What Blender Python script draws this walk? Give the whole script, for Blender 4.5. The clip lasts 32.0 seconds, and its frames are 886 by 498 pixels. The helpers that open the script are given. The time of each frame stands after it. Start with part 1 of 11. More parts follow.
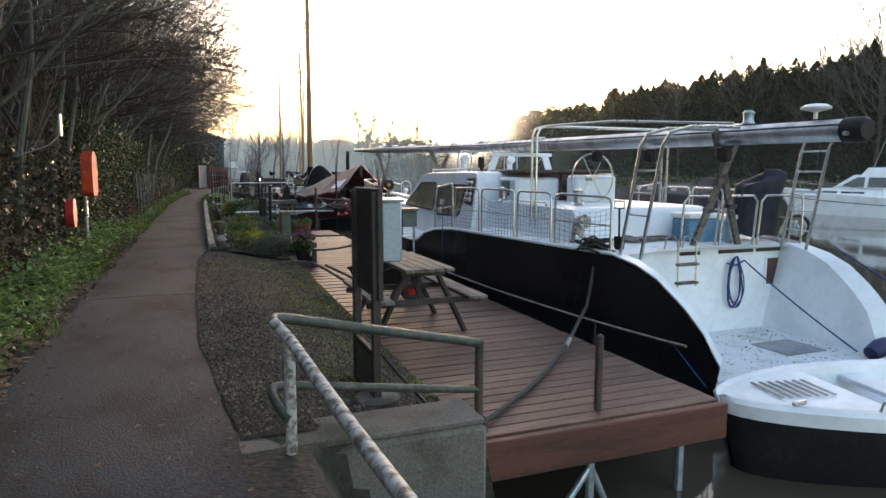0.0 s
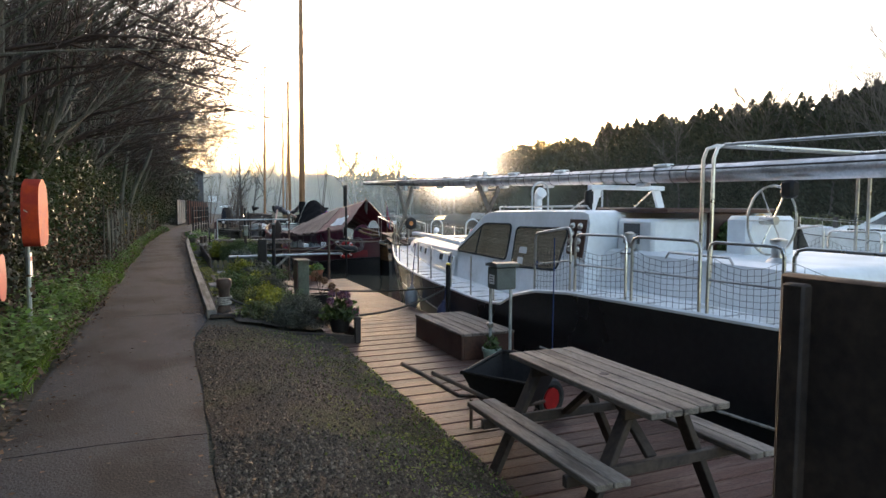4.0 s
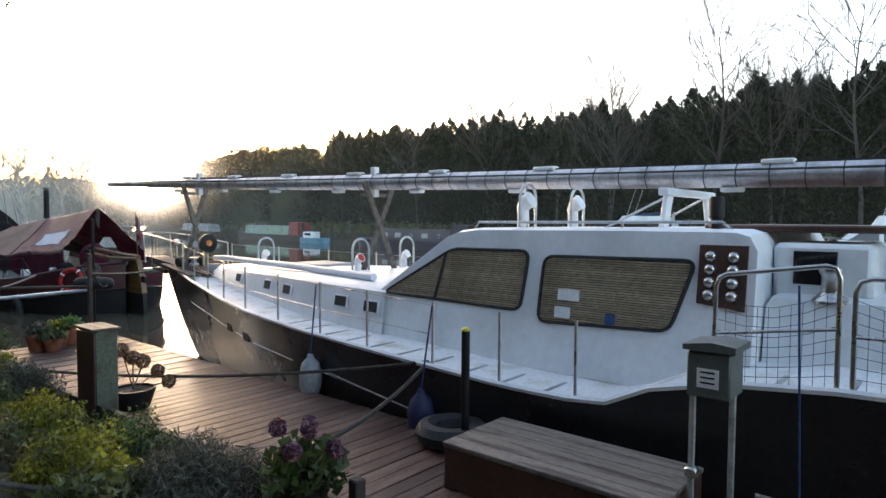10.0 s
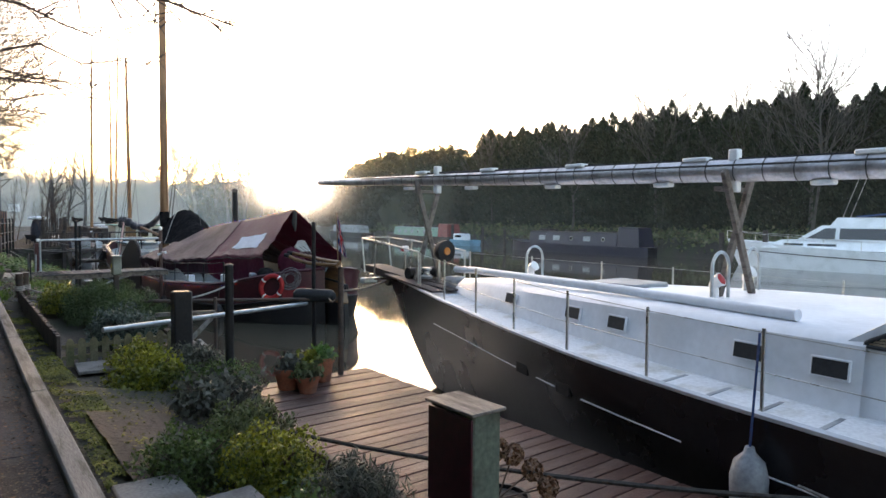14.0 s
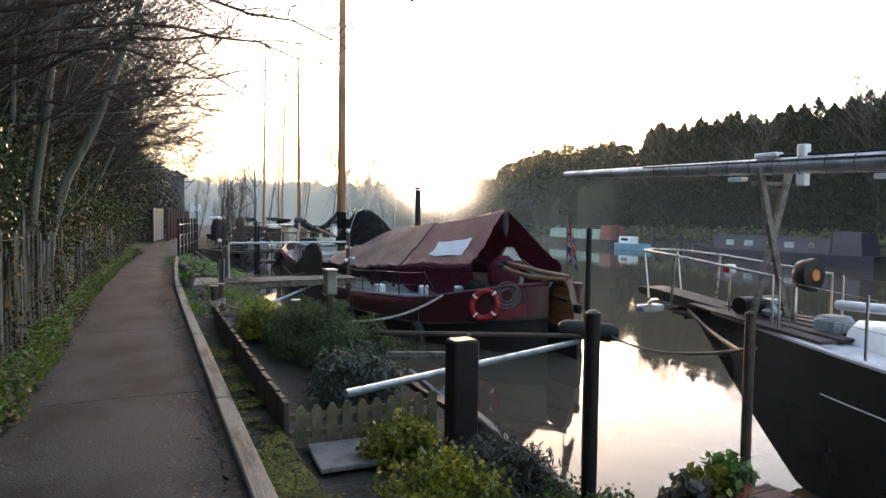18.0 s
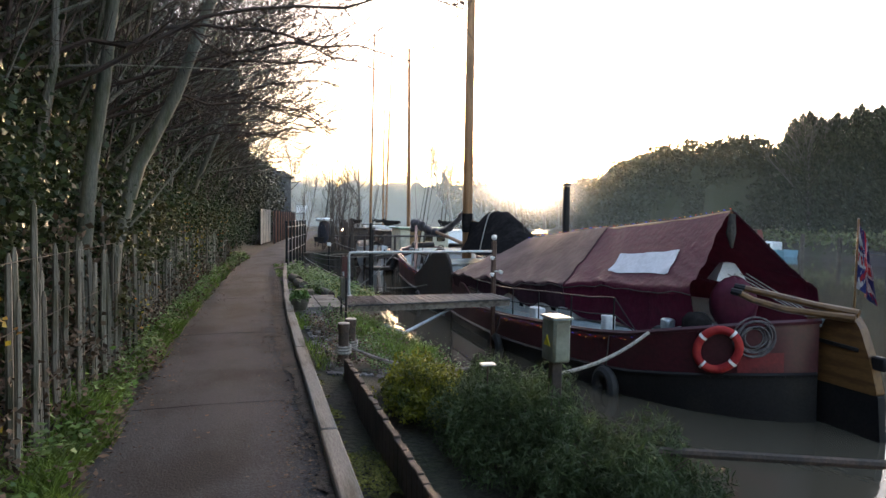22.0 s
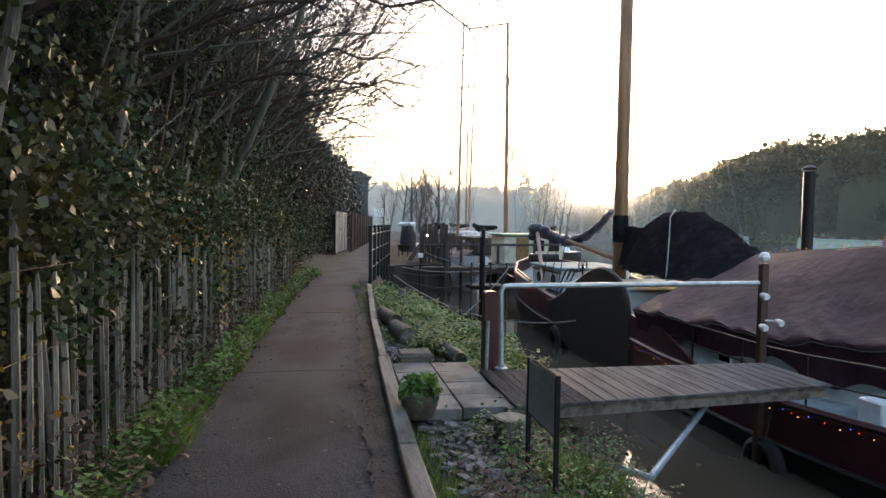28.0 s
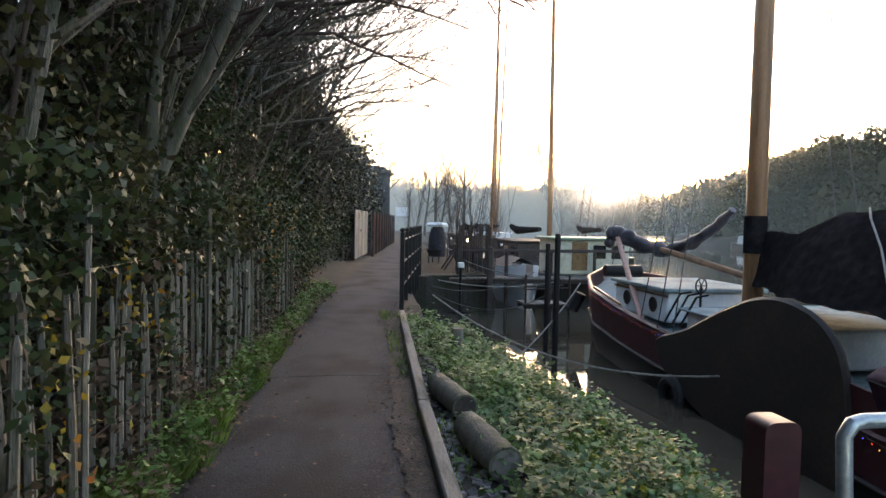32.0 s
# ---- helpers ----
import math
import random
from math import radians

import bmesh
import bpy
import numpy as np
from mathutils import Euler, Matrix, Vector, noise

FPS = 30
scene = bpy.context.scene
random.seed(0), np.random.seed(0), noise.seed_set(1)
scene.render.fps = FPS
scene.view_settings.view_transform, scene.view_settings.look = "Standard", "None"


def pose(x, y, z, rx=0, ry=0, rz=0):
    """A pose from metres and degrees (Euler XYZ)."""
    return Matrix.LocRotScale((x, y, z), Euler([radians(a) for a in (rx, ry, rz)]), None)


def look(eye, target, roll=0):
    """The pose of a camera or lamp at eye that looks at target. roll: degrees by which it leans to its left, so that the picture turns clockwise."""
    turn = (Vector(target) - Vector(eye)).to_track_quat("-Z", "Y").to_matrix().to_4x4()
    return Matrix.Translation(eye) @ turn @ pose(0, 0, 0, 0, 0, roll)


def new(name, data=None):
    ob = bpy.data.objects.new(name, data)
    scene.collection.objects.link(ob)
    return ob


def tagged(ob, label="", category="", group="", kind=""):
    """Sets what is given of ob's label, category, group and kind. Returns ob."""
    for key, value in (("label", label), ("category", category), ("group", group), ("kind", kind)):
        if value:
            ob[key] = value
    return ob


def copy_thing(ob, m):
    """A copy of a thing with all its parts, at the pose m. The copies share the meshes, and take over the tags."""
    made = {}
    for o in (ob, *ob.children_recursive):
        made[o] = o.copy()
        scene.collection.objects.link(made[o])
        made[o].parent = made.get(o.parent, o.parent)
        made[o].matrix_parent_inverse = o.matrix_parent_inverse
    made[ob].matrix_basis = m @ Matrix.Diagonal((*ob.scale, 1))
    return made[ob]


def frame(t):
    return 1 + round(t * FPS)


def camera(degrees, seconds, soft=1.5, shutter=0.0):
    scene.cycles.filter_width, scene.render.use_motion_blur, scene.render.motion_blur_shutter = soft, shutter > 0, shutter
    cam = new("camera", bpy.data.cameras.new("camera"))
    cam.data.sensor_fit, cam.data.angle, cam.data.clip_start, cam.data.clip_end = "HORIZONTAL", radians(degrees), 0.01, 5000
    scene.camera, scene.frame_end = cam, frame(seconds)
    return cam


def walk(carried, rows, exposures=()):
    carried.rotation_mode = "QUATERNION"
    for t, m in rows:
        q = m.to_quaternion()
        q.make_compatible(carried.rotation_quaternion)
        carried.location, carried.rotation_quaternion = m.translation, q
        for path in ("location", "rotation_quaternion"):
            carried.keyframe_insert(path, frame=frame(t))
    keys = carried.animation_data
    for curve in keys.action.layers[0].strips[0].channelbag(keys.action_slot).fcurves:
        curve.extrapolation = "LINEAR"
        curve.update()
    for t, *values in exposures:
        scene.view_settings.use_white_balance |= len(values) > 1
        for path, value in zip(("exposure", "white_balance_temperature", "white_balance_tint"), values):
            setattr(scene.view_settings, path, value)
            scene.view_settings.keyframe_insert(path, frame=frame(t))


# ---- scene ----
cam = camera(70.3, 32.0)
METRES, EYE, TILT, LEAN, TURN = 31.2, 1.5, 0.0, 0.0, -21.3
ROWS = [
    (0.0, 0.0, 0.0, 0.0, 0.02, -6.92, -0.2),
    (0.5, -0.0066, 0.0152, 0.0005, 0.24, -6.91, -0.2),
    (1.0, -0.0138, 0.0289, 0.0007, 0.44, -6.8, -0.2),
    (1.5, -0.0194, 0.0414, 0.0003, 0.67, -6.5, -0.2),
    (2.0, -0.0244, 0.0546, 0.0005, 0.91, -5.91, -0.2),
    (2.5, -0.0315, 0.0674, 0.0011, 1.1, -5.41, -0.3),
    (4.5, -0.057, 0.1209, 0.0017, -3.33, -3.3, -0.34),
    (5.0, -0.0633, 0.1347, 0.0022, -4.27, -2.98, -0.32),
    (5.5, -0.0692, 0.1487, 0.0027, -5.81, -2.78, -0.35),
    (6.0, -0.0746, 0.1619, 0.0024, -8.09, -2.75, -0.31),
    (6.5, -0.0798, 0.1752, 0.002, -9.13, -2.72, -0.33),
    (7.0, -0.0847, 0.1883, 0.0023, -11.99, -2.67, -0.38),
    (7.5, -0.0893, 0.2023, 0.0026, -13.78, -2.76, -0.31),
    (8.0, -0.0954, 0.2156, 0.0026, -15.26, -2.69, -0.4),
    (8.5, -0.1016, 0.229, 0.0025, -19.41, -2.62, -0.47),
    (9.0, -0.108, 0.2429, 0.0029, -23.38, -2.62, -0.47),
    (9.5, -0.1145, 0.2561, 0.0031, -26.52, -2.62, -0.52),
    (10.0, -0.1198, 0.2695, 0.0028, -28.47, -2.7, -0.4),
    (10.5, -0.1243, 0.283, 0.0032, -28.25, -2.67, -0.35),
    (11.0, -0.1291, 0.2959, 0.0039, -27.97, -2.65, -0.36),
    (11.5, -0.1325, 0.3101, 0.0032, -27.71, -2.73, -0.35),
    (12.0, -0.137, 0.323, 0.0036, -27.2, -2.67, -0.39),
    (12.5, -0.1425, 0.3358, 0.0039, -25.13, -2.64, -0.44),
    (13.0, -0.1469, 0.3493, 0.0036, -21.64, -2.73, -0.46),
    (13.5, -0.1519, 0.3628, 0.0032, -18.46, -2.7, -0.5),
    (14.0, -0.1576, 0.3761, 0.0032, -16.73, -2.66, -0.46),
    (14.5, -0.1627, 0.3897, 0.0032, -15.04, -2.72, -0.55),
    (15.0, -0.169, 0.4033, 0.0029, -12.53, -2.71, -0.63),
    (15.5, -0.175, 0.4161, 0.0032, -11.14, -2.68, -0.62),
    (17.5, -0.1963, 0.4745, 0.0043, -4.93, -2.76, -0.7),
    (18.0, -0.2026, 0.4898, 0.0042, -4.18, -2.74, -0.75),
    (18.5, -0.208, 0.505, 0.0035, -3.66, -2.73, -0.76),
    (19.0, -0.2139, 0.5198, 0.0032, -1.82, -2.71, -0.81),
    (19.5, -0.2202, 0.5349, 0.0038, -0.55, -2.69, -0.82),
    (20.0, -0.2251, 0.5509, 0.0041, 0.42, -2.78, -0.83),
    (20.5, -0.231, 0.5661, 0.0037, 1.69, -2.77, -0.8),
    (21.0, -0.2365, 0.5814, 0.0037, 2.66, -2.73, -0.78),
    (21.5, -0.2413, 0.5969, 0.0048, 3.4, -2.77, -0.81),
    (22.0, -0.2471, 0.6112, 0.0048, 4.41, -2.74, -0.9),
    (22.5, -0.2532, 0.6264, 0.0041, 5.15, -2.72, -0.88),
    (23.0, -0.2594, 0.6418, 0.0046, 5.52, -2.7, -0.89),
    (23.5, -0.2669, 0.6567, 0.0044, 6.0, -2.61, -0.95),
    (24.0, -0.2735, 0.673, 0.0038, 6.3, -2.51, -1.04),
    (24.5, -0.2794, 0.6885, 0.0036, 6.63, -2.4, -0.96),
    (25.0, -0.284, 0.7046, 0.0039, 6.98, -2.35, -0.96),
    (25.5, -0.2875, 0.7204, 0.0046, 7.34, -2.38, -0.97),
    (26.0, -0.2929, 0.7347, 0.0038, 8.96, -2.39, -0.98),
    (26.5, -0.2993, 0.75, 0.0033, 9.98, -2.39, -1.01),
    (28.5, -0.3239, 0.8126, 0.0033, 10.97, -2.4, -0.96),
    (29.0, -0.3301, 0.8293, 0.0038, 11.2, -2.41, -1.0),
    (29.5, -0.3355, 0.8465, 0.004, 11.41, -2.44, -1.02),
    (30.0, -0.3427, 0.8625, 0.0044, 11.6, -2.43, -1.12),
    (30.5, -0.349, 0.8795, 0.0038, 11.82, -2.44, -1.07),
    (31.0, -0.3553, 0.8959, 0.0045, 12.04, -2.43, -1.08),
    (31.5, -0.3622, 0.9117, 0.0049, 12.26, -2.45, -1.14),
    (32.0, -0.3674, 0.9281, 0.0042, 12.5, -2.46, -1.21),
]
walk(cam, [(t, pose(0, 0, EYE, TILT, LEAN, TURN) @ pose(METRES * x, METRES * y, METRES * z, 90 + pitch, roll, yaw)) for t, x, y, z, yaw, pitch, roll in ROWS],
     exposures=[(0.0, 3.04, 7100, 19), (6.0, 3.15, 7000, 19), (13.0, 3.25, 7000, 20), (19.0, 3.33, 7100, 22), (32.0, 3.25, 6800, 20)])

# ---- world and sun ----
SUN_AZ, SUN_EL = 24.5, 4.0
world = bpy.data.worlds.new("world")
scene.world = world
world.use_nodes = True
wn = world.node_tree.nodes
sky = wn.new("ShaderNodeTexSky")
sky.sky_type = "NISHITA"
sky.sun_disc = False
sky.sun_elevation, sky.sun_rotation = radians(SUN_EL), radians(SUN_AZ)
sky.air_density, sky.dust_density, sky.ozone_density = 0.8, 1.3, 1.0
world.node_tree.links.new(sky.outputs[0], wn["Background"].inputs[0])
wn["Background"].inputs[1].default_value = 0.15
sun = new("sun", bpy.data.lights.new("sun", "SUN"))
sun.data.energy, sun.data.angle, sun.data.color = 0.6, radians(2.5), (1.0, 0.82, 0.58)
sun.matrix_basis = look((math.sin(radians(SUN_AZ)) * 50, math.cos(radians(SUN_AZ)) * 50, 50 * math.tan(radians(SUN_EL))), (0, 0, 0))

# ---- building helpers ----
ORG = {}


def lerp(table, t):
    return float(np.interp(t, [a for a, _ in table], [b for _, b in table]))


_S = [(a, b, c) for a in (-1, 1) for b in (-1, 1) for c in (-1, 1)]
_IDX = {(s, ax): i * 3 + ax for i, s in enumerate(_S) for ax in range(3)}


def _box_faces():
    pts = []
    for s in _S:
        for ax in range(3):
            pts.append(Vector([s[k] * (1.0 if k == ax else 0.8) for k in range(3)]))
    faces = []
    for ax in range(3):
        o1, o2 = [k for k in range(3) if k != ax]
        for sg in (-1, 1):
            quad = []
            for a, b in ((-1, -1), (1, -1), (1, 1), (-1, 1)):
                s = [0, 0, 0]
                s[ax], s[o1], s[o2] = sg, a, b
                quad.append(_IDX[tuple(s), ax])
            faces.append(quad)
        for a in (-1, 1):
            for b in (-1, 1):
                s1, s2 = [0, 0, 0], [0, 0, 0]
                s1[ax], s2[ax] = -1, 1
                for s in (s1, s2):
                    s[o1], s[o2] = a, b
                faces.append([_IDX[tuple(s1), o1], _IDX[tuple(s2), o1], _IDX[tuple(s2), o2], _IDX[tuple(s1), o2]])
    for s in _S:
        faces.append([_IDX[s, 0], _IDX[s, 1], _IDX[s, 2]])
    out = []
    for f in faces:
        n = (pts[f[1]] - pts[f[0]]).cross(pts[f[2]] - pts[f[0]])
        c = sum((pts[i] for i in f), Vector()) / len(f)
        out.append(f if n.dot(c) > 0 else f[::-1])
    return out


_BOXF = _box_faces()


class Geo:
    """Vertices and faces of one part."""

    def __init__(self):
        self.v, self.f = [], []

    def add(self, vs, fs, m=None):
        n = len(self.v)
        self.v += [tuple(m @ Vector(p)) if m else tuple(p) for p in vs]
        self.f += [[i + n for i in f] for f in fs]
        return self

    def box(self, x0, y0, z0, x1, y1, z1, b=0.006, m=None):
        c = ((x0 + x1) / 2, (y0 + y1) / 2, (z0 + z1) / 2)
        h = (abs(x1 - x0) / 2, abs(y1 - y0) / 2, abs(z1 - z0) / 2)
        b = min(b, 0.45 * min(h))
        vs = [tuple(c[k] + s[k] * (h[k] if k == ax else h[k] - b) for k in range(3)) for s in _S for ax in range(3)]
        return self.add(vs, _BOXF, m)

    def beam(self, p, q, w, h, b=0.005, up=(0, 0, 1)):
        p, q = Vector(p), Vector(q)
        d = (q - p)
        y = d.normalized()
        x = y.cross(Vector(up)).normalized()
        z = x.cross(y)
        m = Matrix.Translation((p + q) / 2) @ Matrix((x, y, z)).transposed().to_4x4()
        return self.box(-w / 2, -d.length / 2, -h / 2, w / 2, d.length / 2, h / 2, b, m)

    def tube(self, pts, r, n=8, closed=False, cap=True):
        pts = [Vector(p) for p in pts]
        k = len(pts)
        rs = r if isinstance(r, (list, tuple)) else [r] * k
        base = len(self.v)
        side = None
        for i, p in enumerate(pts):
            a, b = (pts[i - 1], pts[(i + 1) % k]) if closed else (pts[max(i - 1, 0)], pts[min(i + 1, k - 1)])
            d = (b - a).normalized()
            if side is None:
                side = d.orthogonal().normalized()
            side = side - d * side.dot(d)
            side = side.normalized() if side.length > 1e-6 else d.orthogonal().normalized()
            other = d.cross(side)
            for j in range(n):
                t = 2 * math.pi * j / n
                self.v.append(tuple(p + (side * math.cos(t) + other * math.sin(t)) * rs[i]))
        for i in range(k if closed else k - 1):
            a, b = base + i * n, base + ((i + 1) % k) * n
            for j in range(n):
                self.f.append([a + j, a + (j + 1) % n, b + (j + 1) % n, b + j])
        if cap and not closed:
            self.f.append([base + j for j in range(n)][::-1])
            self.f.append([base + (k - 1) * n + j for j in range(n)])
        return self

    def lathe(self, prof, n=14, m=None):
        vs, fs = [], []
        for r, z in prof:
            for j in range(n):
                t = 2 * math.pi * j / n
                vs.append((r * math.cos(t), r * math.sin(t), z))
        for i in range(len(prof) - 1):
            for j in range(n):
                fs.append([i * n + j, i * n + (j + 1) % n, (i + 1) * n + (j + 1) % n, (i + 1) * n + j])
        fs.append(list(range(n))[::-1])
        fs.append([(len(prof) - 1) * n + j for j in range(n)])
        return self.add(vs, fs, m)

    def rows(self, grid, wrap=False):
        base, w = len(self.v), len(grid[0])
        for r in grid:
            self.v += [tuple(p) for p in r]
        for i in range(len(grid) - 1):
            for j in range(w if wrap else w - 1):
                a, b = base + i * w, base + (i + 1) * w
                self.f.append([a + j, a + (j + 1) % w, b + (j + 1) % w, b + j])
        return self

    def slab(self, poly, axis, lo, hi):
        """A polygon of (a, b) pairs, pushed out along an axis (0, 1, 2) from lo to hi."""
        def put(a, b, c):
            p = [a, b]
            p.insert(axis, c)
            return tuple(p)
        n, base = len(poly), len(self.v)
        self.v += [put(a, b, lo) for a, b in poly] + [put(a, b, hi) for a, b in poly]
        self.f.append([base + i for i in range(n)])
        self.f.append([base + n + i for i in range(n)][::-1])
        for i in range(n):
            j = (i + 1) % n
            self.f.append([base + i, base + j, base + n + j, base + n + i])
        return self


def rounded(poly, r=0.05, k=4):
    """A polygon with its corners rounded off."""
    out, n = [], len(poly)
    for i in range(n):
        p, a, b = (Vector(poly[j]) for j in (i, i - 1, (i + 1) % n))
        da, db = (a - p), (b - p)
        q = min(r, da.length * 0.45, db.length * 0.45)
        s, e = p + da.normalized() * q, p + db.normalized() * q
        for t in range(k + 1):
            t /= k
            out.append(tuple(s * (1 - t) ** 2 + p * 2 * t * (1 - t) + e * t * t))
    return out


def sag(p, q, drop, n=12):
    """Points of a hanging rope."""
    p, q = Vector(p), Vector(q)
    return [p.lerp(q, i / n) - Vector((0, 0, drop * 4 * (i / n) * (1 - i / n))) for i in range(n + 1)]


def arc(c, r, a0, a1, n, u=(1, 0, 0), w=(0, 0, 1)):
    c, u, w = Vector(c), Vector(u), Vector(w)
    return [c + u * r * math.cos(radians(a0 + (a1 - a0) * i / n)) + w * r * math.sin(radians(a0 + (a1 - a0) * i / n)) for i in range(n + 1)]


def mesh_of(name, v, f, material, smooth=0.0, tidy=True):
    me = bpy.data.meshes.new(name)
    me.from_pydata(v, [], f)
    if tidy and len(f) < 4000:
        bm = bmesh.new()
        bm.from_mesh(me)
        bmesh.ops.recalc_face_normals(bm, faces=bm.faces)
        bm.to_mesh(me)
        bm.free()
    if smooth:
        me.polygons.foreach_set("use_smooth", [True] * len(me.polygons))
        me.set_sharp_from_angle(angle=radians(smooth))
    me.materials.append(material)
    return me


def thing(name, label, category, at=(0, 0, 0), group="", kind=""):
    ob = new(name)
    ob.empty_display_size = 0.1
    ob.location = at
    ORG[ob.name] = Vector(at)
    return tagged(ob, label, category, group, kind)


def part(name, g, material, parent=None, label="", smooth=40.0):
    """One mesh under a thing or a part; its points are given in the world's metres."""
    o = ORG[parent.name] if parent else Vector()
    v = [(p[0] - o.x, p[1] - o.y, p[2] - o.z) for p in g.v] if parent else g.v
    ob = new(name, mesh_of(name, v, g.f, material, smooth))
    ob.parent = parent
    ORG[ob.name] = o
    if label:
        ob["label"] = label
    return ob


def solo(name, g, material, label, category, at=None, group="", kind="", smooth=40.0):
    """A thing that is one mesh, with its origin at its base."""
    if at is None:
        a = np.array(g.v)
        at = ((a[:, 0].min() + a[:, 0].max()) / 2, (a[:, 1].min() + a[:, 1].max()) / 2, a[:, 2].min())
    ob = new(name, mesh_of(name, [(p[0] - at[0], p[1] - at[1], p[2] - at[2]) for p in g.v], g.f, material, smooth))
    ob.location = at
    ORG[ob.name] = Vector(at)
    return tagged(ob, label, category, group, kind)


def fast_mesh(name, verts, size, material):
    """A mesh of loose faces with the same number of corners, from an array of points."""
    verts = np.asarray(verts, dtype=np.float32).reshape(-1, 3)
    n = len(verts) // size
    me = bpy.data.meshes.new(name)
    me.vertices.add(len(verts))
    me.vertices.foreach_set("co", verts.ravel())
    me.loops.add(n * size)
    me.loops.foreach_set("vertex_index", np.arange(n * size, dtype=np.int32))
    me.polygons.add(n)
    me.polygons.foreach_set("loop_start", np.arange(0, n * size, size, dtype=np.int32))
    me.update(calc_edges=True)
    me.validate()
    me.materials.append(material)
    return me


def leaf_quads(at, size, rng, up=0.3, long=1.6, flat=False, aim=None):
    """Small pointed leaves with random turns at the points given."""
    at = np.asarray(at, dtype=np.float64)
    n = len(at)
    size = np.broadcast_to(size, (n,)) * rng.uniform(0.6, 1.3, n)
    d = rng.normal(size=(n, 3))
    d[:, 2] += up
    if aim is not None:
        d = d * 0.35 + aim
    d /= np.linalg.norm(d, axis=1)[:, None]
    away = rng.normal(size=(n, 3))
    if flat:
        d[:, 2] *= 0.35
        d /= np.linalg.norm(d, axis=1)[:, None]
        away = away * 0.3 + np.array([0, 0, 1.0])
    s = np.cross(d, away)
    s /= np.linalg.norm(s, axis=1)[:, None] + 1e-9
    w = s * (size * 0.5)[:, None]
    e = d * (size * long * 0.5)[:, None]
    fold = np.cross(d, s) * (size * 0.18)[:, None]
    return np.stack([at - e, at + w + fold, at + e, at - w + fold], axis=1)


def blades(at, height, rng, lean=0.5, width=0.008):
    """Grass blades: thin bent triangles standing on the points given."""
    at = np.asarray(at, dtype=np.float64)
    n = len(at)
    h = np.broadcast_to(height, (n,)) * rng.uniform(0.5, 1.3, n)
    a = rng.uniform(0, 2 * np.pi, n)
    side = np.stack([np.cos(a), np.sin(a), np.zeros(n)], 1) * width
    b = rng.uniform(0, 2 * np.pi, n)
    tip = at + np.stack([np.cos(b) * h * lean, np.sin(b) * h * lean, h], 1)
    mid = (at + tip) / 2 + np.stack([np.zeros(n), np.zeros(n), h * 0.15], 1)
    return np.stack([at - side, at + side, mid + side * 0.7, mid - side * 0.7], 1), np.stack([mid - side * 0.7, mid + side * 0.7, tip], 1)


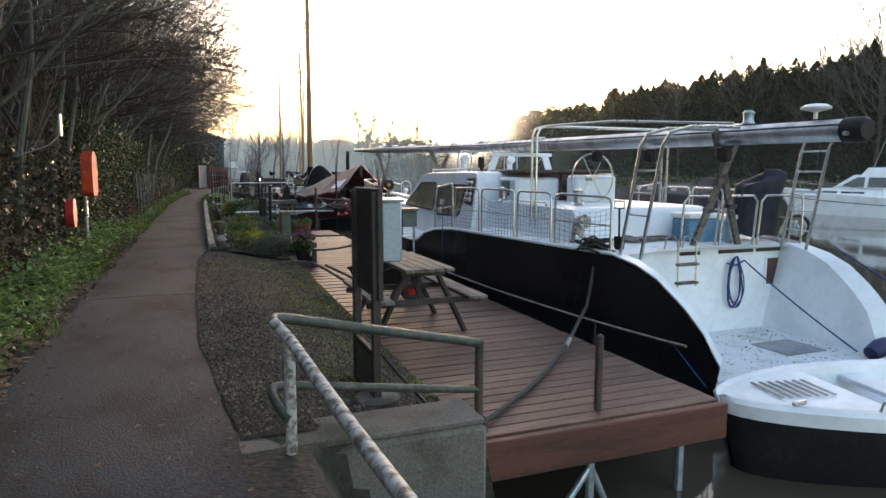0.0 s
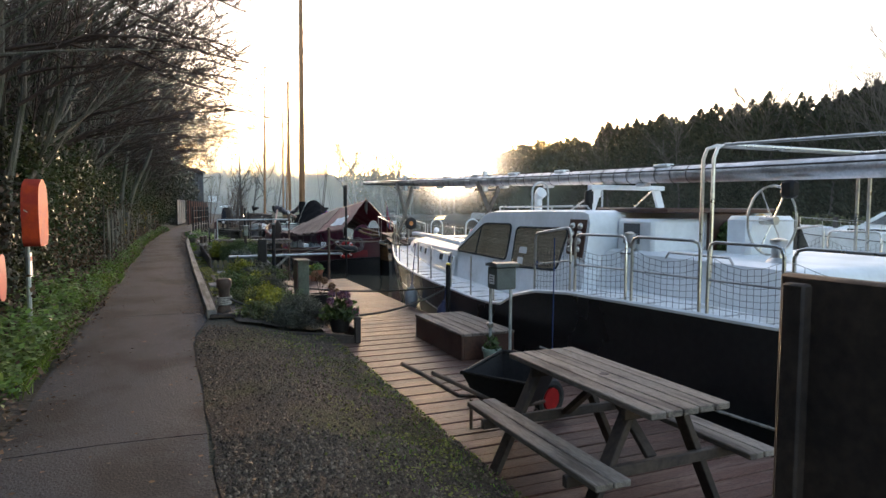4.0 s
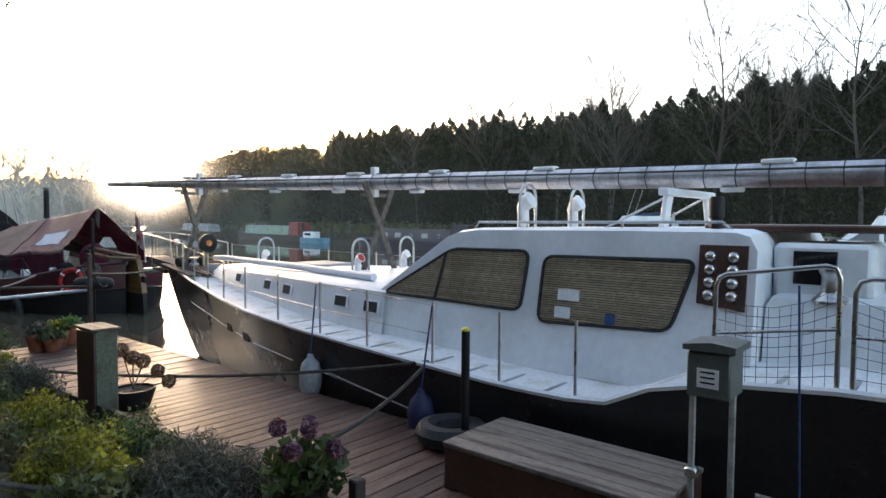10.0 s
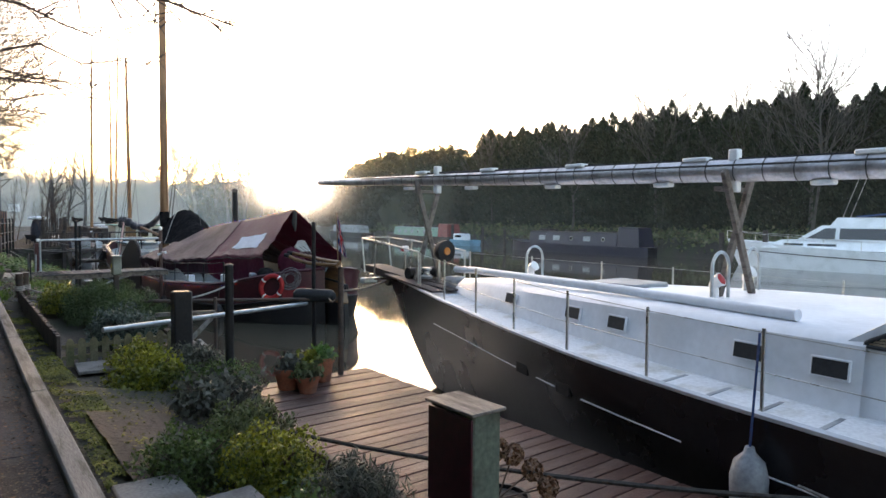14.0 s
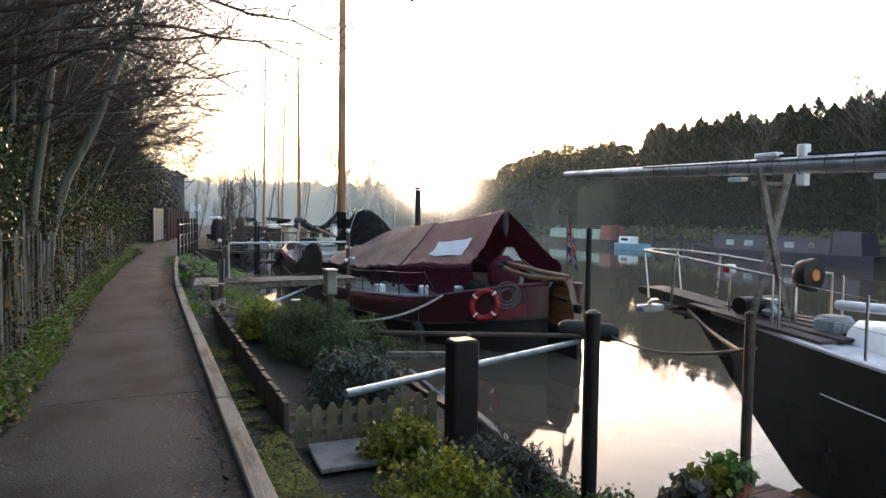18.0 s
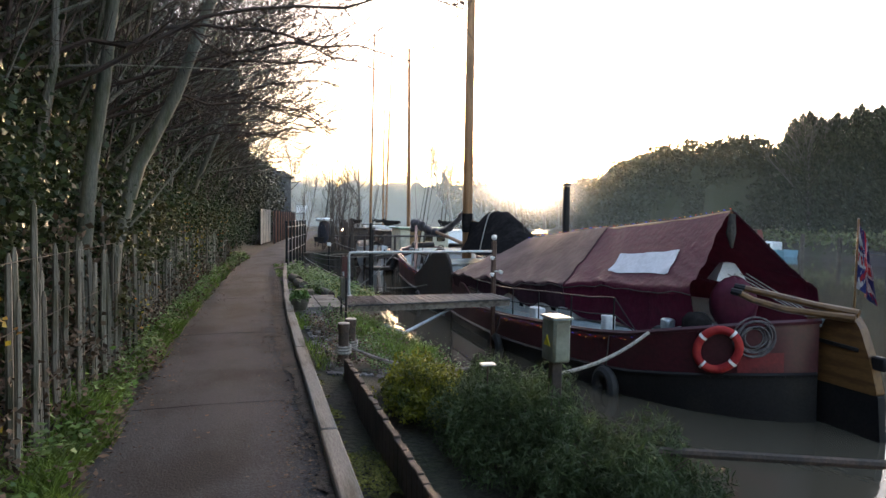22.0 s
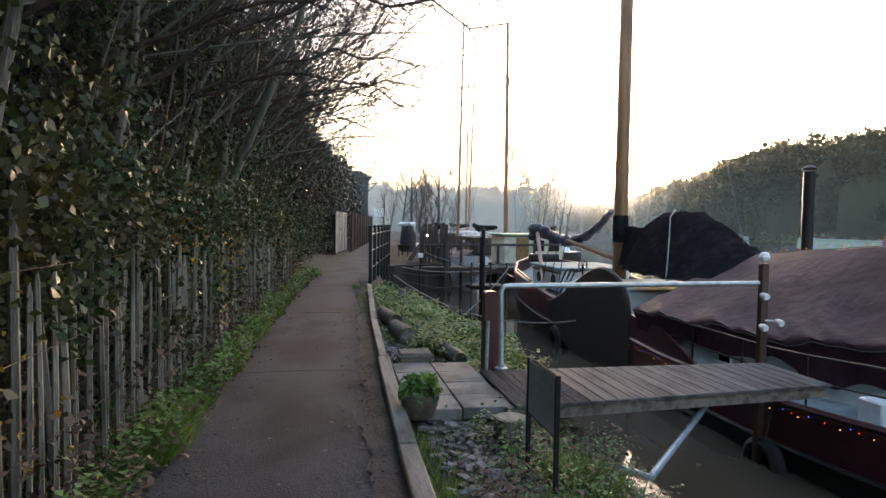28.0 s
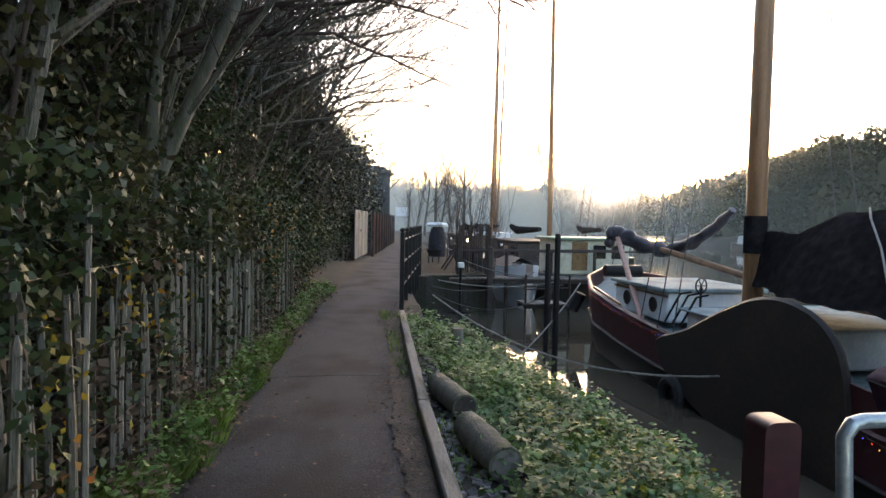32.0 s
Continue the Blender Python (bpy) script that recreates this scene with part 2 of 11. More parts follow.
# ---- materials ----
def mat(name, c, rough=0.6, metal=0.0, c2=None, mix=0.5, var=0.25, s1=1.2, s2=28.0, bump=0.25, depth=0.01, stretch=(1, 1, 1), rand=0.0, island=0.0, spec=0.5, rvar=0.12, sheen=0.0, leafy=0.0):
    """A surface with colour that drifts at two scales, fine relief and uneven gloss."""
    m = bpy.data.materials.new(name)
    m.use_nodes = True
    nt = m.node_tree
    nodes, link = nt.nodes, nt.links.new
    p = nodes["Principled BSDF"]
    co = nodes.new("ShaderNodeTexCoord")
    mp = nodes.new("ShaderNodeMapping")
    mp.inputs["Scale"].default_value = stretch
    link(co.outputs["Object"], mp.inputs[0])
    n1, n2 = nodes.new("ShaderNodeTexNoise"), nodes.new("ShaderNodeTexNoise")
    for n, s, d in ((n1, s1, 6), (n2, s2, 5)):
        n.inputs["Scale"].default_value, n.inputs["Detail"].default_value = s, d
        link(mp.outputs[0], n.inputs["Vector"])
    ramp = nodes.new("ShaderNodeMapRange")
    ramp.inputs["From Min"].default_value, ramp.inputs["From Max"].default_value = 0.62 - 0.3 * mix, 0.78 - 0.3 * mix
    link(n1.outputs["Fac"], ramp.inputs["Value"])
    blend = nodes.new("ShaderNodeMix")
    blend.data_type = "RGBA"
    blend.inputs["A"].default_value = (*c, 1)
    blend.inputs["B"].default_value = (*(c2 or [k * (1 - var) for k in c]), 1)
    link(ramp.outputs[0], blend.inputs["Factor"])
    grain = nodes.new("ShaderNodeMapRange")
    grain.inputs["From Min"].default_value, grain.inputs["From Max"].default_value = 0.25, 0.75
    grain.inputs["To Min"].default_value, grain.inputs["To Max"].default_value = 1 - var, 1 + var
    link(n2.outputs["Fac"], grain.inputs["Value"])
    value = grain.outputs[0]
    for amount, kind, socket in ((rand, "ShaderNodeObjectInfo", "Random"), (island, "ShaderNodeNewGeometry", "Random Per Island")):
        if amount:
            o = nodes.new(kind)
            r = nodes.new("ShaderNodeMapRange")
            r.inputs["To Min"].default_value, r.inputs["To Max"].default_value = 1 - amount, 1 + amount
            link(o.outputs[socket], r.inputs["Value"])
            k = nodes.new("ShaderNodeMath")
            k.operation = "MULTIPLY"
            link(value, k.inputs[0])
            link(r.outputs[0], k.inputs[1])
            value = k.outputs[0]
    tint = nodes.new("ShaderNodeVectorMath")
    tint.operation = "SCALE"
    link(blend.outputs["Result"], tint.inputs[0])
    link(value, tint.inputs["Scale"])
    link(tint.outputs[0], p.inputs["Base Color"])
    gloss = nodes.new("ShaderNodeMapRange")
    gloss.inputs["To Min"].default_value, gloss.inputs["To Max"].default_value = max(rough - rvar, 0.02), min(rough + rvar, 1)
    link(n1.outputs["Fac"], gloss.inputs["Value"])
    link(gloss.outputs[0], p.inputs["Roughness"])
    p.inputs["Metallic"].default_value = metal
    p.inputs["Specular IOR Level"].default_value = spec
    if sheen:
        p.inputs["Sheen Weight"].default_value = sheen
    if bump:
        b = nodes.new("ShaderNodeBump")
        b.inputs["Strength"].default_value, b.inputs["Distance"].default_value = bump, depth
        link(n2.outputs["Fac"], b.inputs["Height"])
        link(b.outputs[0], p.inputs["Normal"])
    if leafy:
        thru, both = nodes.new("ShaderNodeBsdfTranslucent"), nodes.new("ShaderNodeMixShader")
        link(tint.outputs[0], thru.inputs[0])
        both.inputs[0].default_value = leafy
        link(p.outputs[0], both.inputs[1])
        link(thru.outputs[0], both.inputs[2])
        link(both.outputs[0], nodes["Material Output"].inputs[0])
    return m


ASPHALT = mat("asphalt", (0.037, 0.0415, 0.049), 0.82, c2=(0.021, 0.022, 0.0245), var=0.55, s1=1.3, s2=75, bump=0.8, depth=0.008, stretch=(1, 0.7, 1), spec=0.2)
SOIL = mat("soil", (0.03, 0.024, 0.018), 0.95, c2=(0.025, 0.029, 0.013), var=0.5, s1=0.8, s2=22, bump=0.8, depth=0.03)
MUD = mat("litter", (0.06, 0.045, 0.035), 0.9, c2=(0.035, 0.028, 0.022), var=0.5, s1=3, s2=45, bump=0.8, depth=0.015)
GRAVEL = mat("gravel", (0.05, 0.037, 0.028), 0.95, c2=(0.06, 0.055, 0.02), mix=0.3, var=0.6, s1=0.7, s2=70, bump=1.0, depth=0.02, spec=0.15)
PEBBLE = mat("pebble", (0.115, 0.09, 0.068), 0.85, var=0.3, s2=40, island=0.65, spec=0.12)
RUBBLE = mat("slate_rubble", (0.17, 0.162, 0.165), 0.85, c2=(0.1, 0.095, 0.09), var=0.3, s1=6, s2=40, island=0.5, spec=0.15)
CONCRETE = mat("concrete", (0.15, 0.135, 0.115), 0.9, c2=(0.075, 0.068, 0.05), var=0.35, s1=2.2, s2=60, bump=0.5, depth=0.006, spec=0.2)
SLAB = mat("paving_stone", (0.2, 0.192, 0.18), 0.85, c2=(0.12, 0.115, 0.1), var=0.25, s1=3, s2=60, bump=0.4, depth=0.004, rand=0.15, spec=0.2)
KERB = mat("weathered_timber", (0.205, 0.192, 0.175), 0.85, c2=(0.11, 0.1, 0.08), var=0.3, s1=2, s2=30, stretch=(6, 0.6, 6), bump=0.4, spec=0.25)
DECKWOOD = mat("deck_wood", (0.085, 0.041, 0.031), 0.56, c2=(0.125, 0.077, 0.062), mix=0.5, var=0.55, s1=2.6, s2=34, stretch=(0.8, 5, 5), bump=0.6, depth=0.006, rand=0.34, spec=0.27)
FASCIA = mat("red_stained_wood", (0.115, 0.038, 0.024), 0.65, c2=(0.065, 0.024, 0.017), var=0.3, s1=2, s2=30, stretch=(0.6, 4, 4))
OLDWOOD = mat("grey_wood", (0.17, 0.145, 0.125), 0.8, c2=(0.085, 0.07, 0.06), var=0.4, s1=3, s2=34, stretch=(4, 0.5, 4), bump=0.5, depth=0.005, rand=0.2, spec=0.25)
DARKWOOD = mat("dark_wood", (0.05, 0.035, 0.028), 0.75, c2=(0.03, 0.022, 0.02), var=0.4, s1=3, s2=30, bump=0.3)
BLACKPAINT = mat("black_paint", (0.015, 0.014, 0.015), 0.5, spec=0.2, c2=(0.022, 0.02, 0.019), var=0.3, s1=1.5, s2=30, bump=0.08)
HULLBLACK = mat("black_hull", (0.012, 0.0115, 0.0135), 0.28, c2=(0.017, 0.016, 0.017), var=0.3, s1=1.2, s2=16, bump=0.05, rvar=0.06)
GELCOAT = mat("white_gelcoat", (0.74, 0.77, 0.8), 0.4, c2=(0.64, 0.67, 0.69), var=0.06, s1=1.4, s2=14, bump=0.04)
DECKWHITE = mat("white_deck", (0.7, 0.72, 0.73), 0.65, c2=(0.5, 0.5, 0.46), mix=0.35, var=0.15, s1=3, s2=30, bump=0.1)
STEEL = mat("stainless", (0.5, 0.49, 0.47), 0.3, 1.0, var=0.2, s1=5, s2=40, bump=0.05)
GALV = mat("galvanised", (0.42, 0.47, 0.5), 0.45, 0.7, c2=(0.3, 0.34, 0.36), var=0.2, s1=8, s2=50, bump=0.1)
ALLOY = mat("mast_alloy", (0.55, 0.54, 0.55), 0.4, 0.75, c2=(0.36, 0.35, 0.35), var=0.2, s1=4, s2=30, bump=0.06)
RUST = mat("rusty_iron", (0.085, 0.055, 0.042), 0.75, 0.2, c2=(0.05, 0.04, 0.035), var=0.4, s1=6, s2=60, bump=0.4, depth=0.004)
FLAKED = mat("flaking_white_paint", (0.42, 0.4, 0.37), 0.6, c2=(0.14, 0.1, 0.08), mix=0.52, var=0.2, s1=22, s2=60, bump=0.4, depth=0.003)
GREENRAIL = mat("green_paint", (0.04, 0.052, 0.038), 0.5, c2=(0.1, 0.085, 0.07), mix=0.45, var=0.3, s1=14, s2=50, bump=0.3, depth=0.003)
GREYBOX = mat("grey_enamel", (0.3, 0.36, 0.38), 0.5, c2=(0.24, 0.28, 0.29), var=0.12, s1=3, s2=40, bump=0.05)
CABINET = mat("grey_green_enamel", (0.21, 0.23, 0.19), 0.55, c2=(0.13, 0.13, 0.1), var=0.15, s1=4, s2=40, bump=0.08)
ROPE = mat("grey_rope", (0.3, 0.28, 0.25), 0.9, var=0.4, s1=20, s2=150, bump=0.8, depth=0.004)
BLUEROPE = mat("blue_rope", (0.02, 0.05, 0.16), 0.8, var=0.4, s1=20, s2=120, bump=0.6, depth=0.003)
DARKROPE = mat("dark_rope", (0.05, 0.045, 0.04), 0.9, var=0.4, s1=20, s2=120, bump=0.6, depth=0.003)
RUBBER = mat("rubber", (0.02, 0.02, 0.021), 0.7, var=0.3, bump=0.2)
TARP = mat("maroon_tarpaulin", (0.082, 0.009, 0.024), 0.55, spec=0.12, leafy=0.04, c2=(0.08, 0.015, 0.028), var=0.2, s1=0.9, s2=9, bump=0.5, depth=0.03)
TARPOLD = mat("faded_maroon_tarpaulin", (0.05, 0.022, 0.03), 0.6, spec=0.15, c2=(0.034, 0.013, 0.018), var=0.25, s1=1.1, s2=7, bump=0.5, depth=0.03)
PATCH = mat("pale_cloth", (0.62, 0.64, 0.68), 0.7, var=0.12, s1=4, s2=20, bump=0.2, spec=0.2)
MAROON = mat("maroon_paint", (0.055, 0.009, 0.0145), 0.4, c2=(0.05, 0.012, 0.016), var=0.3, s1=1.5, s2=18, bump=0.08)
REDPAINT = mat("red_paint", (0.4, 0.02, 0.02), 0.4, var=0.2, s1=3, bump=0.05, spec=0.3)
ORANGE = mat("orange_plastic", (0.42, 0.045, 0.028), 0.7, spec=0.2, c2=(0.55, 0.065, 0.02), var=0.12, s1=6, bump=0.05)
VARNISH = mat("varnished_wood", (0.17, 0.085, 0.03), 0.35, c2=(0.1, 0.045, 0.017), var=0.3, s1=2, s2=24, stretch=(5, 0.6, 5), bump=0.15)
MASTWOOD = mat("mast_wood", (0.25, 0.115, 0.045), 0.5, c2=(0.16, 0.075, 0.03), var=0.25, s1=2, s2=20, stretch=(5, 5, 0.5), bump=0.15)
PINKPOLE = mat("pale_pink_spar", (0.45, 0.25, 0.2), 0.55, var=0.2, s1=3, s2=20, stretch=(4, 4, 0.6))
SAILCOVER = mat("dark_sailcloth", (0.017, 0.0155, 0.0155), 0.95, spec=0.0, c2=(0.024, 0.021, 0.021), var=0.3, s1=2, s2=8, bump=0.5, depth=0.03)
GREYCLOTH = mat("silver_grey_cloth", (0.085, 0.078, 0.088), 0.42, c2=(0.025, 0.022, 0.026), var=0.3, s1=3, s2=12, bump=0.6, depth=0.03, spec=0.25)
PALEBLUE = mat("pale_blue_deck_paint", (0.28, 0.36, 0.37), 0.8, c2=(0.2, 0.25, 0.26), var=0.2, s1=2, s2=20, bump=0.06, spec=0.08)
LEEBOARD = mat("tarred_board", (0.02, 0.014, 0.012), 0.6, c2=(0.035, 0.022, 0.016), var=0.35, s1=1.5, s2=20, bump=0.15)
TERRACOTTA = mat("terracotta", (0.27, 0.085, 0.042), 0.8, c2=(0.2, 0.08, 0.05), var=0.25, s1=6, s2=40, bump=0.2)
BLIND = mat("wooden_blind", (0.58, 0.46, 0.34), 0.6, c2=(0.48, 0.37, 0.27), var=0.25, s1=2, s2=20, island=0.2)
BROWN = mat("brown_joinery", (0.07, 0.03, 0.02), 0.5, c2=(0.05, 0.02, 0.015), var=0.3, s1=3, bump=0.1)
BRASS = mat("brass", (0.6, 0.4, 0.12), 0.3, 1.0, var=0.2, s1=6, bump=0.05)
WHITEPAINT = mat("white_paint", (0.75, 0.76, 0.76), 0.5, var=0.1, s1=4, bump=0.05)
NAVY = mat("navy_paint", (0.016, 0.013, 0.03), 0.35, var=0.2, s1=2, bump=0.04)
BOATGREEN = mat("pale_green_paint", (0.2, 0.32, 0.24), 0.5, var=0.15, s1=2)
BOATRED = mat("dull_red_paint", (0.22, 0.04, 0.035), 0.5, var=0.2, s1=2)
CANVASBLUE = mat("blue_canvas", (0.03, 0.07, 0.2), 0.6, var=0.2, s1=3)
NAVYCLOTH = mat("navy_cloth", (0.012, 0.012, 0.022), 0.8, var=0.3, s1=5, bump=0.4)
BARK = mat("bark", (0.15, 0.14, 0.115), 0.9, c2=(0.085, 0.095, 0.06), var=0.35, s1=2.5, s2=22, stretch=(3, 3, 0.8), bump=0.7, depth=0.02)
TWIG = mat("twig", (0.075, 0.05, 0.04), 0.85, c2=(0.05, 0.036, 0.03), var=0.3, s1=3, bump=0)
FARBARK = mat("far_bark", (0.07, 0.063, 0.056), 0.9, var=0.3, s1=2, bump=0)
PALE = mat("chestnut_pale", (0.185, 0.165, 0.135), 0.85, c2=(0.07, 0.068, 0.042), var=0.35, s1=2.5, s2=24, stretch=(5, 5, 0.7), bump=0.5, rand=0.35)
IVY = mat("ivy_leaf", (0.036, 0.056, 0.023), 0.45, spec=0.3, c2=(0.06, 0.062, 0.026), var=0.3, s1=0.9, s2=5, bump=0, island=0.55, leafy=0.2)
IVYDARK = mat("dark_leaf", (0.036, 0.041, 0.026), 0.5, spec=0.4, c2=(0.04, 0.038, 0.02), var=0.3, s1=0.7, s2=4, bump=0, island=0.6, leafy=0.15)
DEADLEAF = mat("dead_leaf", (0.1, 0.062, 0.036), 0.8, c2=(0.06, 0.035, 0.022), var=0.3, s1=1.5, s2=6, bump=0, island=0.5)
YELLOWLEAF = mat("yellow_leaf", (0.3, 0.24, 0.03), 0.6, c2=(0.4, 0.13, 0.03), var=0.3, s1=1.5, bump=0, island=0.4, leafy=0.4)
GRASS = mat("grass", (0.115, 0.2, 0.03), 0.6, c2=(0.085, 0.13, 0.028), var=0.25, s1=0.9, s2=6, bump=0, island=0.45, leafy=0.35)
SHRUB = mat("grey_green_leaf", (0.08, 0.088, 0.068), 0.7, c2=(0.055, 0.056, 0.048), var=0.25, s1=2, bump=0, island=0.45, leafy=0.2)
LIME = mat("lime_leaf", (0.19, 0.205, 0.02), 0.5, c2=(0.055, 0.08, 0.018), var=0.3, s1=5, bump=0, island=0.45, leafy=0.35)
HEATHER = mat("heather_leaf", (0.09, 0.115, 0.045), 0.7, c2=(0.12, 0.11, 0.06), var=0.3, s1=2, bump=0, island=0.5, leafy=0.3)
EUPHORBIA = mat("blue_green_leaf", (0.075, 0.105, 0.085), 0.6, c2=(0.05, 0.075, 0.06), var=0.25, s1=2, bump=0, island=0.5, leafy=0.2)
MOSS = mat("moss", (0.15, 0.155, 0.028), 0.9, c2=(0.06, 0.07, 0.02), var=0.3, s1=2.5, s2=20, bump=0, island=0.4, leafy=0.2)
FROSTED = mat("frosted_leaf", (0.125, 0.21, 0.095), 0.8, c2=(0.06, 0.11, 0.05), var=0.25, s1=2, bump=0, island=0.45, leafy=0.2)
FEATHERY = mat("feathery_leaf", (0.062, 0.098, 0.036), 0.7, c2=(0.045, 0.068, 0.028), var=0.25, s1=2, bump=0, island=0.35, leafy=0.3)
BEDLEAF = mat("bed_leaf", (0.06, 0.1, 0.026), 0.55, c2=(0.045, 0.07, 0.024), var=0.25, s1=2, bump=0, island=0.5, leafy=0.3)
LEAFGREEN = mat("garden_leaf", (0.1, 0.2, 0.045), 0.55, c2=(0.09, 0.14, 0.045), var=0.25, s1=2, bump=0, island=0.4, leafy=0.3)
PETAL = mat("mauve_petal", (0.13, 0.06, 0.11), 0.6, c2=(0.24, 0.09, 0.1), var=0.25, s1=14, bump=0, island=0.4)
DRYPETAL = mat("dry_petal", (0.24, 0.13, 0.075), 0.8, var=0.3, s1=10, bump=0, island=0.4)
CONIFER = mat("conifer_leaf", (0.034, 0.043, 0.028), 0.9, spec=0.0, c2=(0.044, 0.05, 0.031), var=0.35, s1=0.3, s2=2, bump=0, island=0.5)
FARLEAF = mat("far_leaf", (0.036, 0.04, 0.025), 0.95, spec=0.0, c2=(0.03, 0.034, 0.021), var=0.15, s1=0.2, bump=0, island=0.12)
BRICK = mat("red_brick", (0.22, 0.09, 0.06), 0.9, c2=(0.15, 0.07, 0.05), var=0.3, s1=2, s2=20, bump=0.3)
SLATE = mat("slate", (0.06, 0.062, 0.068), 0.7, var=0.25, s1=3, s2=20, bump=0.2)
SHEET = mat("grey_sheet", (0.3, 0.32, 0.33), 0.6, c2=(0.2, 0.21, 0.22), var=0.15, s1=2)
GANGWOOD = mat("wet_grey_wood", (0.1, 0.1, 0.104), 0.8, c2=(0.055, 0.055, 0.058), var=0.35, s1=2.5, s2=30, stretch=(4, 0.5, 4), bump=0.4, depth=0.004, rand=0.18, spec=0.15)
FENCEGREY = mat("dull_grey_sheet", (0.14, 0.15, 0.155), 0.7, c2=(0.09, 0.1, 0.1), var=0.2, s1=2, spec=0.1)
# grey enamel darkened in its colour, for the power box's shaded face
SHADEDBOX = mat("shaded_grey_enamel", (0.1, 0.115, 0.108), 0.5, c2=(0.075, 0.085, 0.08), var=0.12, s1=3, s2=40, bump=0.05)
GLASSDARK = mat("dark_glass", (0.012, 0.013, 0.015), 0.06, var=0.1, s1=3, bump=0, spec=0.8, rvar=0.02)
LAMPMETAL = mat("lamp_shade", (0.5, 0.48, 0.44), 0.4, var=0.1)


def simple(name, c, emit=0.0, clear=0.0, rough=0.1):
    m = bpy.data.materials.new(name)
    m.use_nodes = True
    p = m.node_tree.nodes["Principled BSDF"]
    p.inputs["Base Color"].default_value = (*c, 1)
    p.inputs["Roughness"].default_value = rough
    p.inputs["Transmission Weight"].default_value = clear
    if emit:
        p.inputs["Emission Color"].default_value = (*c, 1)
        p.inputs["Emission Strength"].default_value = emit
    return m


GLASS = simple("clear_glass", (0.95, 0.97, 0.97), clear=1.0, rough=0.02)
BULB = simple("warm_bulb", (1.0, 0.75, 0.45), emit=6.0)
FAIRYRED, FAIRYBLUE, FAIRYAMBER = (simple(n, c, emit=0.2) for n, c in (("red_bulb", (1, 0.05, 0.02)), ("blue_bulb", (0.08, 0.1, 1)), ("amber_bulb", (1, 0.5, 0.1))))
AMBERLENS = simple("amber_lens", (0.4, 0.14, 0.03), emit=0.01, rough=0.25)
COOLBLUE = mat("cool_box_blue", (0.1, 0.24, 0.36), 0.5, s1=5)
RINGRED = mat("faded_red_plastic", (0.3, 0.022, 0.024), 0.7, spec=0.2, c2=(0.42, 0.042, 0.035), var=0.12, s1=6, bump=0.05)
DULLRED = mat("dull_red_hull", (0.16, 0.015, 0.018), 0.5, c2=(0.1, 0.012, 0.015), var=0.3, s1=3)
COILROPE = mat("dark_grey_rope", (0.13, 0.115, 0.12), 0.9, var=0.4, s1=20, s2=150, bump=0.8, depth=0.004)


def water_material():
    m = bpy.data.materials.new("river_water")
    m.use_nodes = True
    nodes, link = m.node_tree.nodes, m.node_tree.links.new
    p = nodes["Principled BSDF"]
    p.inputs["Base Color"].default_value = (0.072, 0.062, 0.045, 1)
    p.inputs["Roughness"].default_value = 0.04
    p.inputs["IOR"].default_value = 1.33
    co, mp = nodes.new("ShaderNodeTexCoord"), nodes.new("ShaderNodeMapping")
    mp.inputs["Scale"].default_value = (1.0, 0.45, 1.0)
    link(co.outputs["Object"], mp.inputs[0])
    a, b = nodes.new("ShaderNodeTexNoise"), nodes.new("ShaderNodeTexNoise")
    for n, s in ((a, 0.5), (b, 3.5)):
        n.inputs["Scale"].default_value, n.inputs["Detail"].default_value = s, 3
        link(mp.outputs[0], n.inputs["Vector"])
    k = nodes.new("ShaderNodeMath")
    k.operation = "MULTIPLY_ADD"
    k.inputs[1].default_value = 0.25
    link(b.outputs["Fac"], k.inputs[0])
    link(a.outputs["Fac"], k.inputs[2])
    bp = nodes.new("ShaderNodeBump")
    bp.inputs["Strength"].default_value, bp.inputs["Distance"].default_value = 0.25, 0.03
    link(k.outputs[0], bp.inputs["Height"])
    link(bp.outputs[0], p.inputs["Normal"])
    return m


WATER = water_material()


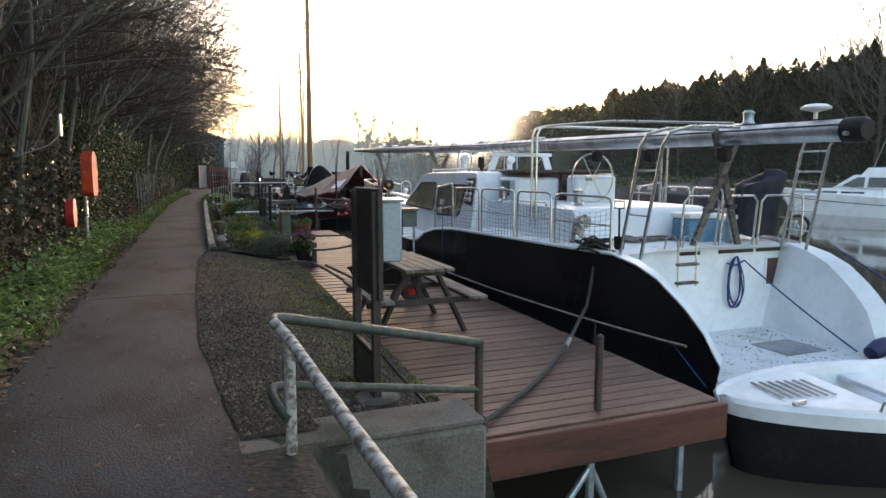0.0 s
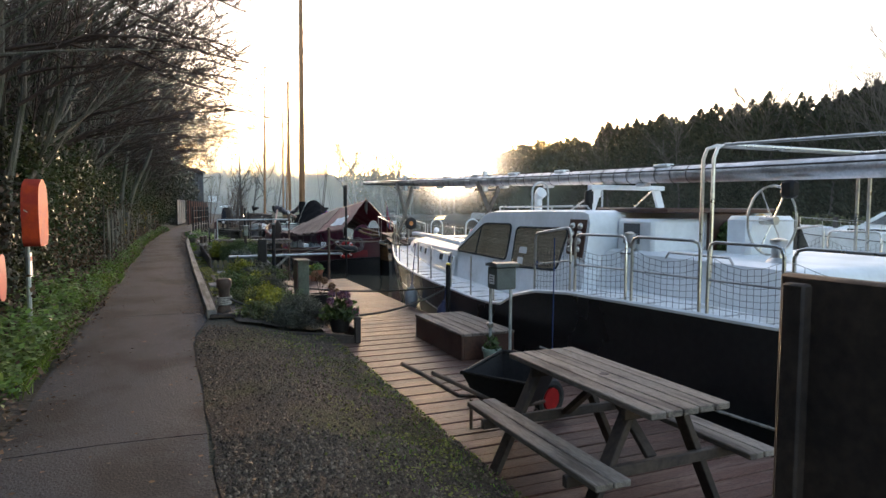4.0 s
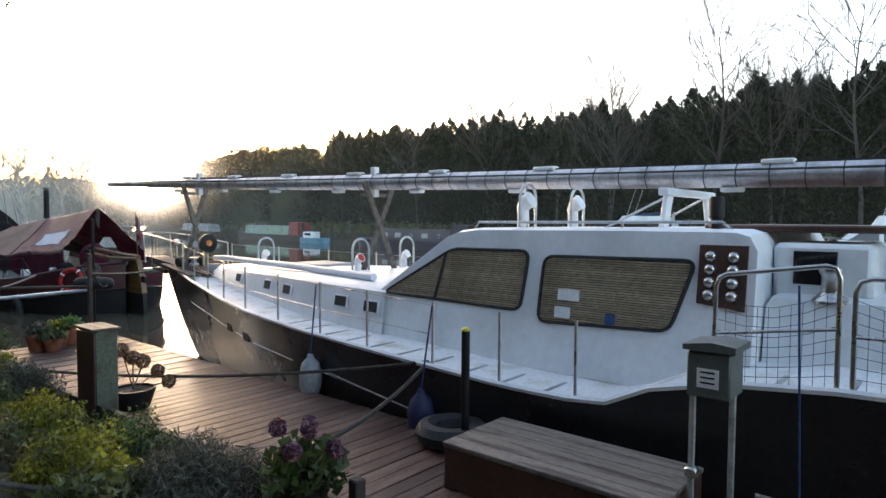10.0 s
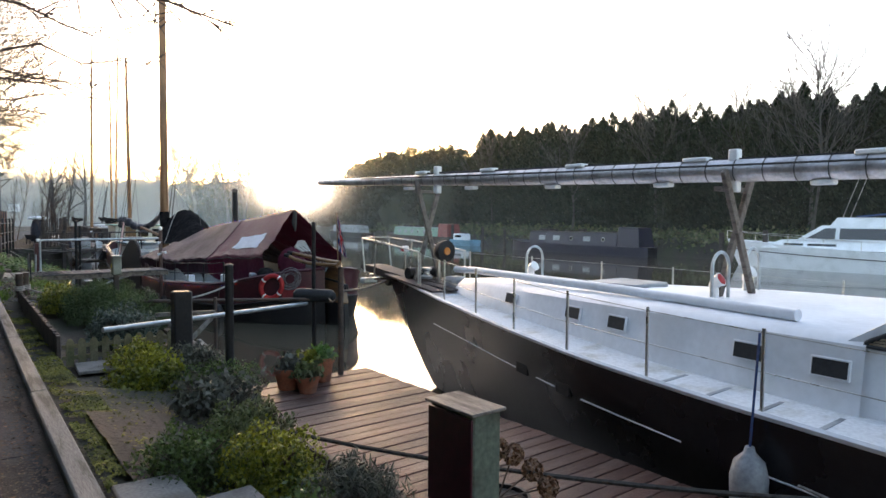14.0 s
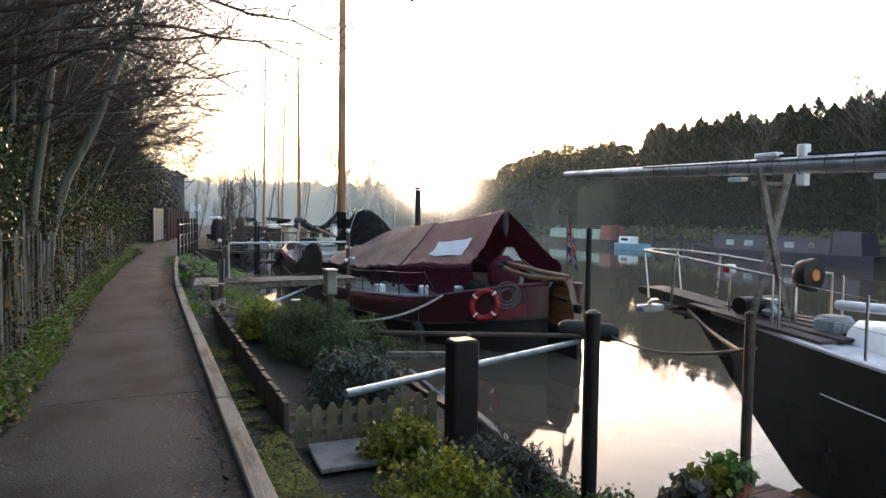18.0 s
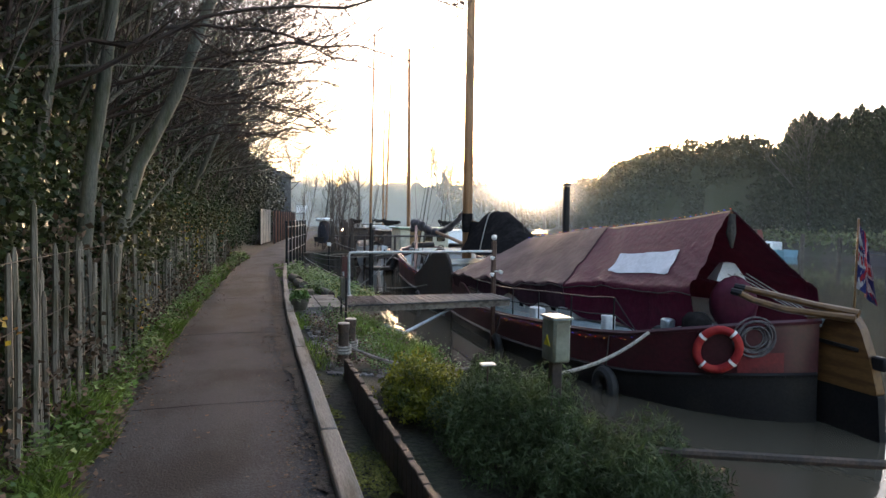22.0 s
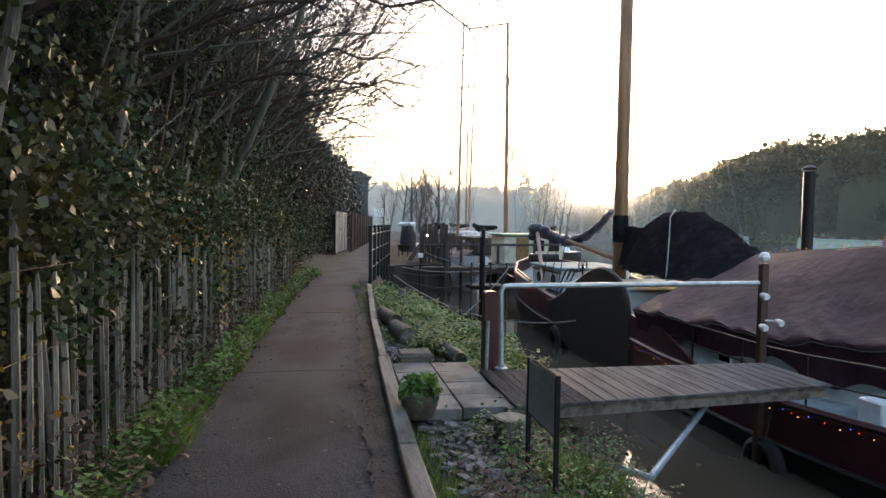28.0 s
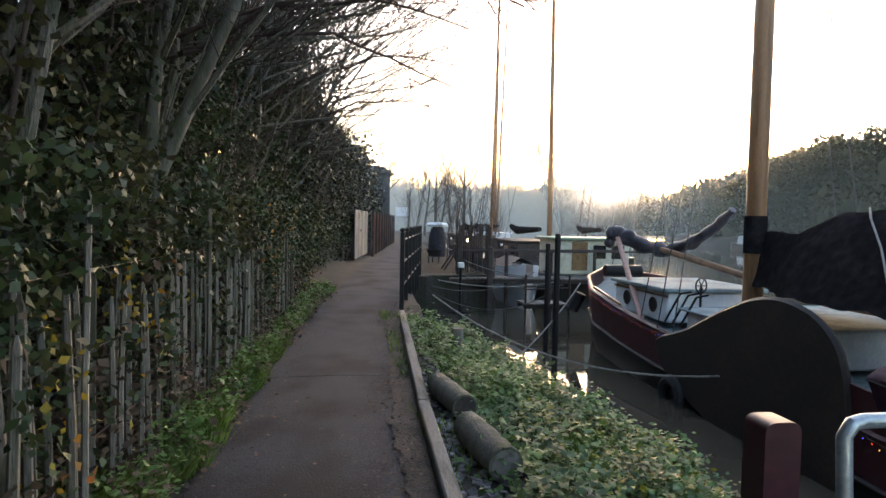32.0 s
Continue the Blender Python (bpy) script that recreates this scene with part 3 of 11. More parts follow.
def mist_material(top, amount, forward=0.4, breadth=0.6):
    """Thin mist for a flat sheet: mostly clear, a pale tint for haze and a forward lobe for the sun's glow, thinning
    out upwards.
    """
    m = bpy.data.materials.new("mist")
    m.use_nodes = True
    nodes, link = m.node_tree.nodes, m.node_tree.links.new
    nodes.remove(nodes["Principled BSDF"])
    co, sep = nodes.new("ShaderNodeTexCoord"), nodes.new("ShaderNodeSeparateXYZ")
    link(co.outputs["Object"], sep.inputs[0])
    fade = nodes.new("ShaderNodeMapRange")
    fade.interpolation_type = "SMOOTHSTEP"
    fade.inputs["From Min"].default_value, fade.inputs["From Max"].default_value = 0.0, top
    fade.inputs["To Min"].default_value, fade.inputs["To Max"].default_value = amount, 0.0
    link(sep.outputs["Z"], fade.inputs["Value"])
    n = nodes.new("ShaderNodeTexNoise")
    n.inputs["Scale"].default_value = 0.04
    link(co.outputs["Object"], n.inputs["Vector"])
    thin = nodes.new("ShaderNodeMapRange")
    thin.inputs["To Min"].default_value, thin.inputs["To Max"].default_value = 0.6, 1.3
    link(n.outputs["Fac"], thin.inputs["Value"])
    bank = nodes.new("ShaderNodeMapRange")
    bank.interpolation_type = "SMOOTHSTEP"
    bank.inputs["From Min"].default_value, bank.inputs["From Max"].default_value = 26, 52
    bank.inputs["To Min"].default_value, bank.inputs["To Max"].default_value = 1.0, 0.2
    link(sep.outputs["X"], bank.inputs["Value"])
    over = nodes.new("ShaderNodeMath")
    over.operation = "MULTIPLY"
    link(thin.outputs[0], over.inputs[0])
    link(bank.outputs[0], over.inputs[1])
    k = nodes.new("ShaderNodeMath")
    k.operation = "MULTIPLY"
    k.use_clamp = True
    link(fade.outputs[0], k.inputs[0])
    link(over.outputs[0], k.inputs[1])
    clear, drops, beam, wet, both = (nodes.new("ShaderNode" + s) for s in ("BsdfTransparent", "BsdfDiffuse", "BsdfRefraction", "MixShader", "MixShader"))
    # haze colour, tinted warm as if sunlit
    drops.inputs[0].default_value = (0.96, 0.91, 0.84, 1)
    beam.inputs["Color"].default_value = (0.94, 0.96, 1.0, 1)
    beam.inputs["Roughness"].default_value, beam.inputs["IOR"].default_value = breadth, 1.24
    wet.inputs[0].default_value = forward
    link(drops.outputs[0], wet.inputs[1])
    link(beam.outputs[0], wet.inputs[2])
    link(k.outputs[0], both.inputs[0])
    link(clear.outputs[0], both.inputs[1])
    link(wet.outputs[0], both.inputs[2])
    link(both.outputs[0], nodes["Material Output"].inputs[0])
    return m


# ---- the ground, the river and the path ----
WATER_Z = -1.1
NEAR_BANK = [(-400, 0.55), (3.3, 0.55), (3.5, 1.6), (19.6, 1.75), (20.0, 2.15), (21.4, 2.35), (25, 2.45), (28, 2.2), (30.3, 1.9), (33.5, 2.3), (36, 2.55), (38, 2.3), (40, 1.85), (42.4, 1.25),
             (49.6, 1.5), (50.3, 4.3), (60, 4.6), (70, 6.5), (90, 9.5), (130, 22), (160, 60), (400, 300)]
FAR_BANK = [(-400, 8), (-60, 28), (0, 34), (20, 39.2), (28, 41.2), (38, 42.8), (53, 43.8), (66, 46), (83, 47.5), (100, 50), (140, 60), (160, 72), (400, 302)]
PATH_MID = [(-30, -0.6), (0, -0.52), (10, -0.58), (20, -0.55), (30, -0.48), (36, -0.3), (42, 0.02), (48, 0.6), (54, 1.25), (60, 2.05), (70, 3.3), (79, 4.5), (110, 9)]
PATH_HALF = 0.72


def smooth01(t):
    t = min(max(t, 0.0), 1.0)
    return t * t * (3 - 2 * t)


def ground_z(x, y):
    xr, xf, pm = lerp(NEAR_BANK, y), lerp(FAR_BANK, y), lerp(PATH_MID, y)
    z = 0.0
    if x < pm - 0.8:
        z = 0.22 * smooth01((pm - 0.8 - x) / 1.2) + 0.1 * min(max(pm - 2 - x, 0), 25)
    elif x > pm + 0.75 and x < xr + 0.3:
        if 3.4 < y < 19.7:
            z = -0.2 * smooth01((x - pm - 0.9) / 1.3)
        elif 19.7 <= y < 26.3:
            z = -0.08 - 0.17 * smooth01((x - 0.6) / 0.2)
        elif 26.3 <= y < 43:
            z = -0.02 - 0.3 * smooth01((x - 0.6) / 1.8)
    if x > xr and x < xf:
        d = min(x - xr, xf - x)
        z = z * (1 - smooth01(d / 0.5)) - 2.2 * smooth01(d / 0.5)
    elif x >= xf:
        z = 0.35 * smooth01((x - xf) / 1.5) + 0.06 * min(max(x - xf - 6, 0), 40)
    return z + 0.025 * noise.noise((x * 1.3, y * 1.3, 0)) * (0 if -0.2 < x - pm < 0.2 else 1)


def steps_of(*runs):
    out = []
    for a, b, s in runs:
        out += list(np.arange(a, b, s))
    return out


gx = steps_of((-400, -60, 40), (-60, -12, 6), (-12, -3, 1), (-3, 5.2, 0.13), (5.2, 30, 3), (30, 64, 1.0), (64, 120, 8), (120, 401, 40))
gy = steps_of((-400, -40, 40), (-40, -8, 4), (-8, 2.6, 0.6), (2.6, 4.2, 0.1), (4.2, 52, 0.3), (52, 110, 2), (110, 170, 6), (170, 401, 40))
g = Geo().rows([[(x, y, ground_z(x, y)) for x in gx] for y in gy])
solo("ground", g, SOIL, "dark earth banks with leaf litter and moss beside the river", "ground", at=(0, 0, 0), kind="structure", smooth=60)
g = Geo().rows([[(x, y, WATER_Z) for x in (-40, 0, 5, 10, 20, 40, 80, 400)] for y in (-400, -50, 0, 20, 40, 60, 100, 180, 400)])
solo("water", g, WATER, "still murky brown-green river water mirroring the sky", "water", at=(0, 0, WATER_Z), kind="structure")


def strip(y0, y1, step, left, right, z):
    ys = np.arange(y0, y1 + 1e-6, step)
    return [[(left(y), y, z), (left(y) * 0.5 + right(y) * 0.5, y, z + 0.012), (right(y), y, z)] for y in ys]


def path_left(y):
    return lerp(PATH_MID, y) - PATH_HALF + 0.05 * noise.noise((0, y * 0.7, 3)) + 0.02 * noise.noise((0, y * 4, 3))


def path_right(y):
    bare = 0.06 * noise.noise((0, y * 0.9, 9)) + 0.02 * noise.noise((0, y * 4, 7)) if y < 12.8 or y > 42 else 0.0
    return lerp(PATH_MID, y) + PATH_HALF + bare - 0.22 * smooth01((y - 3) / 3) * (1 - smooth01((y - 11) / 1.8))


joints = [-12, -3, 8.1, 13.2, 17.6, 22.6, 26.2, 29.6, 33.4, 37.6, 42, 48, 60, 110]
road = thing("path", "worn grey-brown asphalt footpath with faint cross joints", "footpath", (0, 0, 0), kind="structure")
for a, b in zip(joints, joints[1:]):
    rows = strip(a + 0.006, b - 0.006, (b - a - 0.012) / max(4, int((b - a) / 0.5)), path_left, path_right, 0.03)
    low = [(p[0], p[1], -0.03) for p in rows[0]]
    lst = [(p[0], p[1], -0.03) for p in rows[-1]]
    part("asphalt_panel", Geo().rows([low] + rows + [lst]), ASPHALT, road, smooth=30)
    edge = Geo()
    for side in (0, 2):
        edge.rows([[r[side] for r in rows], [(r[side][0], r[side][1], -0.05) for r in rows]])
    part("panel_edge", edge, ASPHALT, road)

# damp litter along the kerb side of the path
g = Geo()
ys = np.arange(13, 41.5, 0.08)
g.rows([[(path_right(y) - 0.045 - 0.13 * smooth01((y - 25) / 4) - 0.05 * noise.noise((1, y * 1.1, 0)) - 0.08 * max(0, noise.noise((2, y * 5, 0))) - 0.05 * noise.noise((5, y * 17, 0)), y, 0.0455), (path_right(y) - 0.03, y, 0.05), (path_right(y) + 0.02, y, 0.05)] for y in ys])
solo("mud_strip", g, MUD, "damp strip of mud and rotting leaves along the kerb", "mud", at=(0, 0, 0), kind="structure")


def kerb_x(y):
    return path_right(y) + 0.075


kerb = thing("kerb", "weathered grey timber kerb boards along the path", "kerb", (0, 0, 0), kind="structure")
ends = [12.85, 15.9, 19.0, 22.0, 25.1, 28.1, 30.9, 33.7, 36.4, 39.0, 41.8]
for a, b in zip(ends, ends[1:]):
    w = 0.13 if a < 31 else 0.1
    part("board", Geo().beam((kerb_x(a), a + 0.012, 0.035), (kerb_x(b), b - 0.012, 0.035), w, 0.17, 0.012), KERB, kerb)

# ---- gravel apron beside the landing stage ----
g = Geo()
ys = np.arange(3.55, 12.3, 0.25)
g.rows([[(x, y, ground_z(x, y) + 0.012) for x in np.linspace(path_right(y) + 0.02, 1.78, 12)] for y in ys])
solo("gravel_apron", g, GRAVEL, "mossy gravel apron between path and landing stage", "gravel", at=(0, 0, 0), kind="structure", smooth=60)
rng = np.random.default_rng(4)
g = Geo()
for _ in range(24000):
    y = rng.uniform(3.6, 12.2) if rng.random() < 0.6 else rng.uniform(3.6, 8.0)
    x = path_right(y) + 0.03 + (1.75 - path_right(y)) * rng.random()
    s = 0.005 + 0.017 * rng.random() ** 2.5
    a = rng.uniform(0, 6.28)
    ca, sa, z = math.cos(a) * s, math.sin(a) * s, ground_z(x, y) + 0.012
    n = len(g.v)
    g.v += [(x + ca, y + sa, z), (x - sa, y + ca, z), (x - ca, y - sa * 0.7, z), (x + sa, y - ca, z), (x + ca * 0.2, y, z + s * 0.8)]
    g.f += [[n, n + 1, n + 4], [n + 1, n + 2, n + 4], [n + 2, n + 3, n + 4], [n + 3, n, n + 4]]
solo("gravel_stones", g, PEBBLE, "loose grey and buff gravel stones", "gravel", at=(0, 0, 0), kind="stuff", smooth=0)
e = []
for _ in range(2600):
    y = rng.uniform(4.2, 12.2)
    x = 1.8 - abs(rng.normal(0, 0.42))
    if x > 0.3 and noise.noise((x * 1.5, y * 0.9, 4)) > -0.12:
        e.append((x, y, ground_z(x, y) + 0.01))
q, t3 = blades(e, 0.035, rng, 0.6, 0.004)
ob = new("moss_tufts", fast_mesh("moss_tufts", q, 4, GRASS))
tagged(ob, "low mossy grass tufts growing through gravel", "grass", kind="stuff")

# ---- concrete landing steps by the rail ----
con = thing("landing_steps", "worn grey concrete retaining wall with steps down to the water", "steps", (0.9, 3.0, -0.95), kind="structure")
part("side_wall", Geo().box(0.16, -6, -2.0, 0.47, 3.36, -0.015, 0.03), CONCRETE, con)
part("end_wall", Geo().box(0.16, 3.37, -2.0, 1.62, 3.72, -0.045, 0.03), CONCRETE, con)
part("capping", Geo().box(0.14, 3.38, -0.04, 1.6, 3.75, 0.0, 0.015), CONCRETE, con)
for k in range(5):
    part("step", Geo().box(0.475, 2.95 - 0.3 * k - 0.3, -2.0, 1.55, 2.95 - 0.3 * k, -0.95 + 0.17 * k, 0.02), CONCRETE, con)
part("landing", Geo().box(0.475, 2.955, -2.0, 1.55, 3.365, -1.0, 0.02), CONCRETE, con)

# ---- the timber landing stage ----
DZ = -0.3
dock = thing("landing_stage", "long red-brown timber landing stage on steel legs over the water", "dock", (2.8, 11.6, WATER_Z), kind="structure")
LX, RX = 1.74, 3.84
y = 3.74
k = 0
while y < 19.55:
    w = 0.145
    slip = 0.012 * math.sin(k * 7.3)
    part("plank", Geo().box(LX + slip, y, DZ - 0.03, RX + 0.5 * slip, min(y + w - 0.008, 19.6), DZ + 0.003 * math.sin(k * 3.1), 0.006), DECKWOOD, dock)
    y += w
    k += 1
part("front_fascia", Geo().box(LX - 0.03, 3.66, DZ - 0.3, RX + 0.03, 3.73, DZ - 0.012, 0.01), FASCIA, dock)
part("side_fascia", Geo().box(RX - 0.04, 3.735, DZ - 0.28, RX + 0.03, 19.6, DZ - 0.034, 0.01), FASCIA, dock)
part("inner_joist", Geo().box(LX + 0.05, 3.735, DZ - 0.25, LX + 0.12, 19.6, DZ - 0.034, 0.01), DARKWOOD, dock)
part("end_fascia", Geo().box(LX, 19.605, DZ - 0.28, RX + 0.03, 19.66, DZ - 0.012, 0.01), DARKWOOD, dock)
for y in (3.9, 8.0, 12.0, 16.0, 19.3):
    for x in (2.75, 3.62):
        part("leg", Geo().tube([(x, y, -2.2), (x, y, DZ - 0.05)], 0.035, 8), GALV, dock)
    part("brace", Geo().tube([(2.75, y, -0.75), (2.25, y, -1.4)], 0.028, 8), GALV, dock)
    part("brace", Geo().tube([(2.75, y, -0.75), (3.1, y, -1.5)], 0.028, 8), GALV, dock)

# ---- the large motor yacht ----
CX = 6.15
HB = [(4.6, 1.2), (5.5, 1.33), (6.35, 1.42), (7.3, 1.73), (8.8, 2.08), (9.8, 2.2), (11, 2.28), (12, 2.32), (13.8, 2.3), (15, 2.17), (16.6, 1.9), (18, 1.52), (20, 0.87), (21.5, 0.36), (22.6, 0.03)]
SHEER = [(4.6, 0.5), (6.35, 0.5), (7.3, 0.53), (8.8, 0.56), (9.8, 0.55), (10.75, 0.47), (11.3, 0.2), (12.2, 0.2), (13.8, 0.27), (16, 0.31), (18, 0.37), (20, 0.43), (22.6, 0.54)]
AFT = [(-1.7, 5.7), (-1.1, 5.15), (-0.8, 4.93), (-0.5, 4.85), (-0.2, 5.03), (0.05, 5.3), (0.3, 5.68), (0.42, 6.0), (0.5, 6.4)]
BOW = [(-1.7, 19.6), (-1.1, 20.7), (0.0, 21.9), (0.54, 22.6)]


def half(y, side):
    """The yacht's half breadth; the river side is fuller at the stern."""
    return lerp(HB, y) + (0.44 * smooth01((9.5 - y) / 3.6) if side > 0 else 0.0)


def hull_point(s, v, side):
    z0 = 0.5 + (-1.7 - 0.5) * v
    ya, yb = lerp(AFT, z0), lerp(BOW, z0)
    y = ya + (yb - ya) * s
    zs = lerp(SHEER, y)
    z = zs + (-1.7 - zs) * v
    flare = smooth01((y - 13) / 9) * 0.55
    prof = lerp([(0, 1.0), (0.35, 0.985), (0.7, 0.9), (1, 0.5)], v) * (1 - flare * v)
    return (CX + side * max(half(y, side) * prof, 0.02), y, z)


yacht = thing("motor_yacht", "large black-hulled motor yacht with white decks, moored at the stage", "boat", (CX, 13, WATER_Z))
SS = [0, 0.02, 0.05, 0.09, 0.13, 0.17, 0.21, 0.25, 0.28, 0.3, 0.32, 0.335, 0.35, 0.365, 0.38, 0.4] + list(np.linspace(0.44, 1, 26))
VV = [0, 0.1, 0.2, 0.32, 0.45, 0.57, 0.7, 0.85, 1]
shell = Geo()
for side in (-1, 1):
    shell.rows([[hull_point(s, v, side) for s in SS] for v in VV])
hull = part("hull", shell, HULLBLACK, yacht, "glossy black hull", smooth=30)
for side in (-1, 1):
    part("gunwale", Geo().tube([Vector(hull_point(s, 0, side)) + Vector((-side * 0.02, 0, 0.012)) for s in SS], 0.028, 6), GELCOAT, yacht, "white painted gunwale")
# side deck
g = Geo()
dy = [6.42] + list(np.arange(6.8, 22.5, 0.2)) + [22.5]
g.rows([[(CX - lerp(HB, y) + 0.03, y, lerp(SHEER, y) - 0.02), (CX, y, lerp(SHEER, y) + 0.03), (CX + half(y, 1) - 0.03, y, lerp(SHEER, y) - 0.02)] for y in dy])
part("deck", g, DECKWHITE, yacht, "white deck with worn non-slip strips", smooth=50)
for y in np.arange(7.2, 16, 0.42):
    if not 10.7 < y < 11.5:
        x0 = CX - lerp(HB, y) + 0.1
        part("tread_strip", Geo().box(x0, y, lerp(SHEER, y) - 0.016, x0 + 0.42, y + 0.035, lerp(SHEER, y) - 0.006, 0.002), SHEET, yacht)
# open stern: thick rim, inner walls, floor and bulkhead
rim_z = [0.5, 0.46, 0.42, 0.36, 0.3, 0.2, 0.1, 0.0, -0.1, -0.2, -0.3, -0.4, -0.5, -0.6, -0.68, -0.74]
rim = Geo()
ring_o, ring_i = [], []
for side in (-1, 1):
    o, n = [], []
    for z in rim_z:
        y = lerp(AFT, z)
        v = (0.5 - z) / 2.2
        x = CX + side * half(y, side) * lerp([(0, 1.0), (0.35, 0.985), (0.7, 0.9), (1, 0.5)], v)
        o.append((x, y - 0.015, z))
        n.append((x - side * 0.2, y + 0.16, z + 0.03))
    if side == -1:
        ring_o, ring_i = list(o), list(n)
    else:
        ring_o += o[::-1]
        ring_i += n[::-1]
mid_o = [(p[0], p[1], p[2] + 0.02) for p in ring_o]
rim.rows([ring_o, mid_o, ring_i, [(p[0], max(p[1] + 0.1, 6.7), p[2]) for p in ring_i]])
part("stern_rim", rim, GELCOAT, yacht, "white moulded stern rim", smooth=35)
part("stern_floor", Geo().box(CX - 1.1, 4.92, -0.8, CX + 1.72, 6.75, -0.68, 0.03), DECKWHITE, yacht, "weed-flecked white stern platform")
bh = Geo().slab(rounded([(CX - 1.25, -0.72), (CX + 1.75, -0.72), (CX + 1.9, 0.5), (CX - 1.42, 0.5)], 0.08), 1, 6.6, 6.72)
part("stern_bulkhead", bh, GELCOAT, yacht, "white stern bulkhead")
win = part("stern_window", Geo().box(7.48, 6.585, -0.1, 7.83, 6.599, 0.35, 0.004), GELCOAT, yacht, "small stern hatch with a brown board")
part("hatch_board", Geo().box(7.52, 6.578, -0.06, 7.79, 6.584, 0.31, 0.003), BROWN, win)
for x0, x1 in ((5.95, 6.3), (6.62, 7.25), (7.3, 7.82)):
    part("vent_slot", Geo().box(x0, 6.588, 0.41, x1, 6.598, 0.46, 0.003), DARKWOOD, yacht)
part("floor_hatch", Geo().box(6.55, 5.35, -0.679, 7.2, 5.9, -0.665, 0.004), SHEET, yacht, "grey hatch in the stern platform")
m = Matrix.Translation((7.86, 6.1, -0.12)) @ Matrix.Rotation(radians(-7), 4, "Z")
lid = part("locker_lid", Geo().box(-0.02, -0.28, -0.34, 0.0, 0.22, 0.34, 0.01, m), GELCOAT, yacht, "white locker door in the stern's side")
part("lid_panel", Geo().box(-0.026, -0.23, -0.29, -0.02, 0.17, 0.29, 0.004, m), DECKWHITE, lid)
rgw = np.random.default_rng(77)
at = np.stack([rgw.uniform(5.4, 7.6, 260), rgw.uniform(5.0, 6.55, 260), np.full(260, -0.674)], 1)
flecks = new("weed_flecks", fast_mesh("weed_flecks", leaf_quads(at - np.array([CX, 13, WATER_Z]), 0.02, rgw, 0, 1.6, True), 4, DEADLEAF))
flecks.parent = yacht
tagged(flecks, "scattered dry weed on the stern platform", kind="stuff")
# stern ladder
lad = Geo()
for x in (5.66, 5.95):
    lad.tube([(x, 6.56, 0.5), (x, 6.52, 0.66), (x, 6.4, 0.72), (x, 6.3, 0.62), (x, 6.28, 0.06)], 0.014, 6)
ladder = part("boarding_ladder", lad, STEEL, yacht, "stainless boarding ladder with timber treads")
for k in range(2):
    part("rung", Geo().box(5.64, 6.24, 0.33 - 0.24 * k, 5.97, 6.32, 0.365 - 0.24 * k, 0.006), OLDWOOD, ladder)

# coaming, cockpit and helm
def prism_x(prof, wb, wt, zb, zt):
    """A side profile of (y, z), drawn across the boat and narrowing upwards."""
    g = Geo()
    rows = []
    for sgn, k in ((-1, 1), (-1, 0.93), (1, 0.93), (1, 1)):
        rows.append([(CX + sgn * (wb + (wt - wb) * (z - zb) / (zt - zb)) * k, y, z + (0.025 if k < 1 and z > zt - 0.2 else 0)) for y, z in prof])
    g.rows(rows)
    n, b = len(prof), len(g.v)
    g.v += rows[0] + rows[-1]
    g.f += [list(range(b, b + n)), list(range(b + n, b + 2 * n))[::-1]]
    g.f.append([0, n, 2 * n, 3 * n])
    g.f.append([n - 1, 2 * n - 1, 3 * n - 1, 4 * n - 1])
    return g


part("coaming", prism_x(rounded([(7.35, 0.5), (7.6, 0.98), (10.42, 1.0), (10.42, 0.3)], 0.1), 1.3, 1.2, 0.5, 1.0), GELCOAT, yacht, "white cockpit coaming", smooth=35)
part("deckhouse", prism_x([(14.62, 0.2), (14.5, 0.72), (13.5, 1.4), (13.36, 1.45), (13.1, 1.48), (11.5, 1.5), (10.6, 1.5), (10.5, 1.47), (10.44, 1.36), (10.44, 0.2)], 1.58, 1.4, 0.2, 1.5), GELCOAT, yacht, "white deckhouse with sloping front", smooth=35)


def cabin_x(z, side=-1, out=0.0):
    return CX + side * (1.58 + (1.4 - 1.58) * (z - 0.2) / 1.3 + out)


def wall_panel(poly, out, thick):
    """A flat panel that lies on the deckhouse side; poly in (y, z)."""
    g = Geo()
    n = len(poly)
    g.v += [(cabin_x(z, -1, out), y, z) for y, z in poly] + [(cabin_x(z, -1, out + thick), y, z) for y, z in poly]
    g.f += [list(range(n)), list(range(n, 2 * n))[::-1]] + [[i, (i + 1) % n, n + (i + 1) % n, n + i] for i in range(n)]
    return g


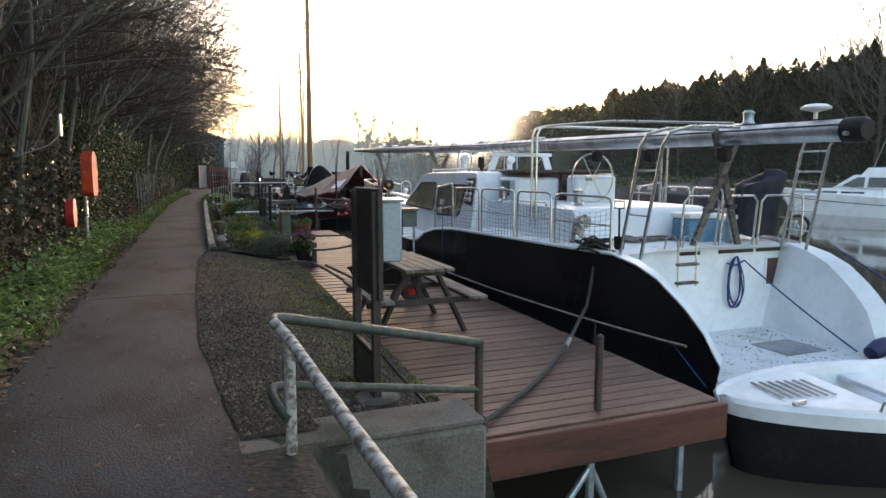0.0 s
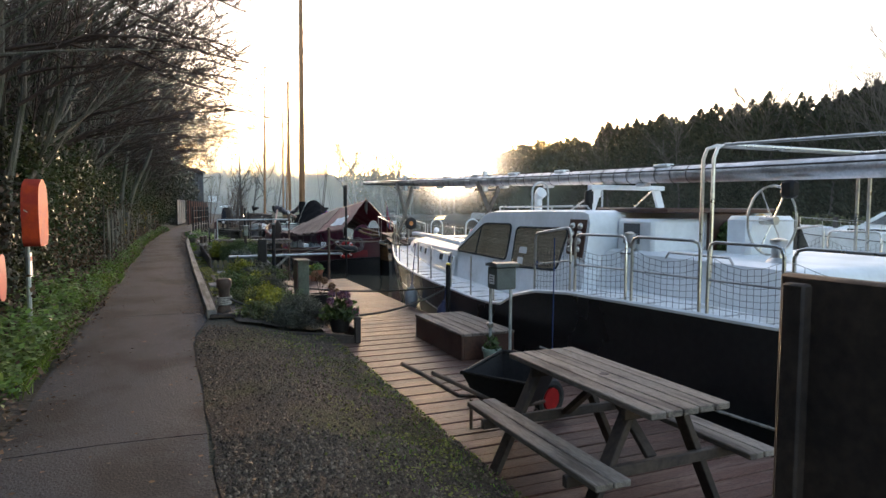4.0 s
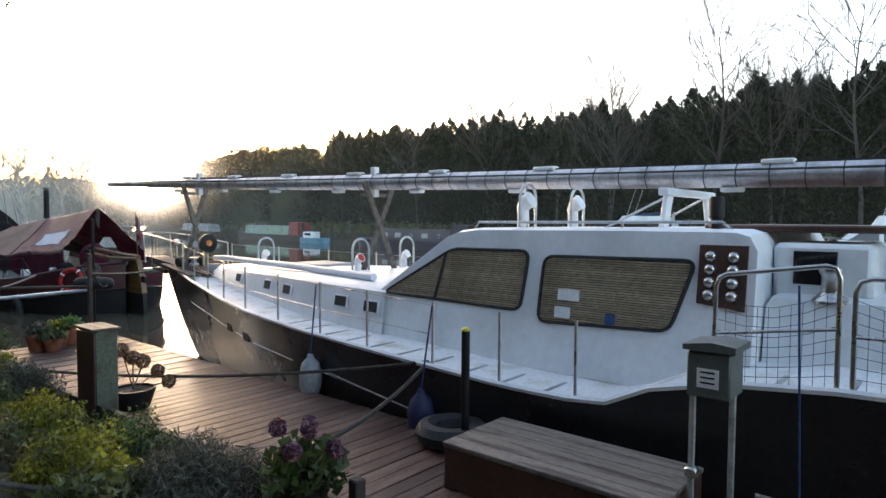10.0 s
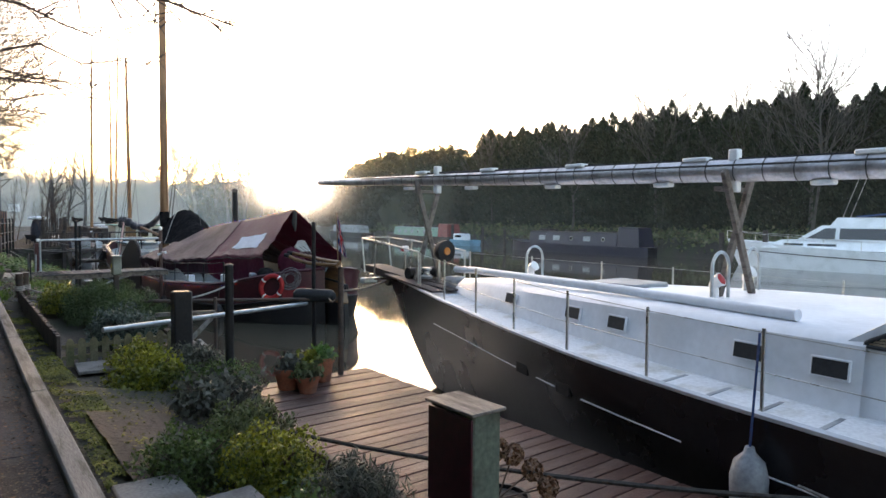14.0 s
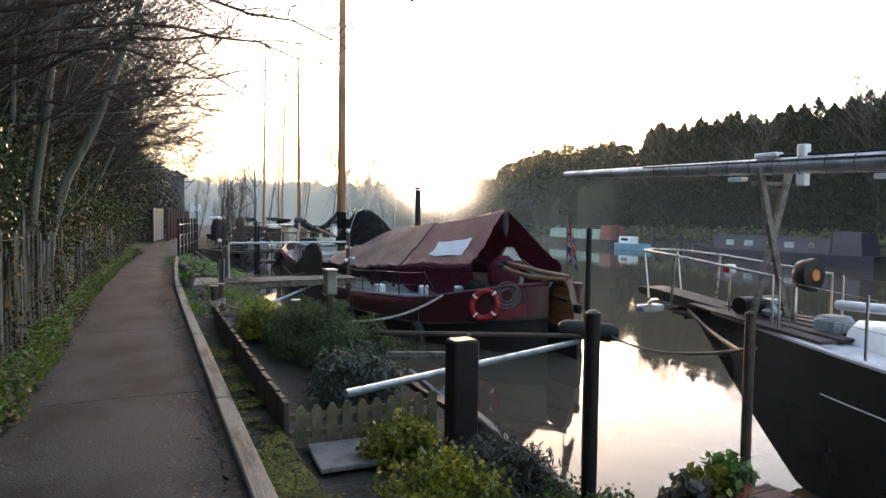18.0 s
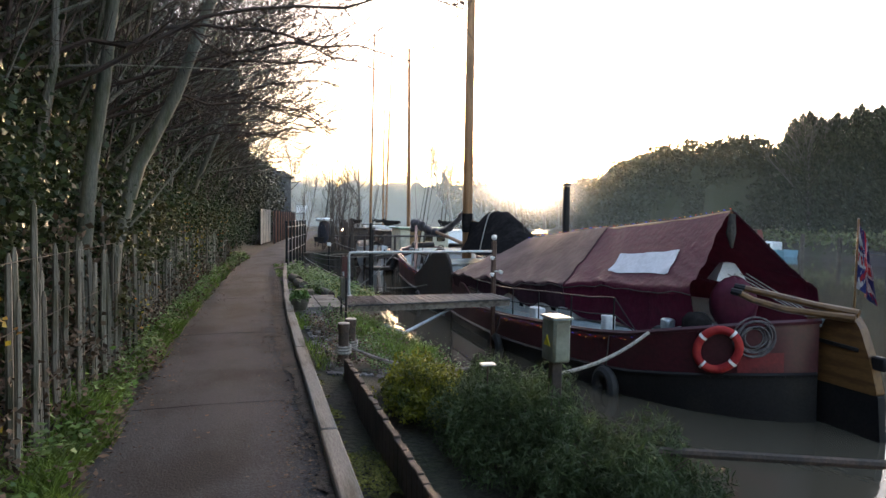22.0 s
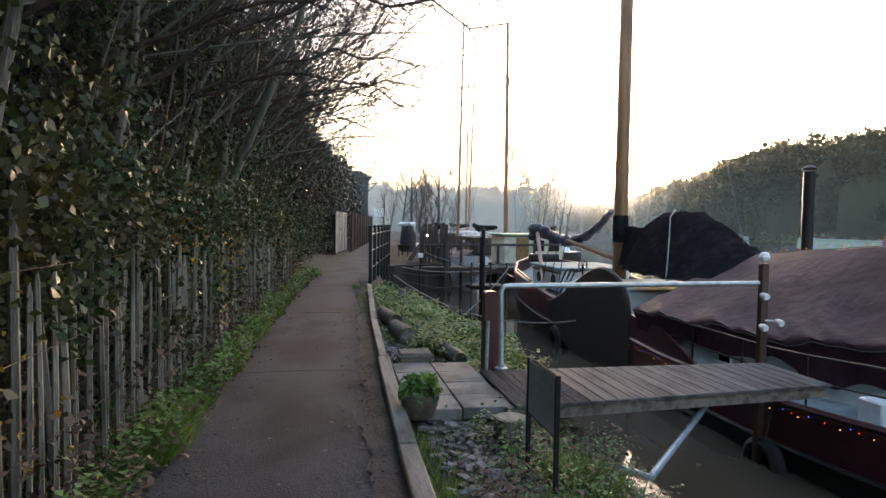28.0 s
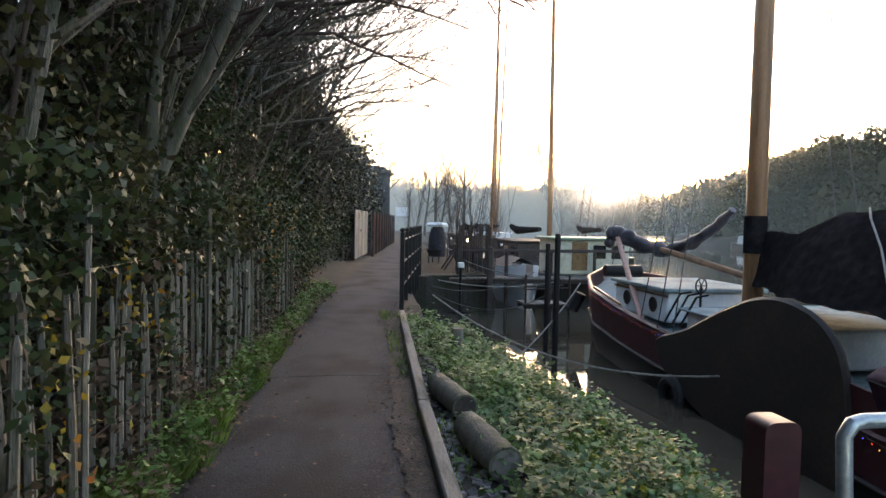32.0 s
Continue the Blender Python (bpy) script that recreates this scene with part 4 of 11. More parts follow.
WIN1 = rounded([(14.36, 0.75), (13.4, 1.28), (12.45, 1.29), (12.5, 0.72)], 0.1)
WIN2 = rounded([(12.3, 0.64), (12.28, 1.25), (10.88, 1.27), (11.06, 0.69)], 0.1)
for k, poly in enumerate((WIN1, WIN2)):
    win = part("side_window", wall_panel(poly, 0.002, 0.004), RUBBER, yacht, "dark-framed cabin window with a brown slatted blind")
    part("seal", Geo().tube([(cabin_x(z, -1, 0.008), y, z) for y, z in poly], 0.016, 6, closed=True), RUBBER, win)
    ys, zs = [p[0] for p in poly], [p[1] for p in poly]
    sl = Geo()
    z = min(zs) + 0.025
    while z < max(zs) - 0.01:
        cuts = []
        for (y0, z0), (y1, z1) in zip(poly, poly[1:] + poly[:1]):
            if (z0 - z) * (z1 - z) < 0:
                cuts.append(y0 + (y1 - y0) * (z - z0) / (z1 - z0))
        if len(cuts) >= 2:
            a, b = min(cuts) + 0.02, max(cuts) - 0.02
            if b > a:
                x = cabin_x(z, -1, 0.009)
                sl.box(x - 0.003, a, z - 0.008, x + 0.003, b, z + 0.008, 0.002)
        z += 0.021
    part("blind", sl, BLIND, win, "brown slatted blind", smooth=0)
    part("pane", wall_panel([(y + (sum(ys) / len(ys) - y) * 0.02, z) for y, z in poly], 0.0145, 0.003), GLASS, win, "clear pane").visible_shadow = False
    if k == 0:
        part("mullion", wall_panel([(13.6, 0.74), (13.56, 0.74), (13.46, 1.24), (13.5, 1.22)], 0.012, 0.008), RUBBER, win)
    else:
        for y, z, w, h, m in ((12.1, 0.86, 0.22, 0.1, WHITEPAINT), (12.12, 0.7, 0.16, 0.1, WHITEPAINT), (11.62, 0.68, 0.09, 0.1, CANVASBLUE)):
            part("sticker", wall_panel([(y - w, z), (y, z), (y, z + h), (y - w, z + h)], 0.019, 0.002), m, win)
# clam-shell vents on a brown board
vent = part("vent_board", wall_panel([(10.86, 0.94), (10.86, 1.4), (10.5, 1.4), (10.5, 0.9)], 0.002, 0.02), BROWN, yacht, "brown board with two rows of chrome clam vents")
for yy in (10.77, 10.6):
    for k in range(4):
        z = 1.31 - k * 0.1
        m = Matrix.Translation((cabin_x(z, -1, 0.022), yy, z)) @ Matrix.Rotation(radians(-90), 4, "Y")
        part("clam_vent", Geo().lathe([(0.045, -0.02), (0.045, 0.01), (0.036, 0.03), (0.015, 0.042)], 10, m), STEEL, vent)
for y0, y1, z0, z1, m in ((10.33, 10.02, 1.05, 1.36, GLASSDARK),):
    part("aft_box", Geo().box(CX - 1.0, 9.75, 0.95, CX - 0.12, 10.43, 1.42, 0.04), GELCOAT, yacht)
    part("port_light", Geo().box(CX - 1.012, 9.98, 1.1, CX - 0.995, 10.28, 1.36, 0.004), GLASSDARK, yacht, "dark framed port light")
door = part("companion_door", Geo().box(CX - 0.12, 9.7, 0.6, CX + 0.6, 9.76, 1.5, 0.01), BROWN, yacht, "dark brown companionway door with a wreath")
part("hood", Geo().box(CX - 0.9, 9.62, 1.5, CX + 0.95, 11.0, 1.56, 0.02), BROWN, yacht, "dark sliding hatch roof")
rng = np.random.default_rng(11)
a = rng.uniform(0, 6.28, 500)
wr = np.stack([CX + 0.2 + np.cos(a) * 0.17, np.full(500, 9.67), 1.15 + np.sin(a) * 0.17], 1) + rng.normal(0, 0.025, (500, 3))
wreath = new("wreath", fast_mesh("wreath", leaf_quads(wr - np.array([CX, 13, WATER_Z]), 0.05, rng), 4, LEAFGREEN))
wreath.parent = door
wreath["label"] = "green leaf wreath"
part("door_post", Geo().box(CX + 0.62, 9.66, 0.9, CX + 0.95, 9.76, 1.52, 0.02), GELCOAT, yacht)
bell = part("bell", Geo().lathe([(0.075, 0), (0.06, 0.02), (0.045, 0.07), (0.035, 0.1), (0.01, 0.12)], 12, Matrix.Translation((CX + 0.78, 9.6, 1.28))), BRASS, yacht, "brass ship's bell")
part("bell_bracket", Geo().tube([(CX + 0.62, 9.66, 1.46), (CX + 0.7, 9.62, 1.48), (CX + 0.78, 9.6, 1.46), (CX + 0.78, 9.6, 1.4)], 0.012, 6), BRASS, bell)
part("bell_rope", Geo().tube([(CX + 0.78, 9.6, 1.28), (CX + 0.785, 9.6, 0.95)], 0.012, 6), ROPE, bell)
part("helm_pedestal", Geo().box(CX - 0.25, 9.0, 0.95, CX + 0.55, 9.35, 1.47, 0.05), GELCOAT, yacht, "white helm pedestal")
WC = (CX - 0.05, 8.85, 1.42)
wheel = part("steering_wheel", Geo().tube(arc(WC, 0.4, 0, 348.75, 31), 0.014, 6, closed=True), STEEL, yacht, "stainless steering wheel")
for k in range(6):
    part("spoke", Geo().tube([WC, Vector(WC) + Vector((math.cos(k * 1.047), 0, math.sin(k * 1.047))) * 0.4], 0.009, 5), STEEL, wheel)
part("hub", Geo().tube([(WC[0], 8.8, WC[2]), (WC[0], 9.0, WC[2])], 0.05, 10), STEEL, wheel)


def winch(x, y, z):
    w = part("winch", Geo().lathe([(0.14, 0), (0.14, 0.02), (0.1, 0.05), (0.07, 0.08), (0.065, 0.2), (0.085, 0.23), (0.085, 0.26), (0.03, 0.28)], 14, Matrix.Translation((x, y, z))), STEEL, yacht, "stainless sheet winch")
    return w


winch(CX - 1.12, 10.0, 0.98)
winch(CX + 1.12, 10.0, 0.98)
winch(CX - 0.75, 8.2, 0.98)
part("grab_rail", Geo().tube([(CX - 1.2, 9.3, 0.98), (CX - 1.2, 9.25, 1.05), (CX - 1.2, 8.4, 1.05), (CX - 1.2, 8.35, 0.98)], 0.014, 6), STEEL, yacht)
# roof rail, horn vents, chimney
part("roof_rail", Geo().tube([(CX - 1.2, 13.3, 1.47), (CX - 1.25, 13.2, 1.56), (CX - 1.25, 10.75, 1.58), (CX - 1.25, 10.65, 1.5)], 0.014, 6), STEEL, yacht)
for y in (12.6, 11.6):
    part("rail_foot", Geo().tube([(CX - 1.25, y, 1.48), (CX - 1.25, y, 1.57)], 0.012, 6), STEEL, yacht)
for x, y, z, k in ((5.6, 13.1, 1.49, 1.0), (6.75, 13.1, 1.49, 1.0), (5.72, 16.0, 0.8, 0.7), (7.0, 16.3, 0.8, 0.7), (6.1, 18.9, 0.74, 0.7)):
    horn = part("cowl_vent", Geo().tube([(x, y, z), (x, y, z + 0.16 * k), (x, y + 0.01, z + 0.22 * k), (x, y - 0.03 * k, z + 0.29 * k), (x, y - 0.1 * k, z + 0.33 * k)], [0.07 * k, 0.065 * k, 0.07 * k, 0.09 * k, 0.1 * k], 12), WHITEPAINT, yacht, "white cowl ventilator")
    part("cowl_mouth", Geo().lathe([(0.085 * k, 0), (0.05 * k, 0.012), (0.01, 0.014)], 12, Matrix.Translation((x, y - 0.104 * k, z + 0.332 * k)) @ Matrix.Rotation(radians(60), 4, "X")), REDPAINT if x < CX and 14 < y < 18 else WHITEPAINT, horn)
    part("guard_hoop", Geo().tube([(x - 0.16, y - 0.06, z)] + arc((x, y - 0.06, z + 0.34), 0.16, 180, 0, 10) + [(x + 0.16, y - 0.06, z)], 0.017, 8), GALV, horn)
part("chimney", Geo().lathe([(0.05, 0), (0.05, 0.12), (0.062, 0.13), (0.062, 0.28), (0.05, 0.3)], 12, Matrix.Translation((4.98, 10.82, 1.49))), BLACKPAINT, yacht, "black stove chimney")
part("roof_hatch", Geo().box(CX - 0.2, 11.8, 1.52, CX + 0.5, 12.5, 1.57, 0.02), DARKWOOD, yacht)
# fore trunk with deck ports and long handrail tube
TR = [(14.45, 1.52, 0.8), (16, 1.32, 0.8), (18, 0.86, 0.76), (19.6, 0.42, 0.7), (20.3, 0.15, 0.62)]


def trunk_x(y, k):
    return CX - np.interp(y, [a for a, _, _ in TR], [b for _, b, _ in TR]) * 1 - (0.12 if k == 0 else 0.0)


g = Geo()
rows = []
for y in np.linspace(14.3, 20.4, 14):
    top = float(np.interp(y, [a for a, _, _ in TR], [c for _, _, c in TR]))
    w = CX - float(trunk_x(y, 1))
    zb = lerp(SHEER, y) - 0.03
    rows.append([(CX - w - 0.1, y, zb), (CX - w - 0.02, y, top - 0.05), (CX - w + 0.05, y, top), (CX, y, top + 0.05), (CX + w - 0.05, y, top), (CX + w + 0.02, y, top - 0.05), (CX + w + 0.1, y, zb)])
g.rows(rows)
g.f.append([len(g.v) - 7 + i for i in range(7)])
part("fore_trunk", g, GELCOAT, yacht, "white fore cabin trunk", smooth=40)
for y in (18.55, 17.25, 16.55, 15.12, 14.5):
    top = float(np.interp(y, [a for a, _, _ in TR], [c for _, _, c in TR]))
    x = float(trunk_x(y, 1))
    zb = lerp(SHEER, y)
    d = math.atan2(0.08, top - zb)
    sl = math.atan2(float(trunk_x(y + 0.3, 1) - trunk_x(y - 0.3, 1)), 0.6)
    m = Matrix.Translation((x - 0.068, y, (top + zb) / 2 + 0.03)) @ Matrix.Rotation(-sl, 4, "Z") @ Matrix.Rotation(d, 4, "Y")
    port = part("deck_port", Geo().box(-0.012, -0.135, -0.075, 0.012, 0.135, 0.075, 0.015, m), GELCOAT, yacht, "small dark rectangular port")
    part("port_glass", Geo().box(-0.015, -0.12, -0.06, -0.012, 0.12, 0.06, 0.001, m), RUBBER, port)
part("fore_handrail", Geo().tube([(4.99, 14.9, 0.86), (5.4, 17.0, 0.86), (6.0, 20.0, 0.83), (6.12, 20.6, 0.8)], 0.05, 10), GELCOAT, yacht, "long white tubular handrail")
part("fore_hatch", Geo().box(CX - 0.35, 17.0, 0.79, CX + 0.35, 17.7, 0.87, 0.02), SHEET, yacht)
for y in (17.43, 16.63):
    s = (y - 4.9) / (22.0 - 4.9)
    p = Vector(hull_point(s, 0.18, -1))
    q = Vector(hull_point(s + 0.02, 0.18, -1))
    ang = math.atan2(q.x - p.x, q.y - p.y)
    m = Matrix.Translation(p) @ Matrix.Rotation(-ang, 4, "Z")
    part("hull_port", Geo().box(-0.01, -0.12, -0.075, 0.02, 0.12, 0.075, 0.012, m), RUBBER, yacht, "dark square port in the bow")
for y0, y1 in ((20.3, 17.65), (17.2, 16.85), (16.4, 15.2), (14.6, 13.9)):
    part("white_stripe", Geo().tube([Vector(hull_point((y - 4.9) / 17.1, 0.2, -1)) + Vector((-0.004, 0, 0)) for y in np.linspace(y0, y1, 8)], 0.007, 5), GELCOAT, yacht, "thin white stripe along the bow")

# rails: hooped gates with netting aft, stanchions and wires forward
def deck_edge(y, side):
    return Vector((CX + side * (half(y, side) - 0.04), y, lerp(SHEER, y)))


for side in (-1, 1):
    for a, b in ((10.5, 9.8), (9.72, 8.95), (8.87, 8.12), (8.04, 7.38), (7.3, 6.45)):
        pa, pb = deck_edge(a, side), deck_edge(b, side)
        h = 0.7 if a < 10.4 else 0.78
        up = Vector((0, 0, 1))
        if a > 10.4:
            pa.z = 0.45
        top = [pa, pa + up * (h - 0.08), pa.lerp(pb, 0.03) + up * (h - 0.02), pa.lerp(pb, 0.1) + up * h, pa.lerp(pb, 0.9) + up * h, pa.lerp(pb, 0.97) + up * (h - 0.02), pb + up * (h - 0.08), pb]
        hoop = part("guard_rail", Geo().tube(top, 0.016, 8), STEEL, yacht, "stainless guard rail hoop with netting")
        part("mid_rail", Geo().tube([pa + up * h * 0.5, pb + up * h * 0.5], 0.012, 6), STEEL, hoop)
        net = Geo()
        for k in range(12):
            t = k / 11
            p = pa.lerp(pb, t)
            dip = 0.1 * 4 * t * (1 - t)
            net.tube([p + up * 0.02, p + up * (h * 0.82 - dip)], 0.0022, 3, cap=False)
        for k in range(9):
            net.tube([pa.lerp(pb, t) + up * (0.03 + (h * 0.82 - 0.03 - 0.4 * t * (1 - t)) * k / 8) for t in (0, 0.25, 0.5, 0.75, 1)], 0.0022, 3, cap=False)
        part("netting", net, DARKROPE, hoop, "dark knotted netting")
    posts = [12.95, 13.84, 14.7, 15.7, 16.7, 17.7, 18.7, 19.8, 20.9]
    prev = None
    for y in posts:
        p = deck_edge(y, side)
        st = part("stanchion", Geo().tube([p, p + Vector((0, 0, 0.6))], 0.013, 8), STEEL, yacht)
        if prev is not None:
            part("lifeline", Geo().tube([prev + Vector((0, 0, 0.57)), p + Vector((0, 0, 0.57))], 0.004, 4), STEEL, yacht)
            part("lifeline", Geo().tube([prev + Vector((0, 0, 0.3)), p + Vector((0, 0, 0.3))], 0.004, 4), STEEL, yacht)
        prev = p
    for y in (12.2, 11.5):
        p = deck_edge(y, side)
        part("stanchion", Geo().tube([p, p + Vector((0, 0, 0.62))], 0.013, 8), STEEL, yacht)
# tall gantry arches over the aft deck
def arch_frame(y, w, ztop, zfoot, depth):
    g = Geo()
    for yy in (y, y + depth):
        g.tube([(CX - w, yy, zfoot), (CX - w, yy, ztop - 0.15), (CX - w + 0.05, yy, ztop - 0.04), (CX - w + 0.18, yy, ztop), (CX + w - 0.18, yy, ztop), (CX + w - 0.05, yy, ztop - 0.04), (CX + w, yy, ztop - 0.15), (CX + w, yy, zfoot)], 0.02, 8)
    return g


ar = part("gantry", arch_frame(8.6, 1.25, 2.22, 0.55, 0.14), STEEL, yacht, "stainless tube gantry over the cockpit")
for sx in (-1, 1):
    part("gantry_beam", Geo().tube([(CX + sx * 1.1, 8.6, 2.22), (CX + sx * 0.85, 7.2, 2.2), (CX + sx * 0.3 + 0.2, 5.9, 2.1)], 0.016, 8), STEEL, ar)
for sx in (-1, 1):
    g = Geo()
    for yy in (5.62, 6.0):
        g.tube([(CX + sx * 1.34, yy + 0.35, 0.5), (CX + sx * 1.3, yy + 0.1, 1.8), (CX + sx * 1.27, yy + 0.02, 1.95), (CX + sx * 1.0, yy, 2.02), (CX + sx * 0.3, yy, 2.03)], 0.02, 8)
    sg = part("stern_frame", g, STEEL, yacht, "stainless stern ladder frame")
    for k in range(5):
        z = 0.75 + 0.26 * k
        part("rung", Geo().tube([(CX + sx * (1.34 - 0.03 * (z - 0.5)), 5.97 - 0.19 * (z - 0.5), z), (CX + sx * (1.34 - 0.03 * (z - 0.5)), 6.35 - 0.19 * (z - 0.5), z)], 0.012, 6), STEEL, sg)
for xx in (CX + 0.1, CX + 0.78, CX + 1.46):
    part("pushpit_hoop", Geo().tube([(xx - 0.3, 6.6, 0.5), (xx - 0.3, 6.55, 1.12), (xx - 0.22, 6.55, 1.2), (xx + 0.22, 6.55, 1.2), (xx + 0.3, 6.55, 1.12), (xx + 0.3, 6.6, 0.5)], 0.016, 8), STEEL, yacht)
# bow pulpit
pul = Geo()
for sx in (-1, 1):
    pul.tube([deck_edge(21.0, sx), deck_edge(21.0, sx) + Vector((0, 0, 0.6)), (CX + sx * 0.4, 22.4, 1.2), (CX + sx * 0.3, 23.1, 1.24), (CX, 23.25, 1.25)], 0.016, 8)
    pul.tube([(CX + sx * 0.4, 22.5, 0.56), (CX + sx * 0.4, 22.45, 1.2)], 0.016, 8)
    pul.tube([(CX + sx * 0.3, 23.0, 0.6), (CX + sx * 0.3, 23.1, 1.24)], 0.016, 8)
part("pulpit", pul, STEEL, yacht, "stainless bow pulpit")
part("bow_platform", Geo().slab(rounded([(21.9, 0.46), (22.7, 0.56), (23.2, 0.62), (23.34, 0.66), (23.3, 0.72), (23.0, 0.72), (21.9, 0.6)], 0.04), 0, CX - 0.2, CX + 0.2), DARKWOOD, yacht, "dark timber anchor platform")
for k in range(5):
    part("fore_plank", Geo().beam((CX - 0.62 + 0.31 * k, 20.3, 0.5), (CX - 0.2 + 0.1 * k, 22.3, 0.6), 0.2 - 0.015 * k, 0.03, 0.006), DARKWOOD, yacht, "dark wet plank over the bow")
part("chain_drum", Geo().tube([(CX - 0.32, 21.55, 0.68), (CX + 0.3, 21.55, 0.68)], 0.1, 12), BLACKPAINT, yacht)
part("capstan", Geo().lathe([(0.1, 0), (0.11, 0.04), (0.06, 0.07), (0.05, 0.13), (0.09, 0.15), (0.09, 0.18), (0.02, 0.19)], 14, Matrix.Translation((CX - 0.1, 21.3, 0.6))), GALV, yacht, "grey galvanised capstan")
nav = part("nav_lamp", Geo().box(5.88, 21.72, 1.03, 5.99, 21.83, 1.14, 0.02), WHITEPAINT, yacht, "small navigation lamp with a red side")
part("red_lens", Geo().box(5.86, 21.735, 1.045, 5.88, 21.815, 1.125, 0.008), REDPAINT, nav)
part("lamp_bracket", Geo().tube([(5.94, 21.78, 0.5), (5.94, 21.78, 1.0)], 0.014, 6), STEEL, nav)
an = part("anchor", Geo().tube([(CX, 22.6, 0.62), (CX, 23.25, 0.52), (CX, 23.4, 0.35)], 0.03, 6), GALV, yacht)
part("fluke", Geo().box(CX - 0.2, 23.2, 0.36, CX + 0.2, 23.36, 0.46, 0.02), GALV, an)
lamp = part("search_light", Geo().lathe([(0.06, 0), (0.15, 0.06), (0.18, 0.16), (0.18, 0.22), (0.16, 0.23)], 16, Matrix.Translation((CX, 21.1, 1.08)) @ Matrix.Rotation(radians(90), 4, "X")), BLACKPAINT, yacht, "round black fog-lamp drum on the bow")
part("lens", Geo().lathe([(0.0, 0), (0.06, 0.012), (0.065, 0.0)], 14, Matrix.Translation((CX, 20.87, 1.08)) @ Matrix.Rotation(radians(90), 4, "X")), AMBERLENS, lamp)
part("lamp_leg", Geo().tube([(CX, 21.1, 0.55), (CX, 21.1, 0.95)], 0.03, 8), STEEL, lamp)
part("windlass", Geo().box(CX - 0.16, 20.5, 0.45, CX + 0.16, 20.8, 0.68, 0.05), SHEET, yacht)

# lowered mast on its crutches
MA, MB = Vector((CX - 0.03, 4.4, 1.94)), Vector((5.98, 25.1, 2.38))
mast = thing("lowered_mast", "long silver alloy mast lying lowered along the yacht on wooden crutches", "mast", (CX, 14, 1.5))
prev_pts = [MA.lerp(MB, t) - Vector((0, 0, 0.24 * t * (1 - t))) for t in np.linspace(0, 1, 12)]
spar = part("spar", Geo().tube(prev_pts, [0.115] * 8 + [0.105, 0.09, 0.075, 0.055], 14), ALLOY, mast, "silver alloy spar")
part("track", Geo().tube([p + Vector((0, 0, 0.115)) for p in prev_pts[:-2]], 0.016, 5), BLACKPAINT, mast)
part("halyard", Geo().tube([p + Vector((-0.1, 0, 0.05)) for p in prev_pts[:-1]], 0.012, 5), DARKROPE, mast)
part("mast_heel", Geo().tube([(CX - 0.03, 4.3, 1.935), (CX - 0.03, 4.34, 1.935), (CX - 0.03, 4.52, 1.94)], [0.1, 0.128, 0.128], 16), BLACKPAINT, mast, "dark round mast heel")
part("heel_pin", Geo().tube([(CX - 0.2, 4.42, 1.9), (CX + 0.14, 4.42, 1.9)], 0.022, 8), GALV, mast)
for k in range(46):
    t = 0.26 + k * 0.0142
    p = MA.lerp(MB, t) - Vector((0, 0, 0.24 * t * (1 - t)))
    part("lashing", Geo().tube(arc(p, 0.121, 0, 330, 11), 0.005, 4, closed=True), DARKROPE, mast)
for t in (0.3, 0.42, 0.5, 0.58, 0.66, 0.74, 0.82):
    p = MA.lerp(MB, t) - Vector((0, 0, 0.24 * t * (1 - t)))
    part("fitting", Geo().box(p.x - 0.07, p.y - 0.14, p.z + 0.1, p.x + 0.07, p.y + 0.14, p.z + 0.15, 0.02), WHITEPAINT, mast)
    part("fitting", Geo().box(p.x - 0.06, p.y + 0.3, p.z - 0.15, p.x + 0.06, p.y + 0.5, p.z - 0.1, 0.02), WHITEPAINT, mast)
for t, w in ((0.56, 0.2), (0.8, 0.16)):
    p = MA.lerp(MB, t) - Vector((0, 0, 0.24 * t * (1 - t)))
    part("spreader_stub", Geo().box(p.x - 0.05, p.y - 0.05, p.z - 0.22, p.x + 0.05, p.y + 0.05, p.z + 0.22, 0.01), WHITEPAINT, mast)
for t, m in ((0.14, BLACKPAINT), (0.075, BLACKPAINT), (0.2, BLACKPAINT)):
    p = MA.lerp(MB, t) - Vector((0, 0, 0.24 * t * (1 - t)))
    part("block", Geo().box(p.x - 0.2, p.y - 0.08, p.z - 0.32, p.x - 0.06, p.y + 0.08, p.z - 0.12, 0.04), m, mast, "black pulley block")
part("deck_lamp", Geo().lathe([(0.07, 0), (0.075, 0.03), (0.06, 0.05), (0.06, 0.13), (0.075, 0.15), (0.04, 0.18)], 12, Matrix.Translation((CX + 0.02, 5.8, 2.07))), GALV, mast)
part("dish_aerial", Geo().lathe([(0.02, 0), (0.02, 0.1), (0.14, 0.13), (0.15, 0.15), (0.1, 0.18), (0.02, 0.19)], 16, Matrix.Translation((CX, 4.9, 2.05))), WHITEPAINT, mast)


def crutch(y, zt, zf, spread, material, label, cross=True, down=0.42):
    c = thing("mast_crutch", label, "crutch", (CX, y, zf))
    for sx in (-1, 1):
        part("leg", Geo().beam((CX + sx * spread, y, zt + 0.06), (CX - sx * spread * (1 if cross else -1.6), y + 0.03 * sx, zf), 0.09, 0.05, 0.008, up=(0, 1, 0)), material, c)
    part("cross_bar", Geo().beam((CX - spread, y + 0.07, zt - 0.12), (CX + spread, y + 0.07, zt - 0.12), 0.08, 0.05, 0.008), material, c)
    return c


